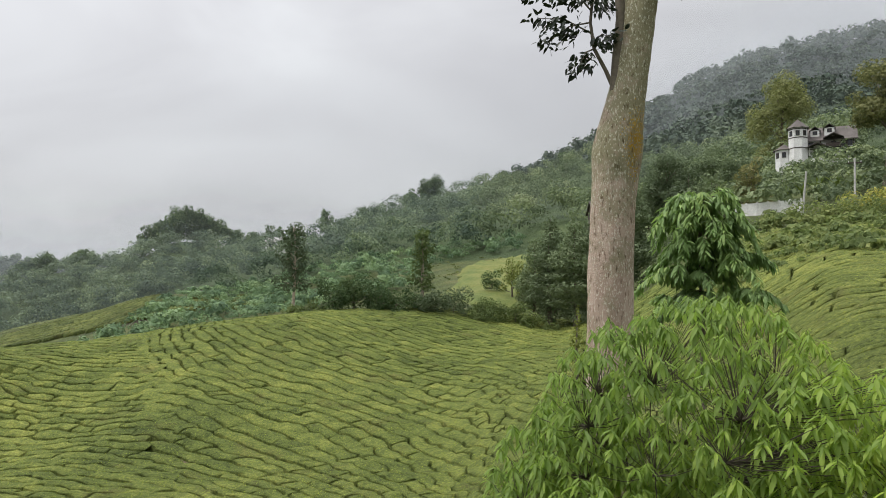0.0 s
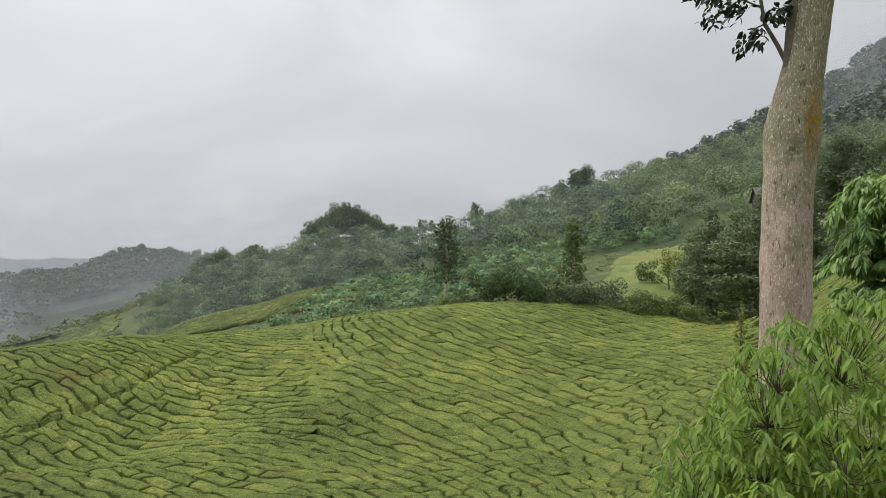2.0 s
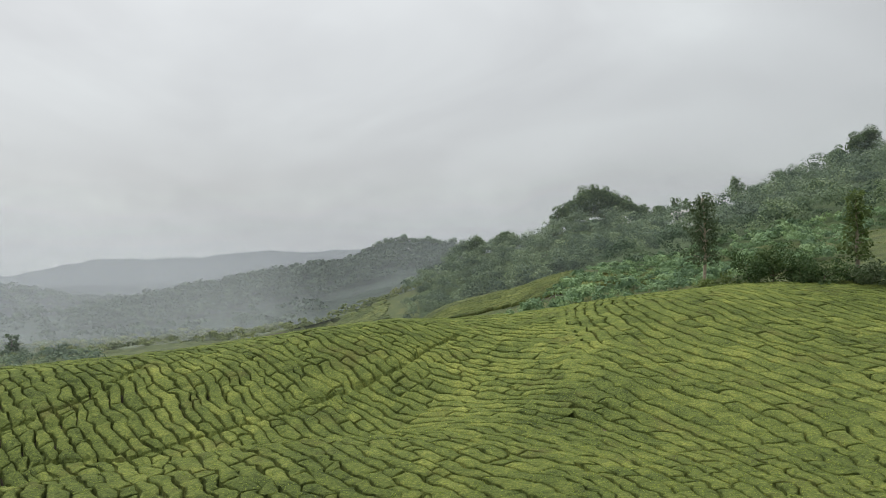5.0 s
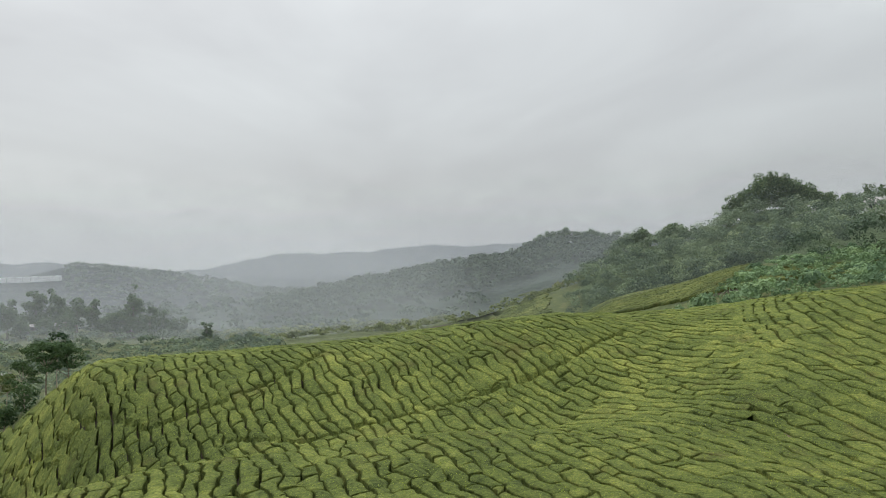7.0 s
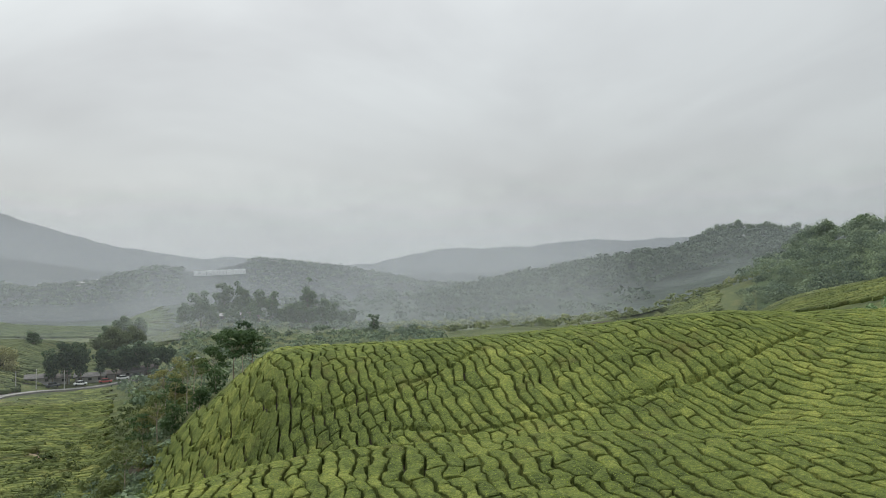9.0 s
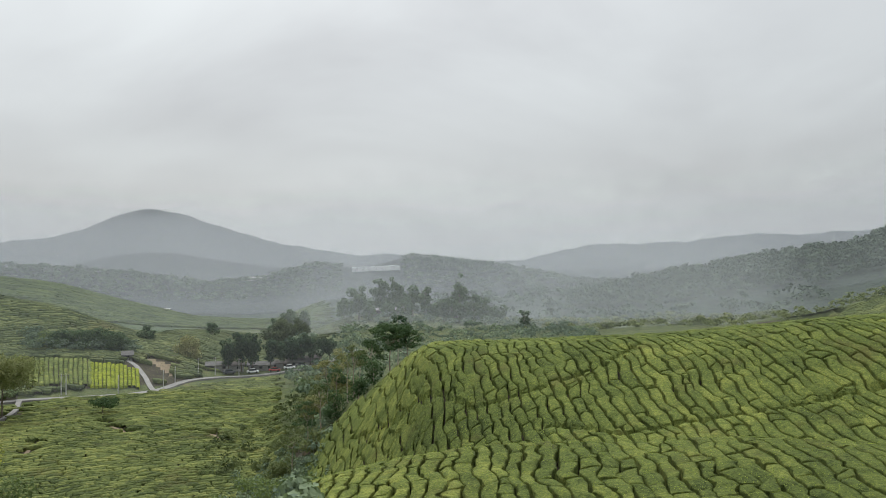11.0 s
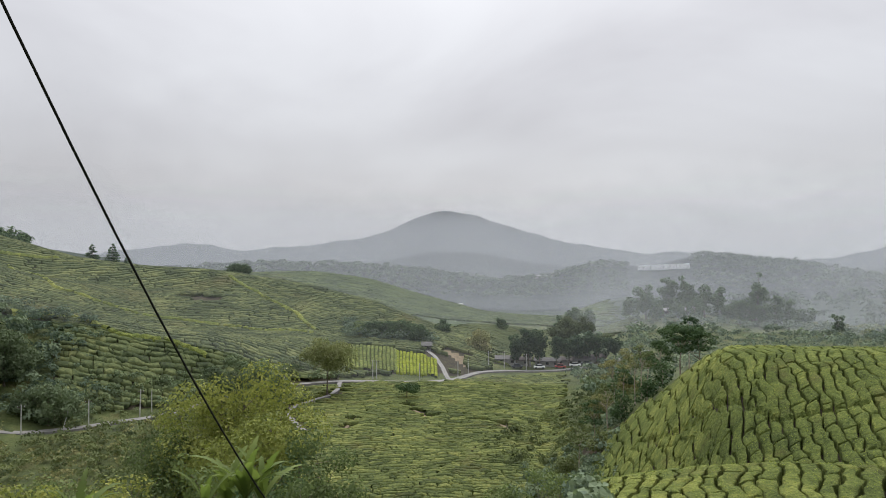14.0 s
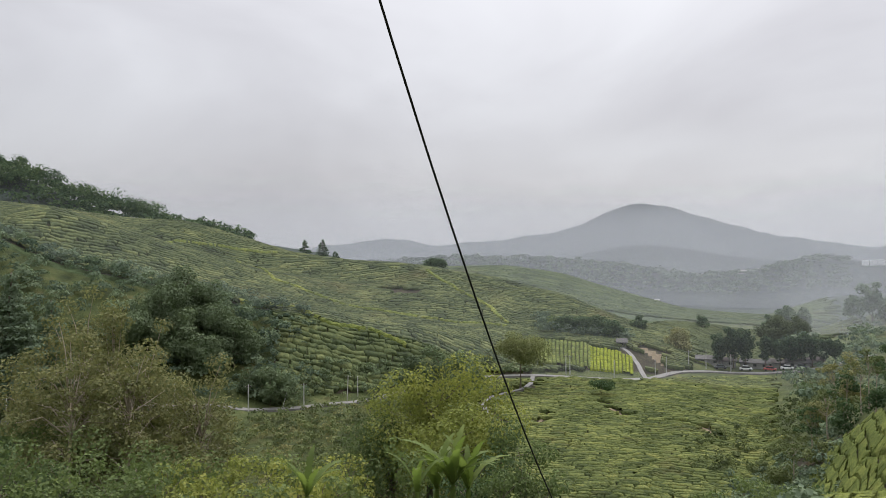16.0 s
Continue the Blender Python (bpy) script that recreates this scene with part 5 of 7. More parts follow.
for b, r, h, w in ((79.9, 330, 13, 13), (78.9, 334, 11, 11), (80.8, 326, 9, 10)):
    make_plant("grey_tree", "broad grey-green tree behind the roadside trees", "tree", b, r, h, w, "full", SC, 0.1, 0.8, 2.6, group="grey-green trees")
make_plant("round_tree", "small round tree alone in the valley tea", "tree", 92.5, 199, 5.2, 7.4, "round", D, 0.6, 0.5, 4.5)
make_plant("hazy_tree", "large thin-leaved olive tree at the bend of the road", "tree", 98.6, 206, 17.0, 17, "round", M["leaf_pale"], 0.0, 0.5, 3.0, 0.28)
for b, r, h, w, m in ((89.6, 303, 6.5, 7, D), (85.1, 400, 8, 8, D), (95.2, 280, 8, 10, D), (94.0, 279, 9, 11, D), (92.6, 278, 8, 10, D), (91.6, 272, 7, 9, D), (86.7, 280, 8, 11, BR), (96.2, 284, 6, 8, MI)):
    make_plant("slope_tree", "small dark tree on the tea slope", "tree", b, r, h, w, "full", m, 0.5, 0.7, 2.6, group="trees on the long slope")
for b, r, h, w in ((74.2, 420, 18, 17), (72.6, 436, 18, 16), (71.3, 436, 19, 15), (70.0, 425, 15, 14), (69.1, 420, 16, 13), (67.6, 418, 14, 14), (66.4, 414, 25, 14), (65.3, 420, 18, 13), (73.4, 415, 9, 12), (71.9, 412, 8, 12), (70.7, 412, 9, 12), (68.4, 415, 10, 12), (67.0, 412, 12, 12), (66.0, 408, 11, 12), (64.4, 436, 14, 14), (75.4, 440, 13, 14), (79.4, 425, 15, 15), (78.4, 430, 12, 14), (63.3, 436, 11, 13), (80.6, 423, 11, 13), (61.4, 380, 9, 8)):
    make_plant("knoll_tree", "tall grey-green tree on the misty knoll", "tree", b, r, h * 1.3, w * 0.85, "full", D, 0.6, 1.15, 1.15, group="trees on the misty knoll")
for b, r, h, w, m, t in ((104.8, 190, 15, 12, M["hill_leaf"], 0.4), (102.6, 192, 12.5, 10, M["hill_leaf"], 0.5), (106.6, 188, 13, 11, M["hill_leaf"], 0.1), (103.6, 200, 13, 11, M["hill_leaf"], 0.9)):
    make_plant("valley_tree", "dense dark tree by the bend of the road", "tree", b, r, h, w, "full", m, t, 0.6, 3.4, group="trees by the bend")
for b, r, h, w, t in ((123.6, 210, 20, 17, 0.5), (125.6, 204, 17, 15, 0.7), (121.8, 204, 17, 15, 0.55), (127.3, 199, 13, 14, 0.9), (120.4, 200, 13, 12, 0.7), (124.2, 198, 14, 14, 1.0), (122.6, 195, 11, 13, 0.8), (117.8, 186, 9, 12, 0.9), (116.2, 188, 7.5, 8, 1.0), (119.0, 190, 7, 9, 0.7), (122.8, 214, 15, 14, 0.6), (119.4, 205, 9, 10, 0.8)):
    make_plant("thicket_tree", "big dark leafy tree in the thicket over the road", "tree", b, r, h, w, "full", M["hill_leaf"], t * 0.6, 0.65, 2.6, group="thicket over the road")
for b, r, h, w in ((134.9, 172, 30, 13), (137.0, 170, 27, 14), (132.6, 182, 20, 12)):
    make_plant("tall_dark_tree", "tall dark tree beside the road", "tree", b, r, h, w, "column", FO, 0.7, 0.65, 3.2, group="tall trees by the road")
for b, r, h, w in ((115.1, 388, 8.5, 7), (113.8, 388, 11, 8), (112.8, 386, 6, 6)):
    make_plant("pine", "lone pine on the crest of the tea slope", "tree", b, r, h, w, "pine", D, 0.4, 0.7, 3.0, group="pines on the crest")
make_plant("crest_bush", "round bush on the crest of the tea slope", "bush", 105.2, 360, 6.5, 12, "bush", D, 0.5, 0.8, 2.4)
# below the lookout
for b, r, h, w, t in ((106.6, 37, 8.0, 7.0, 0.45), (103.4, 38, 7.2, 6.4, 0.5), (105.0, 34, 5.2, 5.0, 0.3), (109.4, 38, 7.0, 5.6, 0.3)):
    make_plant("yellow_tree", "bushy yellow-green tree below the lookout", "tree", b, r, h, w, "full", YE, t, 0.15, 30.0, group="yellow-green trees")
for b, r, h, w, m, t in ((109.6, 37, 5.9, 4.4, MI, 0.15), (111.6, 36, 4.9, 4.6, MI, 0.2), (101.4, 33, 4.6, 4.2, MI, 0.1), (99.4, 33, 4.0, 4.0, MI, 0.15), (97.8, 32, 2.6, 3.0, MI, 0.2), (103.4, 31, 3.4, 3.4, D, 0.8), (112.8, 31, 2.2, 3.0, YE, 0.45), (115.0, 29, 1.6, 3.0, YE, 0.5), (117.2, 31, 2.2, 3.4, MI, 0.5), (119.4, 29, 1.9, 3.0, YE, 0.5), (121.6, 30, 2.4, 3.4, YE, 0.3), (123.6, 32, 3.2, 3.8, MI, 0.4), (125.8, 30, 2.8, 3.6, YE, 0.25), (127.8, 32, 3.8, 4.0, MI, 0.3), (129.8, 30, 3.4, 3.8, MI, 0.4), (131.8, 33, 4.2, 4.2, MI, 0.2), (134.0, 33, 4.6, 4.4, D, 0.8), (136.2, 31, 4.4, 4.2, MI, 0.2), (114.0, 26, 1.3, 2.6, MI, 0.6), (117.0, 26, 1.2, 2.6, YE, 0.6), (120.2, 26, 1.4, 2.8, MI, 0.5), (123.4, 27, 1.7, 2.8, YE, 0.5), (126.8, 26, 1.8, 2.8, MI, 0.4), (130.2, 26, 2.0, 3.0, MI, 0.3), (133.4, 27, 2.4, 3.0, MI, 0.5), (112.0, 40, 4.0, 4.2, MI, 0.2), (121.0, 43, 4.6, 4.2, MI, 0.5), (123.8, 42, 6.6, 5.0, BR, 0.3), (125.8, 42, 7.8, 5.4, BR, 0.25), (128.2, 43, 9.0, 5.6, BR, 0.2), (131.0, 45, 11.0, 6.0, BR, 0.35), (133.8, 44, 10.0, 5.6, MI, 0.2), (136.4, 42, 8.0, 5.4, D, 0.8), (108.0, 28, 2.6, 3.0, MI, 0.45), (104.2, 28, 2.4, 2.8, D, 0.8), (101.4, 27, 2.0, 2.6, MI, 0.2), (78.6, 47, 1.5, 2.2, D, 0.8), (77.6, 47.5, 1.1, 1.6, D, 0.6), (74.0, 43, 0.9, 1.4, MI, 0.3), (82.6, 60, 4.4, 4.4, MI, 0.5), (81.0, 58, 3.2, 3.4, MI, 0.6), (84.2, 62, 4.6, 4.4, MI, 0.4), (85.6, 66, 4.4, 4.0, MI, 0.55), (79.6, 52, 2.0, 2.6, D, 0.8)):
    make_plant("thicket_bush", "leafy bush on the bank below the lookout", "bush", b, r, h, w, "bush" if h < 5 else "full", m, t, 0.15 if r < 40 else 0.22, 22.0 if r < 40 else 13.0, group="bushes below the lookout")
for b, r, h, w in ((131.0, 45, 18.0, 8.0), (129.0, 46, 18.6, 7.6), (125.6, 47, 15.0, 7.2), (133.4, 47, 17.0, 7.2), (127.2, 44, 15.6, 7.0), (123.2, 46, 13.4, 6.6), (131.8, 41, 13.0, 6.0), (128.2, 41, 12.4, 6.0)):
    make_plant("withered_tree", "withered brown tree with pale bare branches", "tree", b, r, h, w, "sparse", BR, 0.22, 0.17, 19.0, 0.16, "bark", group="withered trees")


# ---------------------------------------------------------------- the plants nearest to the lookout
def bark_material():
    """Warm grey-pink bark flecked with cream, greener and mossier above the kink."""
    m, nt, b = shader("lichen_bark", 0.92, 0, 0.12)
    base = ramp_of(nt, noise_of(nt, 2.6, 6, 0.65, stretch=(1, 1, 0.3)), [(0.3, (0.40, 0.285, 0.225)), (0.55, (0.54, 0.42, 0.34)), (0.75, (0.64, 0.54, 0.45))])
    fleck = ramp_of(nt, noise_of(nt, 60, 3, 0.6, stretch=(1, 1, 0.42)), [(0.55, (0, 0, 0)), (0.63, (1, 1, 1))])
    c1 = mixed(nt, fleck, base, (0.68, 0.61, 0.51))
    sep = nt.nodes.new("ShaderNodeSeparateXYZ")
    co = nt.nodes.new("ShaderNodeTexCoord")
    nt.links.new(co.outputs["Object"], sep.inputs[0])
    hi = nt.nodes.new("ShaderNodeMapRange")
    hi.inputs["From Min"].default_value, hi.inputs["From Max"].default_value = 2.6, 6.4
    hi.inputs["To Min"].default_value, hi.inputs["To Max"].default_value = -0.10, 0.16
    nt.links.new(sep.outputs["Z"], hi.inputs["Value"])
    up = nt.nodes.new("ShaderNodeMath")
    up.operation = "ADD"
    nt.links.new(hi.outputs[0], up.inputs[0]), nt.links.new(noise_of(nt, 3.0, 7, 0.75), up.inputs[1])
    moss = ramp_of(nt, up.outputs[0], [(0.46, (0, 0, 0)), (0.64, (0.85, 0.85, 0.85))])
    c2 = mixed(nt, moss, c1, mixed(nt, fleck, (0.27, 0.26, 0.15), (0.62, 0.62, 0.48)))
    pits = ramp_of(nt, noise_of(nt, 30, 4, 0.6, stretch=(1, 1, 0.35)), [(0.30, (0.38, 0.33, 0.28)), (0.44, (1, 1, 1))])
    nt.links.new(mixed(nt, 1.0, c2, pits, "MULTIPLY"), b.inputs["Base Color"])
    relief(nt, b, noise_of(nt, 34, 6, 0.75, stretch=(1, 1, 0.45)), 1.0, 0.035)
    return m


M["lichen_bark"] = bark_material()
M["lichen"] = mottled("lichen", [(0.3, (0.40, 0.24, 0.03)), (0.7, (0.55, 0.36, 0.05))], 9, 60, 0.95, 0.6, 0.02)
M["leaf_tree"] = foliage("leaf_tree", [(0.1, (0.010, 0.018, 0.009)), (0.6, (0.022, 0.034, 0.016)), (0.95, (0.040, 0.056, 0.024))], 1.0, 0.45, 0.4)
M["leaf_shrub"] = foliage("leaf_shrub", [(0.05, (0.140, 0.210, 0.066)), (0.4, (0.222, 0.314, 0.074)), (0.7, (0.312, 0.405, 0.067)), (0.97, (0.465, 0.502, 0.056))], 0.5, 0.55, 0.2, 0.45)
M["leaf_old"] = plain("leaf_old", (0.55, 0.40, 0.05), 0.6)
M["leaf_droop"] = foliage("leaf_droop", [(0.1, (0.102, 0.169, 0.06)), (0.6, (0.189, 0.29, 0.096)), (0.95, (0.334, 0.432, 0.132))], 0.6, 0.5, 0.25, 0.35)
M["leaf_banana"] = foliage("leaf_banana", [(0.1, (0.076, 0.107, 0.03)), (0.6, (0.145, 0.193, 0.05)), (0.95, (0.238, 0.279, 0.08))], 0.8, 0.55, 0.2, 0.4)
M["stem"] = mottled("stem", [(0.3, (0.045, 0.038, 0.028)), (0.7, (0.10, 0.085, 0.06))], 3, 30, 0.9, 0.4, 0.01)


def lookout_tree():
    ox, oy = 1.77, 7.8
    oz = ground_at(ox, oy)
    e = thing("lookout_tree", ox, oy, oz, "tall lichen-covered tree with a kinked pale trunk", "tree")
    rows = [((1.74, 7.8, oz - 0.3), 0.36), ((1.75, 7.8, oz + 0.25), 0.285), ((1.76, 7.8, 0.06), 0.253), ((1.76, 7.8, 0.64), 0.243), ((1.77, 7.8, 1.23), 0.24), ((1.78, 7.8, 2.13), 0.234), ((1.80, 7.79, 2.55), 0.232), ((1.82, 7.79, 2.88), 0.240), ((1.85, 7.78, 3.2), 0.262), ((1.87, 7.78, 3.38), 0.255), ((1.90, 7.77, 3.58), 0.228), ((1.97, 7.75, 3.96), 0.198), ((2.03, 7.74, 4.39), 0.190), ((2.09, 7.72, 4.89), 0.188), ((2.17, 7.69, 5.83), 0.175), ((2.3, 7.65, 7.42), 0.14), ((2.36, 7.6, 8.6), 0.09)]
    pts, rad = np.array([p for p, _ in rows]), np.array([q for _, q in rows])
    u = np.linspace(0, len(rows) - 1, 150)
    P = np.stack([np.interp(u, np.arange(len(rows)), pts[:, k]) for k in range(3)], 1) - (ox, oy, oz)
    R = np.interp(u, np.arange(len(rows)), rad)
    for _ in range(3):
        P[1:-1] = (P[:-2] + 2 * P[1:-1] + P[2:]) / 4
        R[1:-1] = (R[:-2] + 2 * R[1:-1] + R[2:]) / 4
    n = 44
    a = np.linspace(0, 2 * np.pi, n, endpoint=False)
    zz, aa = np.meshgrid(P[:, 2], a, indexing="ij")
    wart = fbm(aa * 3.0 + 5, zz * 7, 1.0, 3, 81) * 0.012 + fbm(np.cos(aa) * 2, zz * 2 + np.sin(aa) * 2, 1.0, 2, 83) * 0.012
    k = R[:, None] * (1 - 0.055 * np.exp(-((aa - 5.45) / 0.16) ** 2) * (zz < 4.2)) + wart
    V = np.stack([P[:, None, 0] + np.cos(a) * k, P[:, None, 1] + np.sin(a) * k, zz], -1).reshape(-1, 3)
    i, j = np.meshgrid(np.arange(len(P) - 1), np.arange(n), indexing="ij")
    F = np.stack([i * n + j, i * n + (j + 1) % n, (i + 1) * n + (j + 1) % n, (i + 1) * n + j], -1).reshape(-1, 4)
    trunk = part("trunk", mesh_of("trunk", V, F, M["lichen_bark"], smooth=True), e, "warty grey-pink trunk crusted with lichen")
    # orange lichen on the kink
    g = np.random.default_rng(5)
    m = 620
    th, zc = g.normal(5.25, 0.24, m), g.normal(3.30 - oz, 0.18, m)
    rr = np.interp(zc, P[:, 2], R) + 0.010 + g.uniform(-0.008, 0.006, m)
    pc = np.stack([np.interp(zc, P[:, 2], P[:, 0]) + np.cos(th) * rr, np.interp(zc, P[:, 2], P[:, 1]) + np.sin(th) * rr, zc], 1)
    nn = np.stack([np.cos(th), np.sin(th), np.zeros(m)], 1)
    v, f = strewn(CARD_V, [CARD_F], pc, frames_from(nn + g.normal(size=(m, 3)) * 0.25), g.uniform(0.006, 0.022, m))
    tagged(part("lichen_patch", mesh_of("lichen_patch", v, f, M["lichen"]), trunk, "orange lichen patch"), kind="stuff")
    o = np.array([ox, oy, oz])
    stem2 = [((1.79, 7.70, 3.45), 0.05), ((1.80, 7.69, 3.75), 0.06), ((1.83, 7.68, 4.2), 0.055), ((1.87, 7.67, 4.66), 0.05), ((1.83, 7.69, 5.55), 0.045), ((1.74, 7.7, 6.9), 0.03)]
    v, f = tubes([[(np.array(p) - o, q) for p, q in stem2]], 10, 0.05)
    part("side_stem", mesh_of("side_stem", v, f, M["wood_dark"], smooth=True), e, "thin second stem hugging the trunk")
    limb = [((1.84, 7.72, 3.80), 0.03), ((1.79, 7.7, 3.92), 0.026), ((1.71, 7.7, 4.1), 0.022), ((1.59, 7.7, 4.33), 0.020), ((1.55, 7.7, 4.62), 0.017), ((1.58, 7.7, 4.93), 0.014), ((1.53, 7.72, 5.32), 0.010)]
    paths, tips = [[(np.array(p), q) for p, q in limb]], []
    for s, tip in (((1.56, 7.7, 4.5), (0.98, 7.6, 4.62)), ((1.57, 7.7, 4.85), (0.88, 7.75, 4.98)), ((1.55, 7.7, 4.62), (1.12, 7.9, 4.46)), ((1.59, 7.7, 4.33), (1.40, 7.6, 4.08)), ((1.58, 7.7, 4.4), (1.76, 7.62, 4.42)), ((1.56, 7.7, 4.75), (1.2, 7.5, 4.9)), ((1.58, 7.7, 4.9), (1.7, 7.6, 4.75)), ((1.54, 7.72, 5.2), (1.0, 7.8, 5.2)), ((2.1, 7.7, 5.0), (2.42, 7.5, 4.98)), ((2.1, 7.7, 5.4), (2.9, 7.5, 5.9))):
        s, tip = np.array(s), np.array(tip)
        mid = (s + tip) / 2 + (0, 0, 0.07)
        paths.append([(s, 0.010), (mid, 0.007), (tip, 0.003)])
        for q in np.linspace(0.35, 1.0, 6):
            tips.append((s * (1 - q) + tip * q, tip - s))
    # the crown above
    for q in range(16):
        s = np.array([2.2 + 0.1 * rng.normal(), 7.66, rng.uniform(5.8, 8.5)])
        tip = s + np.array([math.cos(q * 2.4), math.sin(q * 2.4), 0.35]) * rng.uniform(1.0, 1.9)
        paths.append([(s, 0.04), ((s + tip) / 2 + (0, 0, 0.1), 0.02), (tip, 0.006)])
        for k in np.linspace(0.4, 1, 9):
            tips.append((s * (1 - k) + tip * k, tip - s))
    v, f = tubes([[(p - o, q) for p, q in pth] for pth in paths], 7)
    branch = part("branch", mesh_of("branch", v, f, M["wood_dark"], smooth=True), e, "thin grey branch with dark leaves")
    pos, along = [], []
    for p, d in tips:
        for _ in range(12):
            pos.append(p + rng.normal(size=3) * (0.07, 0.07, 0.05)), along.append(unit(np.array(d)) * 0.6 + rng.normal(size=3) * 0.7 + (0, 0, -0.55))
    pos, along = np.array(pos), np.array(along)
    nrm = np.cross(along, rng.normal(size=along.shape)) + (0, 0, 0.3)
    rot = frames_from(nrm, along)
    wide = LEAF_V * (1, 1.7, 1)
    size = rng.uniform(0.07, 0.115, len(pos))
    v, f = strewn(wide, [LEAF_F3, LEAF_F4], pos - o, rot, size)
    part("foliage", mesh_of("foliage", v, f, M["leaf_tree"], tint=np.repeat(rng.random(len(pos)), len(wide))), branch)


def whorls(tips, dirs, per, length, droop):
    """Leaves hanging in whorls round the shoot tips, the young ones on top: places, rotations, sizes, tip index."""
    P, A, N, S, K = [], [], [], [], []
    for i, (p, d) in enumerate(zip(tips, dirs)):
        n = int(per * rng.uniform(0.75, 1.25))
        ph = rng.uniform(0, 6.28)
        for j in range(n):
            a = ph + j * 2.4
            f = j / n
            out = np.array([math.cos(a), math.sin(a), 0.0])
            P.append(p - unit(d) * f * length * 0.55)
            A.append(out * (0.45 + 0.35 * f) + np.array([0, 0, 0.35 - droop * (0.25 + 1.1 * f)]) + rng.normal(size=3) * 0.14)
            N.append(out * 0.75 + np.array([0, 0, 0.75]) + rng.normal(size=3) * 0.22)
            S.append(length * (0.50 + 0.6 * min(1, f * 2)) * rng.uniform(0.75, 1.2)), K.append(i)
    P, A, S, K = np.array(P), unit(np.array(A)), np.array(S), np.array(K)
    return P, frames_from(np.array(N), A), S, K


def leafy_shrub(name, label, b, r, domes, tips_n, per, length, droop, mat, parts=300, base_stems=26, tint=lambda p: 0.5, category="shrub"):
    """A shrub whose stems fan out to shoot tips over dome shapes (bearing, distance, height, radii), each tip with a whorl of long leaves."""
    x, y = xy(b, r)
    z = ground_at(x, y)
    o = np.array([float(x), float(y), z])
    e = thing(name, *o, label, category)
    tips, dirs = [], []
    tot = sum(d[3] * d[4] for d in domes)
    for db, dr, dz, ra, rz in domes:
        cx, cy = xy(db, dr)
        c = np.array([float(cx), float(cy), dz])
        for _ in range(int(tips_n * ra * rz / tot)):
            d = unit(rng.normal(size=3))
            d[2] = abs(d[2]) * 1.2 - 0.35
            d = unit(d)
            k = 1 - 0.5 * rng.random() ** 2.2
            tips.append(c + d * (ra, ra, rz) * k), dirs.append(d + np.array([0, 0, 0.5]))
    tips, dirs = np.array(tips), np.array(dirs)
    # main stems fan out from the base; every shoot leaves the nearest one
    t = max(0.0035, length * 0.026)
    paths, nodes = [], []
    for i in rng.choice(len(tips), base_stems, replace=False):
        spot = o + (tips[i] - o) * 0.6 + rng.normal(size=3) * 0.12
        base = np.array([spot[0], spot[1], ground_at(spot[0], spot[1]) - 0.1])
        end = base * 0.12 + tips[i] * 0.88
        m = base * 0.5 + end * 0.5 + rng.normal(size=3) * (0.06, 0.06, 0.0)
        paths.append([(base, t * 1.9), (m, t * 1.5), (end, t * 0.8)])
        nodes += [(base * (1 - q) + m * q) for q in (0.7, 1.0)] + [(m * (1 - q) + end * q) for q in (0.3, 0.6, 0.9)]
    nodes = np.array(nodes)
    for p, d in zip(tips, dirs):
        w = np.linalg.norm(nodes - p, axis=1) + 1.2 * np.maximum(0, nodes[:, 2] - p[2] + 0.1)
        s = nodes[w.argmin()]
        paths.append([(s, t * 0.8), (s * 0.5 + p * 0.5 + np.array([0, 0, -0.04]), t * 0.6), (p - unit(d) * length * 0.5, t * 0.5), (p, t * 0.25)])
    v, f = tubes([[(p - o, q) for p, q in pth] for pth in paths], 5)
    tagged(part("branchwork", mesh_of("branchwork", v, f, M["stem"], smooth=True), e, "thin dark brown branching stems"), kind="stuff")
    P, R, S, K = whorls(tips, dirs, per, length, droop)
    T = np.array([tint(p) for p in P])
    order = np.argsort(P[:, 0] ** 2 + P[:, 1] ** 2)
    own, rest = order[:parts], order[parts:]
    if len(own):
        kinds = []
        for k in range(6):
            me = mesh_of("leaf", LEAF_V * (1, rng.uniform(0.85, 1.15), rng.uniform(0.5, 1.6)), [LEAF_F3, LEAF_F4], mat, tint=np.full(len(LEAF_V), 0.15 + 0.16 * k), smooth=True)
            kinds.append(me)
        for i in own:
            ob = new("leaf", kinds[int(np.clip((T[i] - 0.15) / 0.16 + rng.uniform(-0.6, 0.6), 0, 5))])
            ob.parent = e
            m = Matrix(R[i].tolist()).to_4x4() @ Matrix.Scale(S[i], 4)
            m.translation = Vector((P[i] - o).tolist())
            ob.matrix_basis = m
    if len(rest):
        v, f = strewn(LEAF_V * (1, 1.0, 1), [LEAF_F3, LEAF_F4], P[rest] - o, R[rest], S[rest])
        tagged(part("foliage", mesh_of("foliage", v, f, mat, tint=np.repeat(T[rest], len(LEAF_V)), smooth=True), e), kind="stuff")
    return e


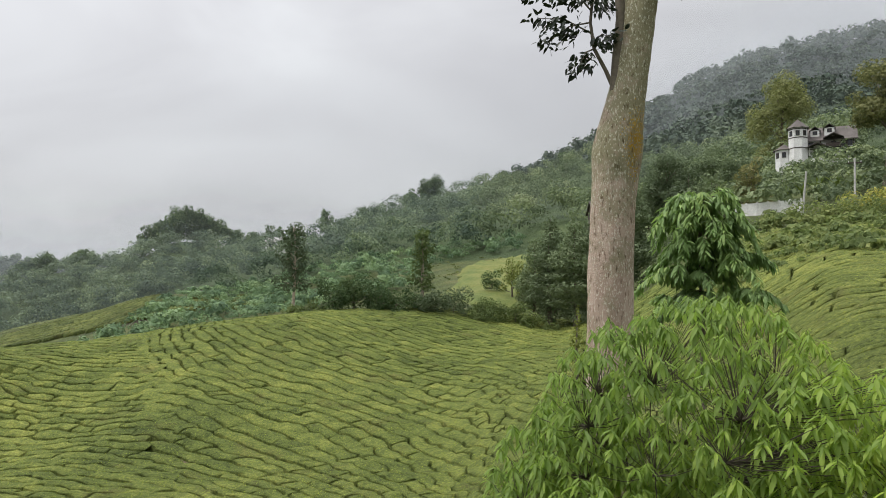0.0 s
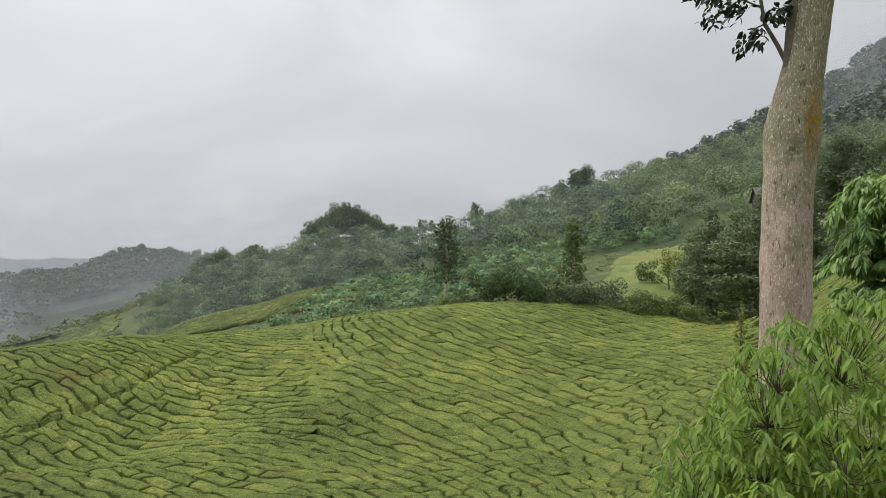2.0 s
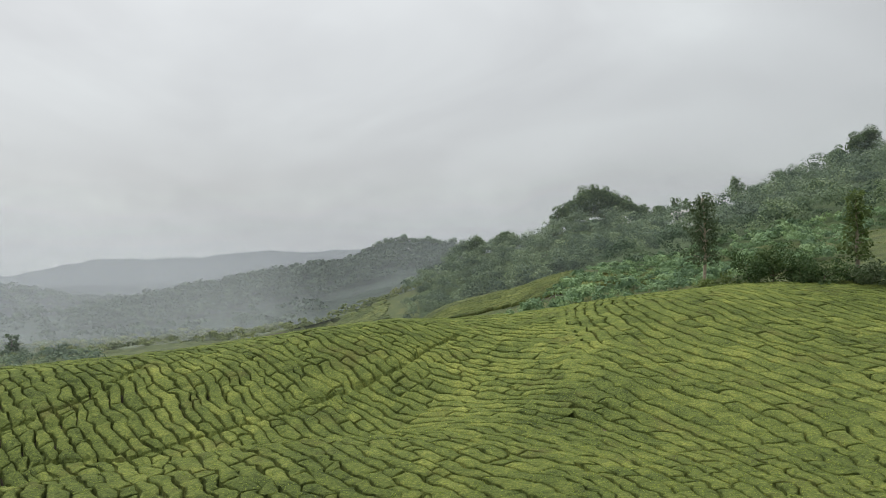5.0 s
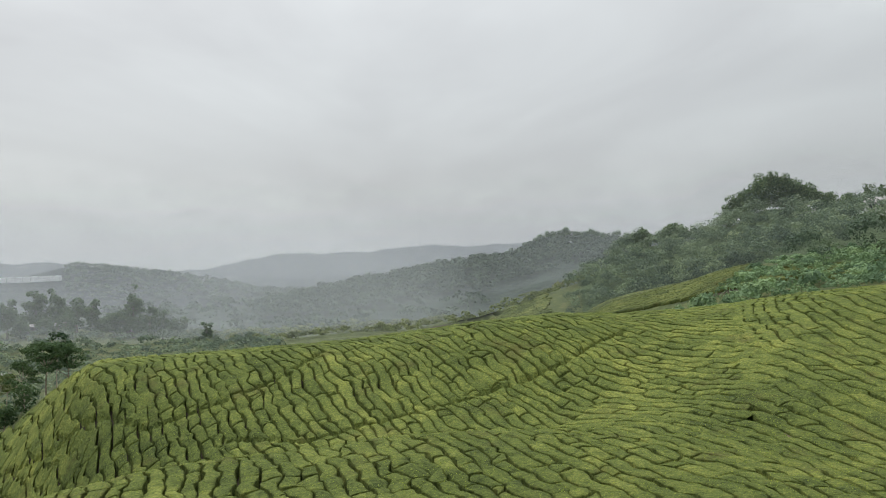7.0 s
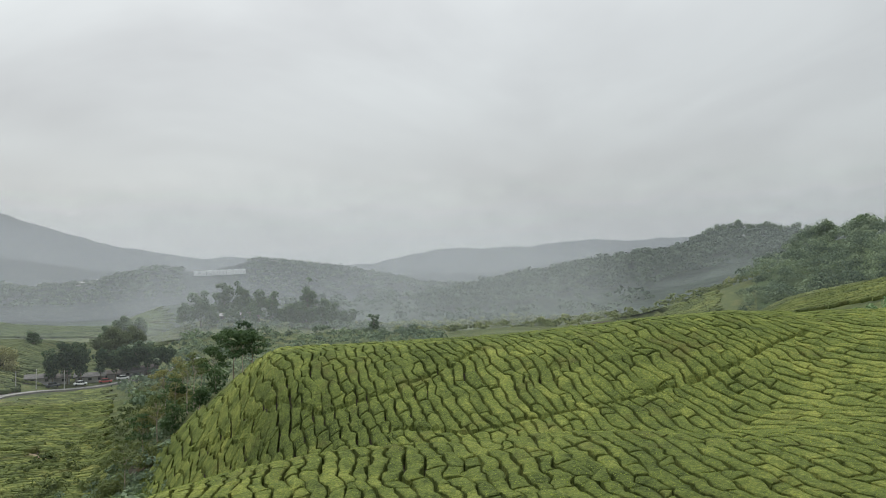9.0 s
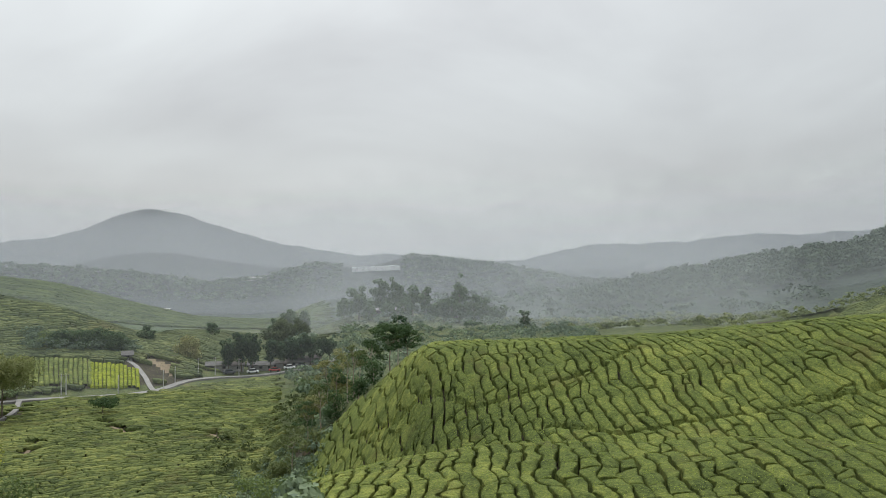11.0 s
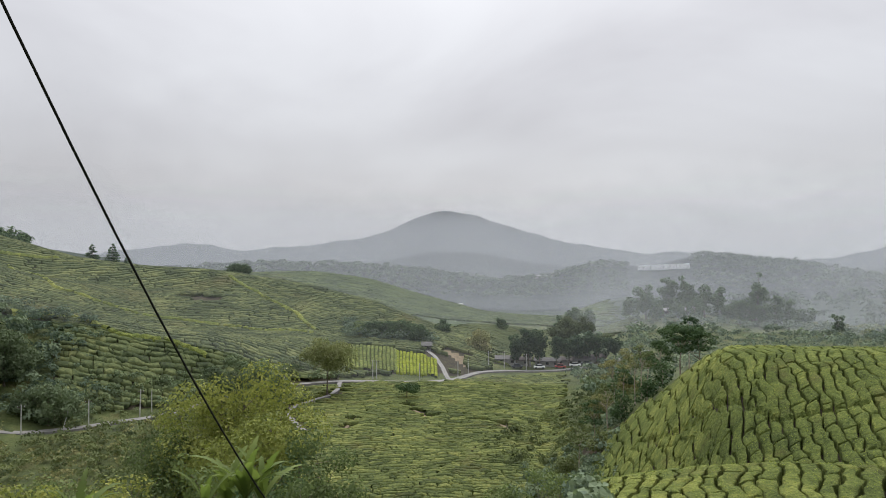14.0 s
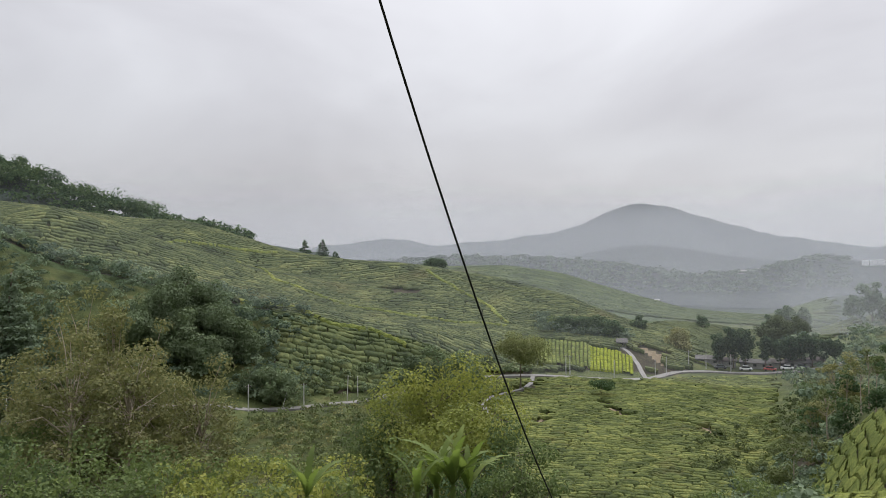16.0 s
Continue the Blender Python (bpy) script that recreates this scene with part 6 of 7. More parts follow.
def banana_plant(b, r, n, length, label):
    x, y = xy(b, r)
    z = ground_at(x, y)
    e = thing("banana_plant", float(x), float(y), z, label, "banana plant", "banana plants")
    stem = length * 0.38
    v, f = tubes([[((0, 0, -0.1), 0.13), ((0.03, 0, stem * 0.5), 0.11), ((0, 0.02, stem), 0.07)]], 9)
    part("stalk", mesh_of("stalk", v, f, M["leaf_banana"], tint=np.full(len(v), 0.4), smooth=True), e, "green banana stalk")
    for k in range(n):
        a = k * 2.4 + rng.uniform(-0.3, 0.3)
        steep = rng.uniform(0.95, 1.5)
        L = length * rng.uniform(0.75, 1.1)
        V, F = [], []
        m = 34
        for i in range(m):
            q = i / (m - 1)
            ang = steep - 1.25 * q * q * (1.5 - steep * 0.7)
            s = L * q
            px = s * math.cos(steep - 0.5 * (steep - ang))
            pz = s * math.sin(steep - 0.5 * (steep - ang))
            w = 0.09 * L * math.sin(math.pi * min(1, 0.06 + q * 0.97)) ** 0.6
            tear = rng.uniform(0.82, 1.0) if i % 3 else rng.uniform(0.35, 0.95)
            for side, lift in ((-1, 0.35), (0, 0), (1, 0.35)):
                ww = w * (tear if side else 1)
                V.append((px * math.cos(a) - side * ww * math.sin(a), px * math.sin(a) + side * ww * math.cos(a), stem * 0.97 + pz + abs(side) * ww * lift))
            if i:
                c = 3 * i
                F += [(c - 3, c - 2, c + 1, c), (c - 2, c - 1, c + 2, c + 1)]
        part("leaf", mesh_of("leaf", np.array(V), np.array(F), M["leaf_banana"], tint=np.full(len(V), rng.uniform(0.2, 0.9)), smooth=True), e)
    return e


lookout_tree()
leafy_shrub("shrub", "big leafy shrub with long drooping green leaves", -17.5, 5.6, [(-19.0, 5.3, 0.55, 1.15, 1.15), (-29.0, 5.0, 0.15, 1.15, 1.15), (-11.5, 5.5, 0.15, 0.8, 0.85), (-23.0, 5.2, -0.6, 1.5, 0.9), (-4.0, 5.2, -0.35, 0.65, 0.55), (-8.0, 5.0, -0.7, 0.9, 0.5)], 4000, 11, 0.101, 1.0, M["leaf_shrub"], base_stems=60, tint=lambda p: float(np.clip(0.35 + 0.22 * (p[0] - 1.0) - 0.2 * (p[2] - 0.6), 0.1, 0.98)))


def frond_tree(b, r, tiers, label):
    """A slim tree with tiers of arching fronds, whose leaflets hang down like a fringe."""
    x, y = (float(q) for q in xy(b, r))
    z = ground_at(x, y)
    e = thing("drooping_tree", x, y, z, label, "tree")
    o = np.array([x, y, z])
    top = max(q[2] for q in tiers)
    v, f = tubes([[((0, 0, -0.2), 0.10), ((0.05, 0, (top - z) * 0.5), 0.08), ((0, 0, top - z), 0.05)]], 9)
    part("trunk", mesh_of("trunk", v, f, M["wood_dark"], smooth=True), e)
    for db, dr, tz, n, reach, sag in tiers:
        cx, cy = (float(q) for q in xy(db, dr))
        c = np.array([cx, cy, tz])
        for i in range(n):
            a = i * 2.4 + rng.uniform(-0.3, 0.3)
            out = np.array([math.cos(a), math.sin(a), 0])
            L, s, lift = reach * rng.uniform(0.75, 1.15), sag * rng.uniform(0.8, 1.2), rng.uniform(0.45, 0.85)
            q = np.linspace(0, 1, 34)[:, None]
            pts = c + out * L * q ** 0.85 + np.array([0, 0, 1.0]) * (lift * q * 2.2 - s * q ** 2.2) - o
            v, f = tubes([[(p, 0.014 * (1 - 0.7 * k / 34)) for k, p in enumerate(pts)]], 4)
            g = part("frond", mesh_of("frond", v, f, M["stem"], smooth=True), e, "arching leafstalk")
            side = np.array([-out[1], out[0], 0])
            P, A, N = [], [], []
            for k in range(3, 34):
                for sg in (-1, 1):
                    for _ in range(2):
                        P.append(pts[k] + rng.normal(size=3) * 0.03)
                        A.append(side * sg * rng.uniform(0.15, 0.6) + out * 0.25 + np.array([0, 0, -1.0]) + rng.normal(size=3) * 0.15)
                        N.append(side * sg * 0.6 + out * 0.5 + np.array([0, 0, 0.6]) + rng.normal(size=3) * 0.3)
            P, A, N = np.array(P), np.array(A), np.array(N)
            v, f = strewn(LEAF_V * (1, 0.95, 0.6), [LEAF_F3, LEAF_F4], P, frames_from(N, A), rng.uniform(0.22, 0.38, len(P)))
            tagged(part("fringe", mesh_of("fringe", v, f, M["leaf_droop"], tint=np.full(len(v), rng.uniform(0.2, 0.85)), smooth=True), g, "fringe of hanging green leaflets"), kind="stuff")
    return e


frond_tree(-19.3, 22.3, [(-19.3, 22, 4.35, 14, 0.95, 1.7), (-18.2, 22, 3.8, 11, 1.0, 1.5), (-20.4, 22, 3.7, 12, 1.0, 1.5), (-19.4, 22, 3.0, 13, 1.1, 1.5), (-20.9, 22, 2.5, 12, 1.35, 1.3), (-18.2, 22, 2.2, 12, 1.2, 1.4), (-20.8, 22, 1.6, 12, 1.5, 1.3), (-18.4, 22, 1.2, 11, 1.3, 1.4)], "small tree with arching fronds of long hanging leaves")
for b, r, n, L in ((105.4, 25.0, 12, 2.3), (106.6, 25.5, 9, 1.9), (108.2, 24.0, 4, 1.7), (116.5, 23.0, 7, 1.6), (104.2, 25.5, 8, 2.1)):
    banana_plant(b, r, n, L, "banana plant with torn green leaves")
for b, r, n, L in ((-27.2, 107, 9, 2.8), (-28.3, 108, 9, 2.6), (-26.2, 106, 8, 2.4), (-29.3, 110, 8, 2.6), (-25.2, 108, 8, 2.4)):
    banana_plant(b, r, n, L, "banana plant in the grove under the house")
# one withered yellow leaf hanging in the shrub
WITHERED = mesh_of("withered_leaf", LEAF_V * (1, 1.5, 1), [LEAF_F3, LEAF_F4], M["leaf_old"], smooth=True)
SHRUB = bpy.data.objects["shrub"]
for db, dr, dz in ((-15.4, 4.55, 0.25), (-15.6, 4.56, 0.22)):
    lx, ly = (float(q) for q in xy(db, dr))
    leaf_ob = new("withered_leaf", WITHERED)
    leaf_ob.parent = SHRUB
    tagged(leaf_ob, "withered yellow leaf")
    leaf_ob.matrix_basis = SHRUB.matrix_basis.inverted() @ pose(lx, ly, dz, 0, 80, -70) @ Matrix.Scale(0.17, 4)


# ---------------------------------------------------------------- roads and footpaths
def ribbon(name, label, line, width, mat, lift=0.10, category="road"):
    b = np.array([p[0] for p in line], float)
    r = np.array([p[1] for p in line], float)
    u = np.linspace(0, len(line) - 1, len(line) * 14)
    b, r = np.interp(u, np.arange(len(line)), b), np.interp(u, np.arange(len(line)), r)
    for _ in range(12):
        b[1:-1], r[1:-1] = (b[:-2] + 2 * b[1:-1] + b[2:]) / 4, (r[:-2] + 2 * r[1:-1] + r[2:]) / 4
    x, y = xy(b, r)
    d = unit(np.stack([np.gradient(x), np.gradient(y)], 1))
    z0 = ground(x, y)
    for _ in range(20):
        z0[1:-1] = (z0[:-2] + 2 * z0[1:-1] + z0[2:]) / 4
    rows = []
    for k in (-1.0, -0.92, 0.0, 0.92, 1.0):
        w = width / 2 * k * (1 + 0.10 * fbm(x, y, 6, 2, 91))
        rows.append(np.stack([x - d[:, 1] * w, y + d[:, 0] * w, z0 + (lift + 0.25 if abs(k) < 0.95 else -0.6) + 0.04 * (1 - abs(k))], 1))
    V = np.concatenate(rows)
    n = len(x)
    F = np.array([(k * n + i, k * n + i + 1, (k + 1) * n + i + 1, (k + 1) * n + i) for k in range(4) for i in range(n - 1)])
    return tagged(new(name, mesh_of(name, V, F, mat, smooth=False)), label, category, kind="structure")


ribbon("road", "narrow grey asphalt road winding through the valley", ROAD_MAIN, 3.3, M["road"])
ribbon("road_side", "pale concrete lane climbing to the hut", ROAD_HUT, 1.6, M["road"])
ribbon("road_loop", "pale concrete lane looping down through the tea", ROAD_LOOP, 1.4, M["road"], 0.35)
for ln in TRACKS:
    ribbon("footpath", "bare pale footpath in the tea", ln, 0.8, M["earth"], -0.1, "footpath")

# ---------------------------------------------------------------- buildings
M["white_wall"] = mottled("white_wall", [(0.3, (0.62, 0.62, 0.60)), (0.7, (0.80, 0.80, 0.78))], 0.8, 8, 0.8, 0.2, 0.02)
M["roof_brown"] = mottled("roof_brown", [(0.3, (0.075, 0.066, 0.06)), (0.7, (0.135, 0.12, 0.11))], 0.7, 6, 0.85, 0.4, 0.04)
M["roof_grey"] = mottled("roof_grey", [(0.3, (0.22, 0.21, 0.20)), (0.7, (0.36, 0.35, 0.33))], 0.7, 6, 0.7, 0.3, 0.03)
M["roof_dark"] = mottled("roof_dark", [(0.3, (0.07, 0.068, 0.068)), (0.7, (0.13, 0.125, 0.12))], 0.7, 6, 0.75, 0.3, 0.03)
M["timber"] = mottled("timber", [(0.3, (0.045, 0.035, 0.030)), (0.7, (0.09, 0.07, 0.06))], 2, 14, 0.7, 0.3, 0.02)
M["pole_wood"] = mottled("pole_wood", [(0.3, (0.38, 0.37, 0.35)), (0.7, (0.55, 0.54, 0.52))], 2, 14, 0.85, 0.3, 0.02)
M["plastic"] = mottled("plastic", [(0.3, (0.75, 0.77, 0.78)), (0.7, (0.88, 0.89, 0.90))], 0.1, 1.0, 0.4, 0.2, 0.05)
M["metal_red"] = plain("metal_red", (0.35, 0.06, 0.05), 0.35)
M["metal_white"] = plain("metal_white", (0.75, 0.75, 0.75), 0.35)
M["metal_dark"] = plain("metal_dark", (0.06, 0.065, 0.075), 0.35)
M["rubber"] = plain("rubber", (0.02, 0.02, 0.02), 0.9)


def glass_material():
    m, nt, b = shader("window_glass", 0.08, 0, 0.6)
    b.inputs["Base Color"].default_value = (0.025, 0.03, 0.035, 1)
    return m


M["glass"] = glass_material()


def window(parent, x, y, z, w, h, turn=0.0):
    """A window on a wall that faces -y before turning; the frame stands proud, the pane lies in it."""
    t = 0.09
    fr = part("window", boxes((-w / 2, -0.05, 0, w / 2, 0.02, t), (-w / 2, -0.05, h - t, w / 2, 0.02, h), (-w / 2, -0.05, t, -w / 2 + t, 0.02, h - t), (w / 2 - t, -0.05, t, w / 2, 0.02, h - t), (-t / 2, -0.04, t, t / 2, 0.01, h - t)), parent, mat=M["timber"])
    fr.matrix_basis = pose(x, y, z, 0, 0, turn)
    part("pane", boxes((-w / 2 + t, -0.015, t, w / 2 - t, 0.005, h - t)), fr, mat=M["glass"])


def gable_roof(length, depth, rise, over, thick=0.2):
    """Ridge along x, from y = -over to depth + over, eaves at z = 0."""
    m, k = depth / 2, rise / (depth / 2)
    y0, y1, z0 = -over, depth + over, -over * k
    bm = prism([(y0, z0), (m, rise), (y1, z0), (y1, z0 + thick), (m, rise + thick), (y0, z0 + thick)], -length / 2, length / 2)
    bmesh.ops.transform(bm, matrix=Matrix(((0, 1, 0, 0), (1, 0, 0, 0), (0, 0, 1, 0), (0, 0, 0, 1))), verts=bm.verts)
    bmesh.ops.recalc_face_normals(bm, faces=bm.faces)
    return bm


def at(ob, x, y, z, turn=0.0):
    ob.matrix_basis = pose(x, y, z, 0, 0, turn)
    return ob


def villa():
    x, y = xy(-27.0, 150)
    z = ground_at(x, y)
    z = 1.6 + 150 * math.tan(radians(10.15))
    e = thing("villa", float(x), float(y), z, "white half-timbered villa with a pointed tower", "house", turn=-27.0)
    e.matrix_basis = e.matrix_basis @ Matrix.Diagonal((0.88, 1.0, 0.80, 1.0))
    wall = part("wall", boxes((-4, 0, -5.0, 7.4, 7, 4.9)), e, "white plaster wall", M["white_wall"])
    for x0 in (-3.9, -1.2, 1.2, 3.7, 6.0, 7.25):
        part("beam", boxes((x0 - 0.1, -0.06, 0, x0 + 0.1, 0.0, 4.9)), wall, mat=M["timber"])
    for z0 in (2.5, 4.6):
        part("beam", boxes((-4, -0.08, z0, 7.4, -0.002, z0 + 0.2)), wall, mat=M["timber"])
    roof = at(part("roof", gable_roof(12.6, 7, 3.3, 0.7), e, "brown shingle roof", M["roof_brown"]), 1.7, 0, 4.9)
    for sx in (-6.36, 6.3):
        part("bargeboard", prism([(-0.9, -0.95), (3.5, 3.2), (7.9, -0.95), (7.9, -0.55), (3.5, 3.62), (-0.9, -0.55)], sx, sx + 0.06), roof, "dark bargeboard", M["timber"]).matrix_basis = Matrix(((0, 1, 0, 0), (1, 0, 0, 0), (0, 0, 1, 0), (0, 0, 0, 1)))
    gb = part("gable", prism([(0, 0), (3.5, 3.2), (7, 0)], -5.7, 5.7), e, mat=M["white_wall"])
    gb.matrix_basis = pose(1.7, 0, 4.9) @ Matrix(((0, 1, 0, 0), (1, 0, 0, 0), (0, 0, 1, 0), (0, 0, 0, 1)))
    for dx, dz, w in ((0.2, 5.9, 1.7), (2.9, 6.3, 1.9)):
        d = at(part("dormer", boxes((-w / 2, 0, -0.6, w / 2, 2.6, 1.2)), e, mat=M["white_wall"]), dx, 0.55, dz)
        r = at(part("dormer_roof", gable_roof(3.0, w, 0.8, 0.25, 0.12), d, mat=M["roof_brown"]), -w / 2 + w, 1.3, 1.2, 90)
        window(d, 0, -0.01, 0.1, 0.9, 0.9)
    tw = at(part("tower", cone_of(1.95, 1.95, -5.0, 7.4, 8, 22.5), e, "white tower", M["white_wall"]), -3.0, -0.6, 0)
    part("tower_roof", cone_of(2.35, 0.05, 7.38, 9.7, 8, 22.5), tw, "pointed brown roof", M["roof_brown"])
    for z0 in (2.6, 5.0, 7.0):
        part("beam", cone_of(2.0, 2.0, z0, z0 + 0.2, 8, 22.5), tw, mat=M["timber"])
    for a in (-45, 0, 45):
        window(tw, 1.82 * math.sin(radians(a)), -1.82 * math.cos(radians(a)), 5.5, 0.75, 1.2, a)
    bay = at(part("bay", cone_of(1.9, 1.9, -5.0, 2.7, 8, 22.5), e, "low white bay", M["white_wall"]), -5.7, 0.4, 0)
    part("bay_roof", cone_of(2.35, 0.05, 2.68, 4.3, 8, 22.5), bay, "pointed brown roof", M["roof_brown"])
    for a in (-45, 0, 45):
        window(bay, 1.77 * math.sin(radians(a)), -1.77 * math.cos(radians(a)), 0.8, 0.8, 1.3, a)
    porch = at(part("porch", boxes((-1.7, -1.6, -5.0, 1.7, 0, 0.3), (-1.6, -1.5, 0.3, -1.4, -1.3, 2.6), (1.4, -1.5, 0.3, 1.6, -1.3, 2.6)), e, mat=M["white_wall"]), 0.6, 0, 0)
    at(part("porch_roof", gable_roof(2.4, 3.8, 1.0, 0.3, 0.15), porch, mat=M["roof_brown"]), 1.9, -0.9, 2.6, 90)
    bal = at(part("balcony", boxes((-1.4, -1.1, 2.6, 1.4, 0, 2.8), (-1.4, -1.1, 2.8, 1.4, -1.0, 3.6)), e, "dark timber balcony", M["timber"]), 3.6, 0, 0)
    at(part("balcony_roof", gable_roof(2.2, 3.2, 0.9, 0.3, 0.15), bal, mat=M["roof_brown"]), 1.6, -0.7, 4.7, 90)
    for wx, wz in ((-0.6, 2.9), (3.6, 2.9), (5.4, 2.9), (6.6, 2.9), (2.4, 0.6), (5.4, 0.6), (6.6, 0.6)):
        window(wall, wx, -0.02, wz, 0.95, 1.3)
    door = at(part("door", boxes((-0.5, -0.05, 0, 0.5, 0.02, 2.1)), wall, "dark timber door", M["timber"]), 0.6, -0.01, 0.3)
    part("handle", boxes((0.33, -0.12, 1.0, 0.38, -0.05, 1.12)), door, mat=M["metal_white"])


def small_house(b, r, w, d, h, rise, turn, label, wall="white_wall", roof="roof_brown", name="house", lift=0.0, group=""):
    x, y = xy(b, r)
    e = thing(name, float(x), float(y), ground_at(x, y) + lift, label, "house", group, b + turn)
    body = part("wall", boxes((-w / 2, 0, -3.5 - lift, w / 2, d, h)), e, mat=M[wall])
    at(part("roof", gable_roof(w + 0.9, d, rise, 0.5, 0.15), e, mat=M[roof]), 0, 0, h)
    gb = part("gable", prism([(0, 0), (d / 2, rise), (d, 0)], -w / 2 + 0.02, w / 2 - 0.02), e, mat=M[wall])
    gb.matrix_basis = pose(0, 0, h) @ Matrix(((0, 1, 0, 0), (1, 0, 0, 0), (0, 0, 1, 0), (0, 0, 0, 1)))
    n = max(1, int(w / 3))
    for i in range(n):
        window(body, -w / 2 + (i + 0.5) * w / n, -0.02, h * 0.35, min(1.1, w / n * 0.5), h * 0.42)
    return e


villa()
small_house(-13.4, 166, 10.5, 8, 6.0, 2.4, 12, "dark-walled house with a brown roof among trees", "timber", "roof_brown", lift=2.0)
small_house(13.0, 338, 8, 6, 5.0, 2.0, -10, "white house with a grey roof in the woods", "white_wall", "roof_grey", lift=1.5)
small_house(17.0, 366, 5, 4, 2.6, 1.2, 10, "pale-roofed house hidden in the woods", "white_wall", "plastic", lift=1.2)
small_house(90.9, 259, 3.0, 3, 1.9, 0.9, 0, "small hut at the top of the concrete lane", "roof_grey", "roof_dark", "hut")
for b, r, w, roof in ((84.7, 268, 8, "roof_dark"), (83.6, 270, 7, "roof_brown"), (81.6, 272, 9, "roof_dark"), (80.2, 273, 8, "roof_brown"), (78.8, 272, 7, "roof_dark"), (77.8, 276, 6, "roof_brown")):
    small_house(b, r, w, 4, 2.1, 0.9, rng.uniform(-6, 6), "low roadside stall with a pitched roof", "roof_grey", roof, "stall", group="roadside stalls")
for b, r, w in ((73.0, 424, 7), (70.5, 428, 6), (71.7, 423, 8), (66.9, 422, 5)):
    small_house(b, r, w, 6, 2.8, 1.0, rng.uniform(-10, 10), "low pale building on the misty knoll", "timber", "roof_grey", "farm_building", lift=1.0, group="buildings on the misty knoll")
for b, r, w in ((62.0, 1750, 40), (60.5, 1750, 26), (59.2, 1760, 34), (55.5, 1750, 30), (82.0, 1280, 26), (88.4, 690, 9), (80.8, 1285, 18)):
    small_house(b, r, w, w * 0.4, w * 0.14, w * 0.05, 0, "far pale building in the misty valley", "roof_grey", "roof_grey", "far_building", group="far buildings")


def fence(b0, r0, b1, r1, n, h):
    ax, ay = xy(b0, r0)
    bx, by = xy(b1, r1)
    e = thing("fence", float(ax), float(ay), ground_at(ax, ay), "low white panelled fence above the tea", "fence", kind="")
    L = math.hypot(bx - ax, by - ay)
    turn = math.degrees(math.atan2(by - ay, bx - ax))
    e.matrix_basis = pose(float(ax), float(ay), ground_at(ax, ay) + 0.1, 0, 0, turn)
    dz = (ground_at(bx, by) - ground_at(ax, ay)) / n
    for i in range(n):
        at(part("panel", boxes((0.06, -0.04, -0.9, L / n - 0.06, 0.04, h), (0.06, -0.06, h - 0.12, L / n - 0.06, 0.06, h + 0.02)), e, mat=M["white_wall"]), i * L / n, 0, i * dz)
    for i in range(n + 1):
        at(part("post", boxes((-0.08, -0.08, -0.9, 0.08, 0.08, h + 0.15), bevel=0.02), e, mat=M["white_wall"]), i * L / n, 0, i * dz)


fence(-21.8, 98.5, -26.1, 97, 6, 1.5)


def utility_pole(b, r, h, lean=0.0, arms=True, group="utility poles", label="pale utility pole with a short crossarm"):
    x, y = xy(b, r)
    z = ground_at(x, y)
    e = thing("utility_pole", float(x), float(y), z, label, "utility pole", group)
    e.matrix_basis = pose(float(x), float(y), z, 0, lean, b)
    part("shaft", cone_of(0.15, 0.10, -0.6, h, 10), e, mat=M["pole_wood"])
    if arms:
        arm = part("crossarm", boxes((-0.7, -0.05, h - 0.55, 0.7, 0.05, h - 0.43)), e, mat=M["timber"])
        for k in (-0.6, 0.6):
            at(part("insulator", cone_of(0.05, 0.03, 0, 0.16, 8), arm, mat=M["metal_white"]), k, 0, h - 0.43)


for b, r, h, lean in ((119.4, 178.5, 6.2, 0), (115.3, 183, 6.6, 0), (112.0, 197, 6.6, 2), (111.2, 200, 5.4, 0), (124.6, 183, 5.6, 0), (116.9, 183, 4.2, 14), (103.2, 214, 7, 0), (104.7, 213, 5, 0), (101.8, 218, 6, 0), (103.0, 206, 6.6, 1), (87.7, 246, 5.5, 0), (88.5, 242, 5.0, 0), (91.5, 232, 5.5, 0), (95.1, 233, 6.0, 0), (94.8, 233, 6.0, 0), (86.1, 258, 6.0, 0), (84.9, 262, 6.0, 0), (83.2, 263, 6, 0), (135.2, 166, 7, 0)):
    utility_pole(b, r, h, lean, arms=h > 5.9)
utility_pole(-26.1, 90.3, 5.6, 6, False, label="leaning pale lamp post by the fence")
utility_pole(-29.4, 92.6, 6.0, 1, True)
utility_pole(-16.4, 205, 9.0, 0, False, label="thin pale mast among the trees")


def parked_car(b, r, paint, turn):
    x, y = xy(b, r)
    e = thing("car", float(x), float(y), ground_at(x, y) + 0.30, "small parked car beside the road stalls", "car", "parked cars", b + turn)
    part("body", boxes((-2.0, -0.8, 0.3, 2.0, 0.8, 0.95), bevel=0.12), e, mat=M[paint])
    cab = part("cabin", prism([(-1.4, 0.93), (-0.9, 1.5), (0.8, 1.5), (1.35, 0.93)], -0.7, 0.7), e, mat=M["glass"])
    part("roof", boxes((-0.9, -0.68, 1.49, 0.8, 0.68, 1.55)), cab, mat=M[paint])
    for wx in (-1.25, 1.25):
        for wy in (-0.78, 0.78):
            w = part("wheel", cone_of(0.33, 0.33, -0.1, 0.1, 14), e, mat=M["rubber"])
            w.matrix_basis = pose(wx, wy, 0.33, 90, 0, 0)


for b, r, c, t in ((82.2, 266.5, "metal_white", 4), (80.6, 267.5, "metal_red", -5), (79.5, 268.5, "metal_white", 8), (78.6, 269.5, "metal_dark", 3), (83.9, 264, "metal_dark", 6)):
    parked_car(b, r, c, t)


GREENHOUSE_BASE = ground_at(*(float(q) for q in xy(73.0, 1200))) + 3.0


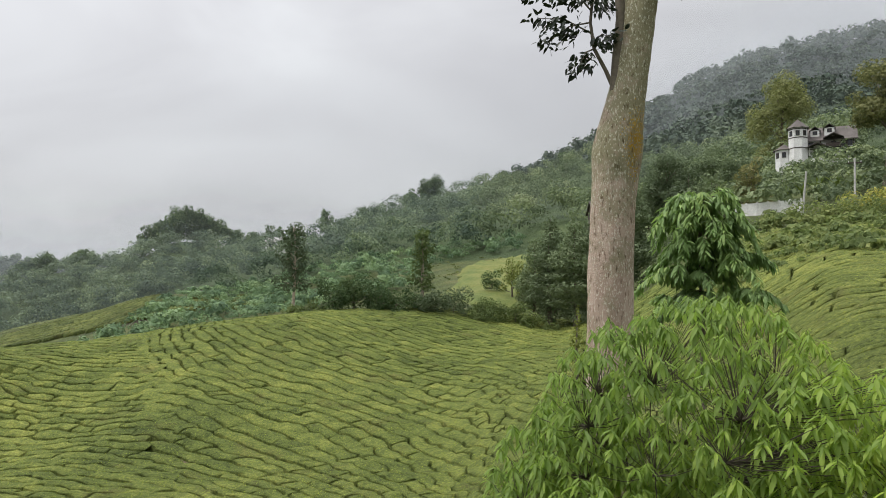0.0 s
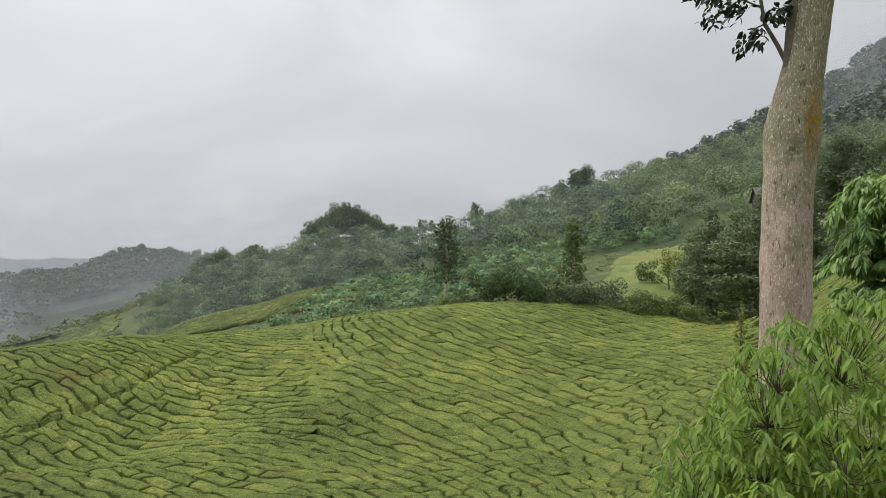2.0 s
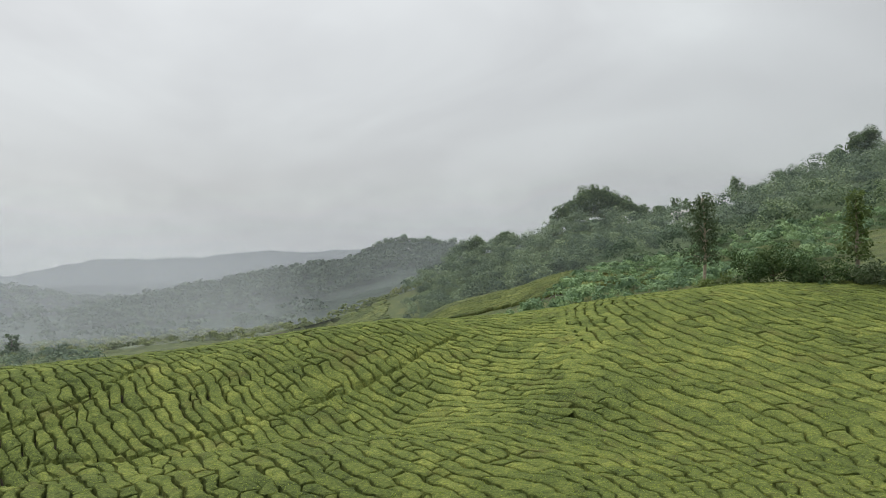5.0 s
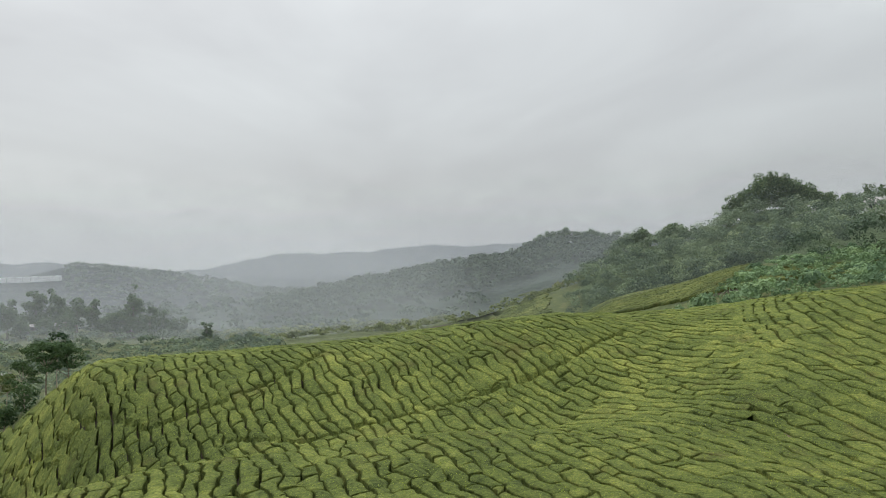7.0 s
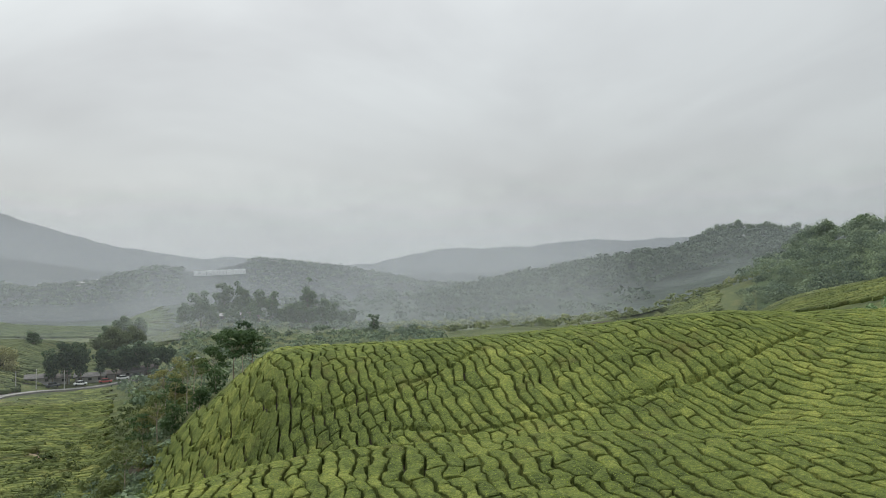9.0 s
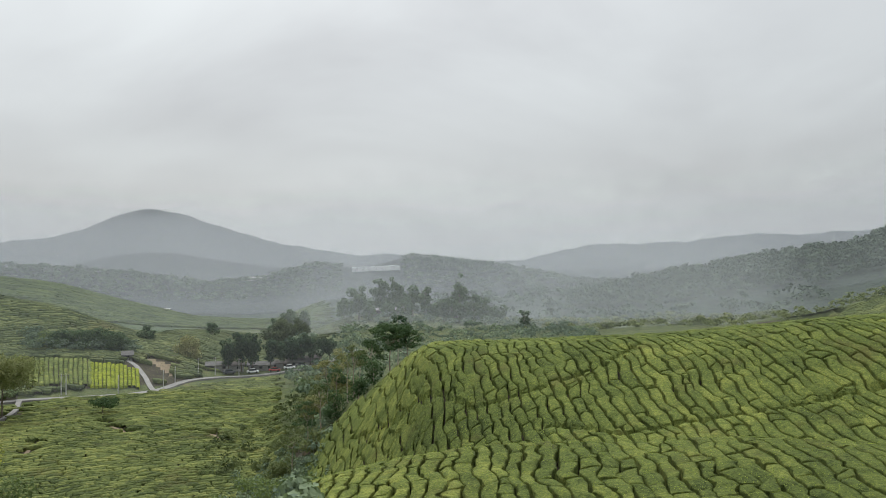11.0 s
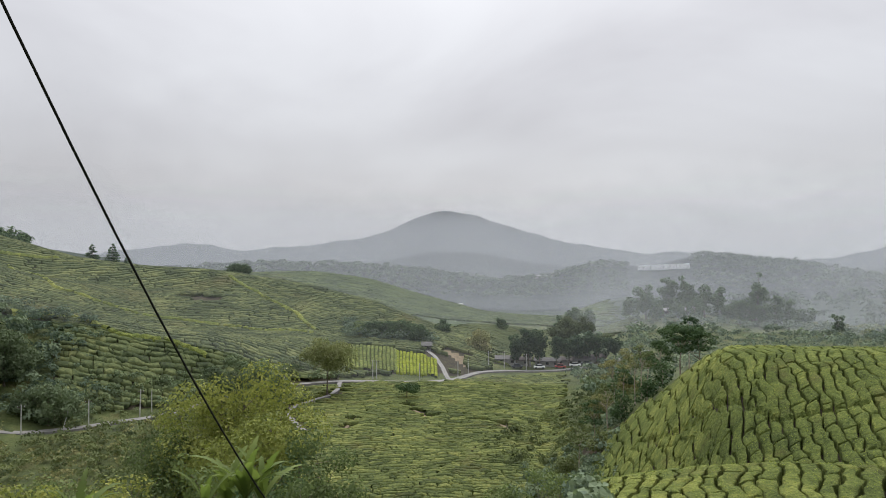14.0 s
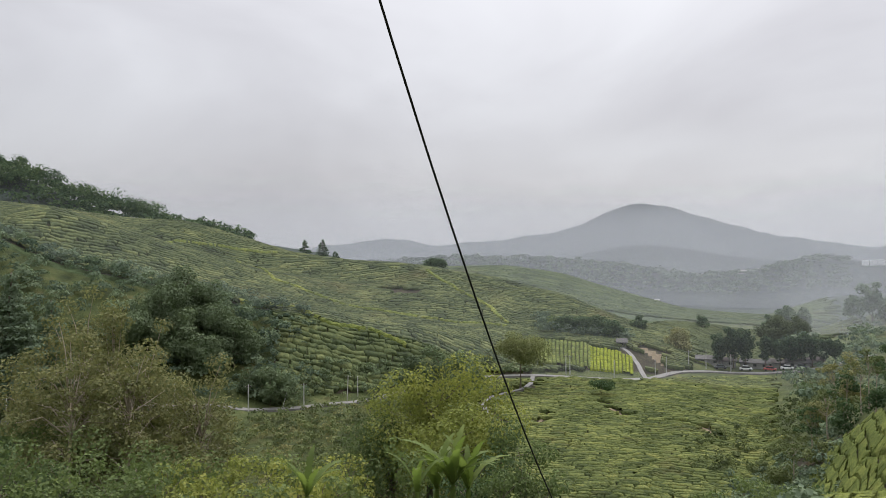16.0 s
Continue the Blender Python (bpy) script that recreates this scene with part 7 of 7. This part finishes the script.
def greenhouse(b, r, w, d):
    x, y = xy(b, r)
    e = thing("greenhouse", float(x), float(y), GREENHOUSE_BASE + (74.5 - b) * 1.1, "long white plastic greenhouse on the far hill", "greenhouse", "greenhouses", b)
    n = 10
    pts = [(w / 2 * math.cos(math.pi * k / n), 0.9 + 0.9 * math.sin(math.pi * k / n)) for k in range(n + 1)]
    part("cover", prism([(w / 2, -6)] + pts + [(-w / 2, -6)], 0, d), e, mat=M["plastic"])


for k in range(8):
    greenhouse(71.2 + k * 0.47, 1150 + 9 * k, 9.5, 70 - 5 * k)

# young tea in a bright plot beside the lane
def bright_keep(x, y):
    b, r = polar(x, y)
    return (b > 90.0) & (b < 93.2) & (r > 238.5) & (r < 252 + (b - 90))


tea_plot("bright yellow-green young tea in short rows", *tea_rows(lambda s, n: xy(n / 247.0 * 57.2958, 247 + s), bright_keep, 385, 404, -10, 9, 1.15, 0.08, (1.2, 2.0), U4, V4, 0.8, 8, 0.25, (), 0.05, 0.5, 0.8), M["tea_bright"])

def striped_keep(x, y):
    b, r = polar(x, y)
    return (b > 93.1) & (b < 97.2) & (r > 240) & (r < 253 + (b - 90) * 1.5)


tea_plot("striped plot of young tea beside the bright one", *tea_rows(lambda s, n: xy(n / 250.0 * 57.2958, 252 + s), striped_keep, 400, 430, -14, 14, 1.3, 0.08, (1.2, 2.0), U4, V4, 0.8, 9, 0.25, (), 0.05, 0.4, 0.6), M["tea"])

# ---------------------------------------------------------------- the wire past the lookout
def guy_wire():
    foot = np.array([-2.606, -1.361, 1.6])
    d = np.array([0.955, -0.1223, 1.0])
    k = -1.6
    while ground_at(*(foot + d * k)[:2]) < (foot + d * k)[2]:
        k -= 0.05
    run = np.linspace(k, 5.4, 40)
    line = foot + d * run[:, None]
    line[:, 2] -= 0.086 * (run + 0.85) * (0.95 - run)
    line = line[line[:, 2] > ground(line[:, 0], line[:, 1]) - 0.1]
    x, y, top = (float(q) for q in line[-1])
    z = ground_at(x, y)
    e = thing("wire_pole", x, y, z, "tall wooden utility pole behind the lookout", "utility pole")
    part("shaft", cone_of(0.15, 0.11, -0.5, top - z + 0.6, 14), e, mat=M["pole_wood"])
    v, f = tubes([[(p - (x, y, z), 0.0034) for p in line]], 8)
    part("wire", mesh_of("wire", v, f, M["rubber"], smooth=True), e, "taut dark wire running down to the ground")


guy_wire()
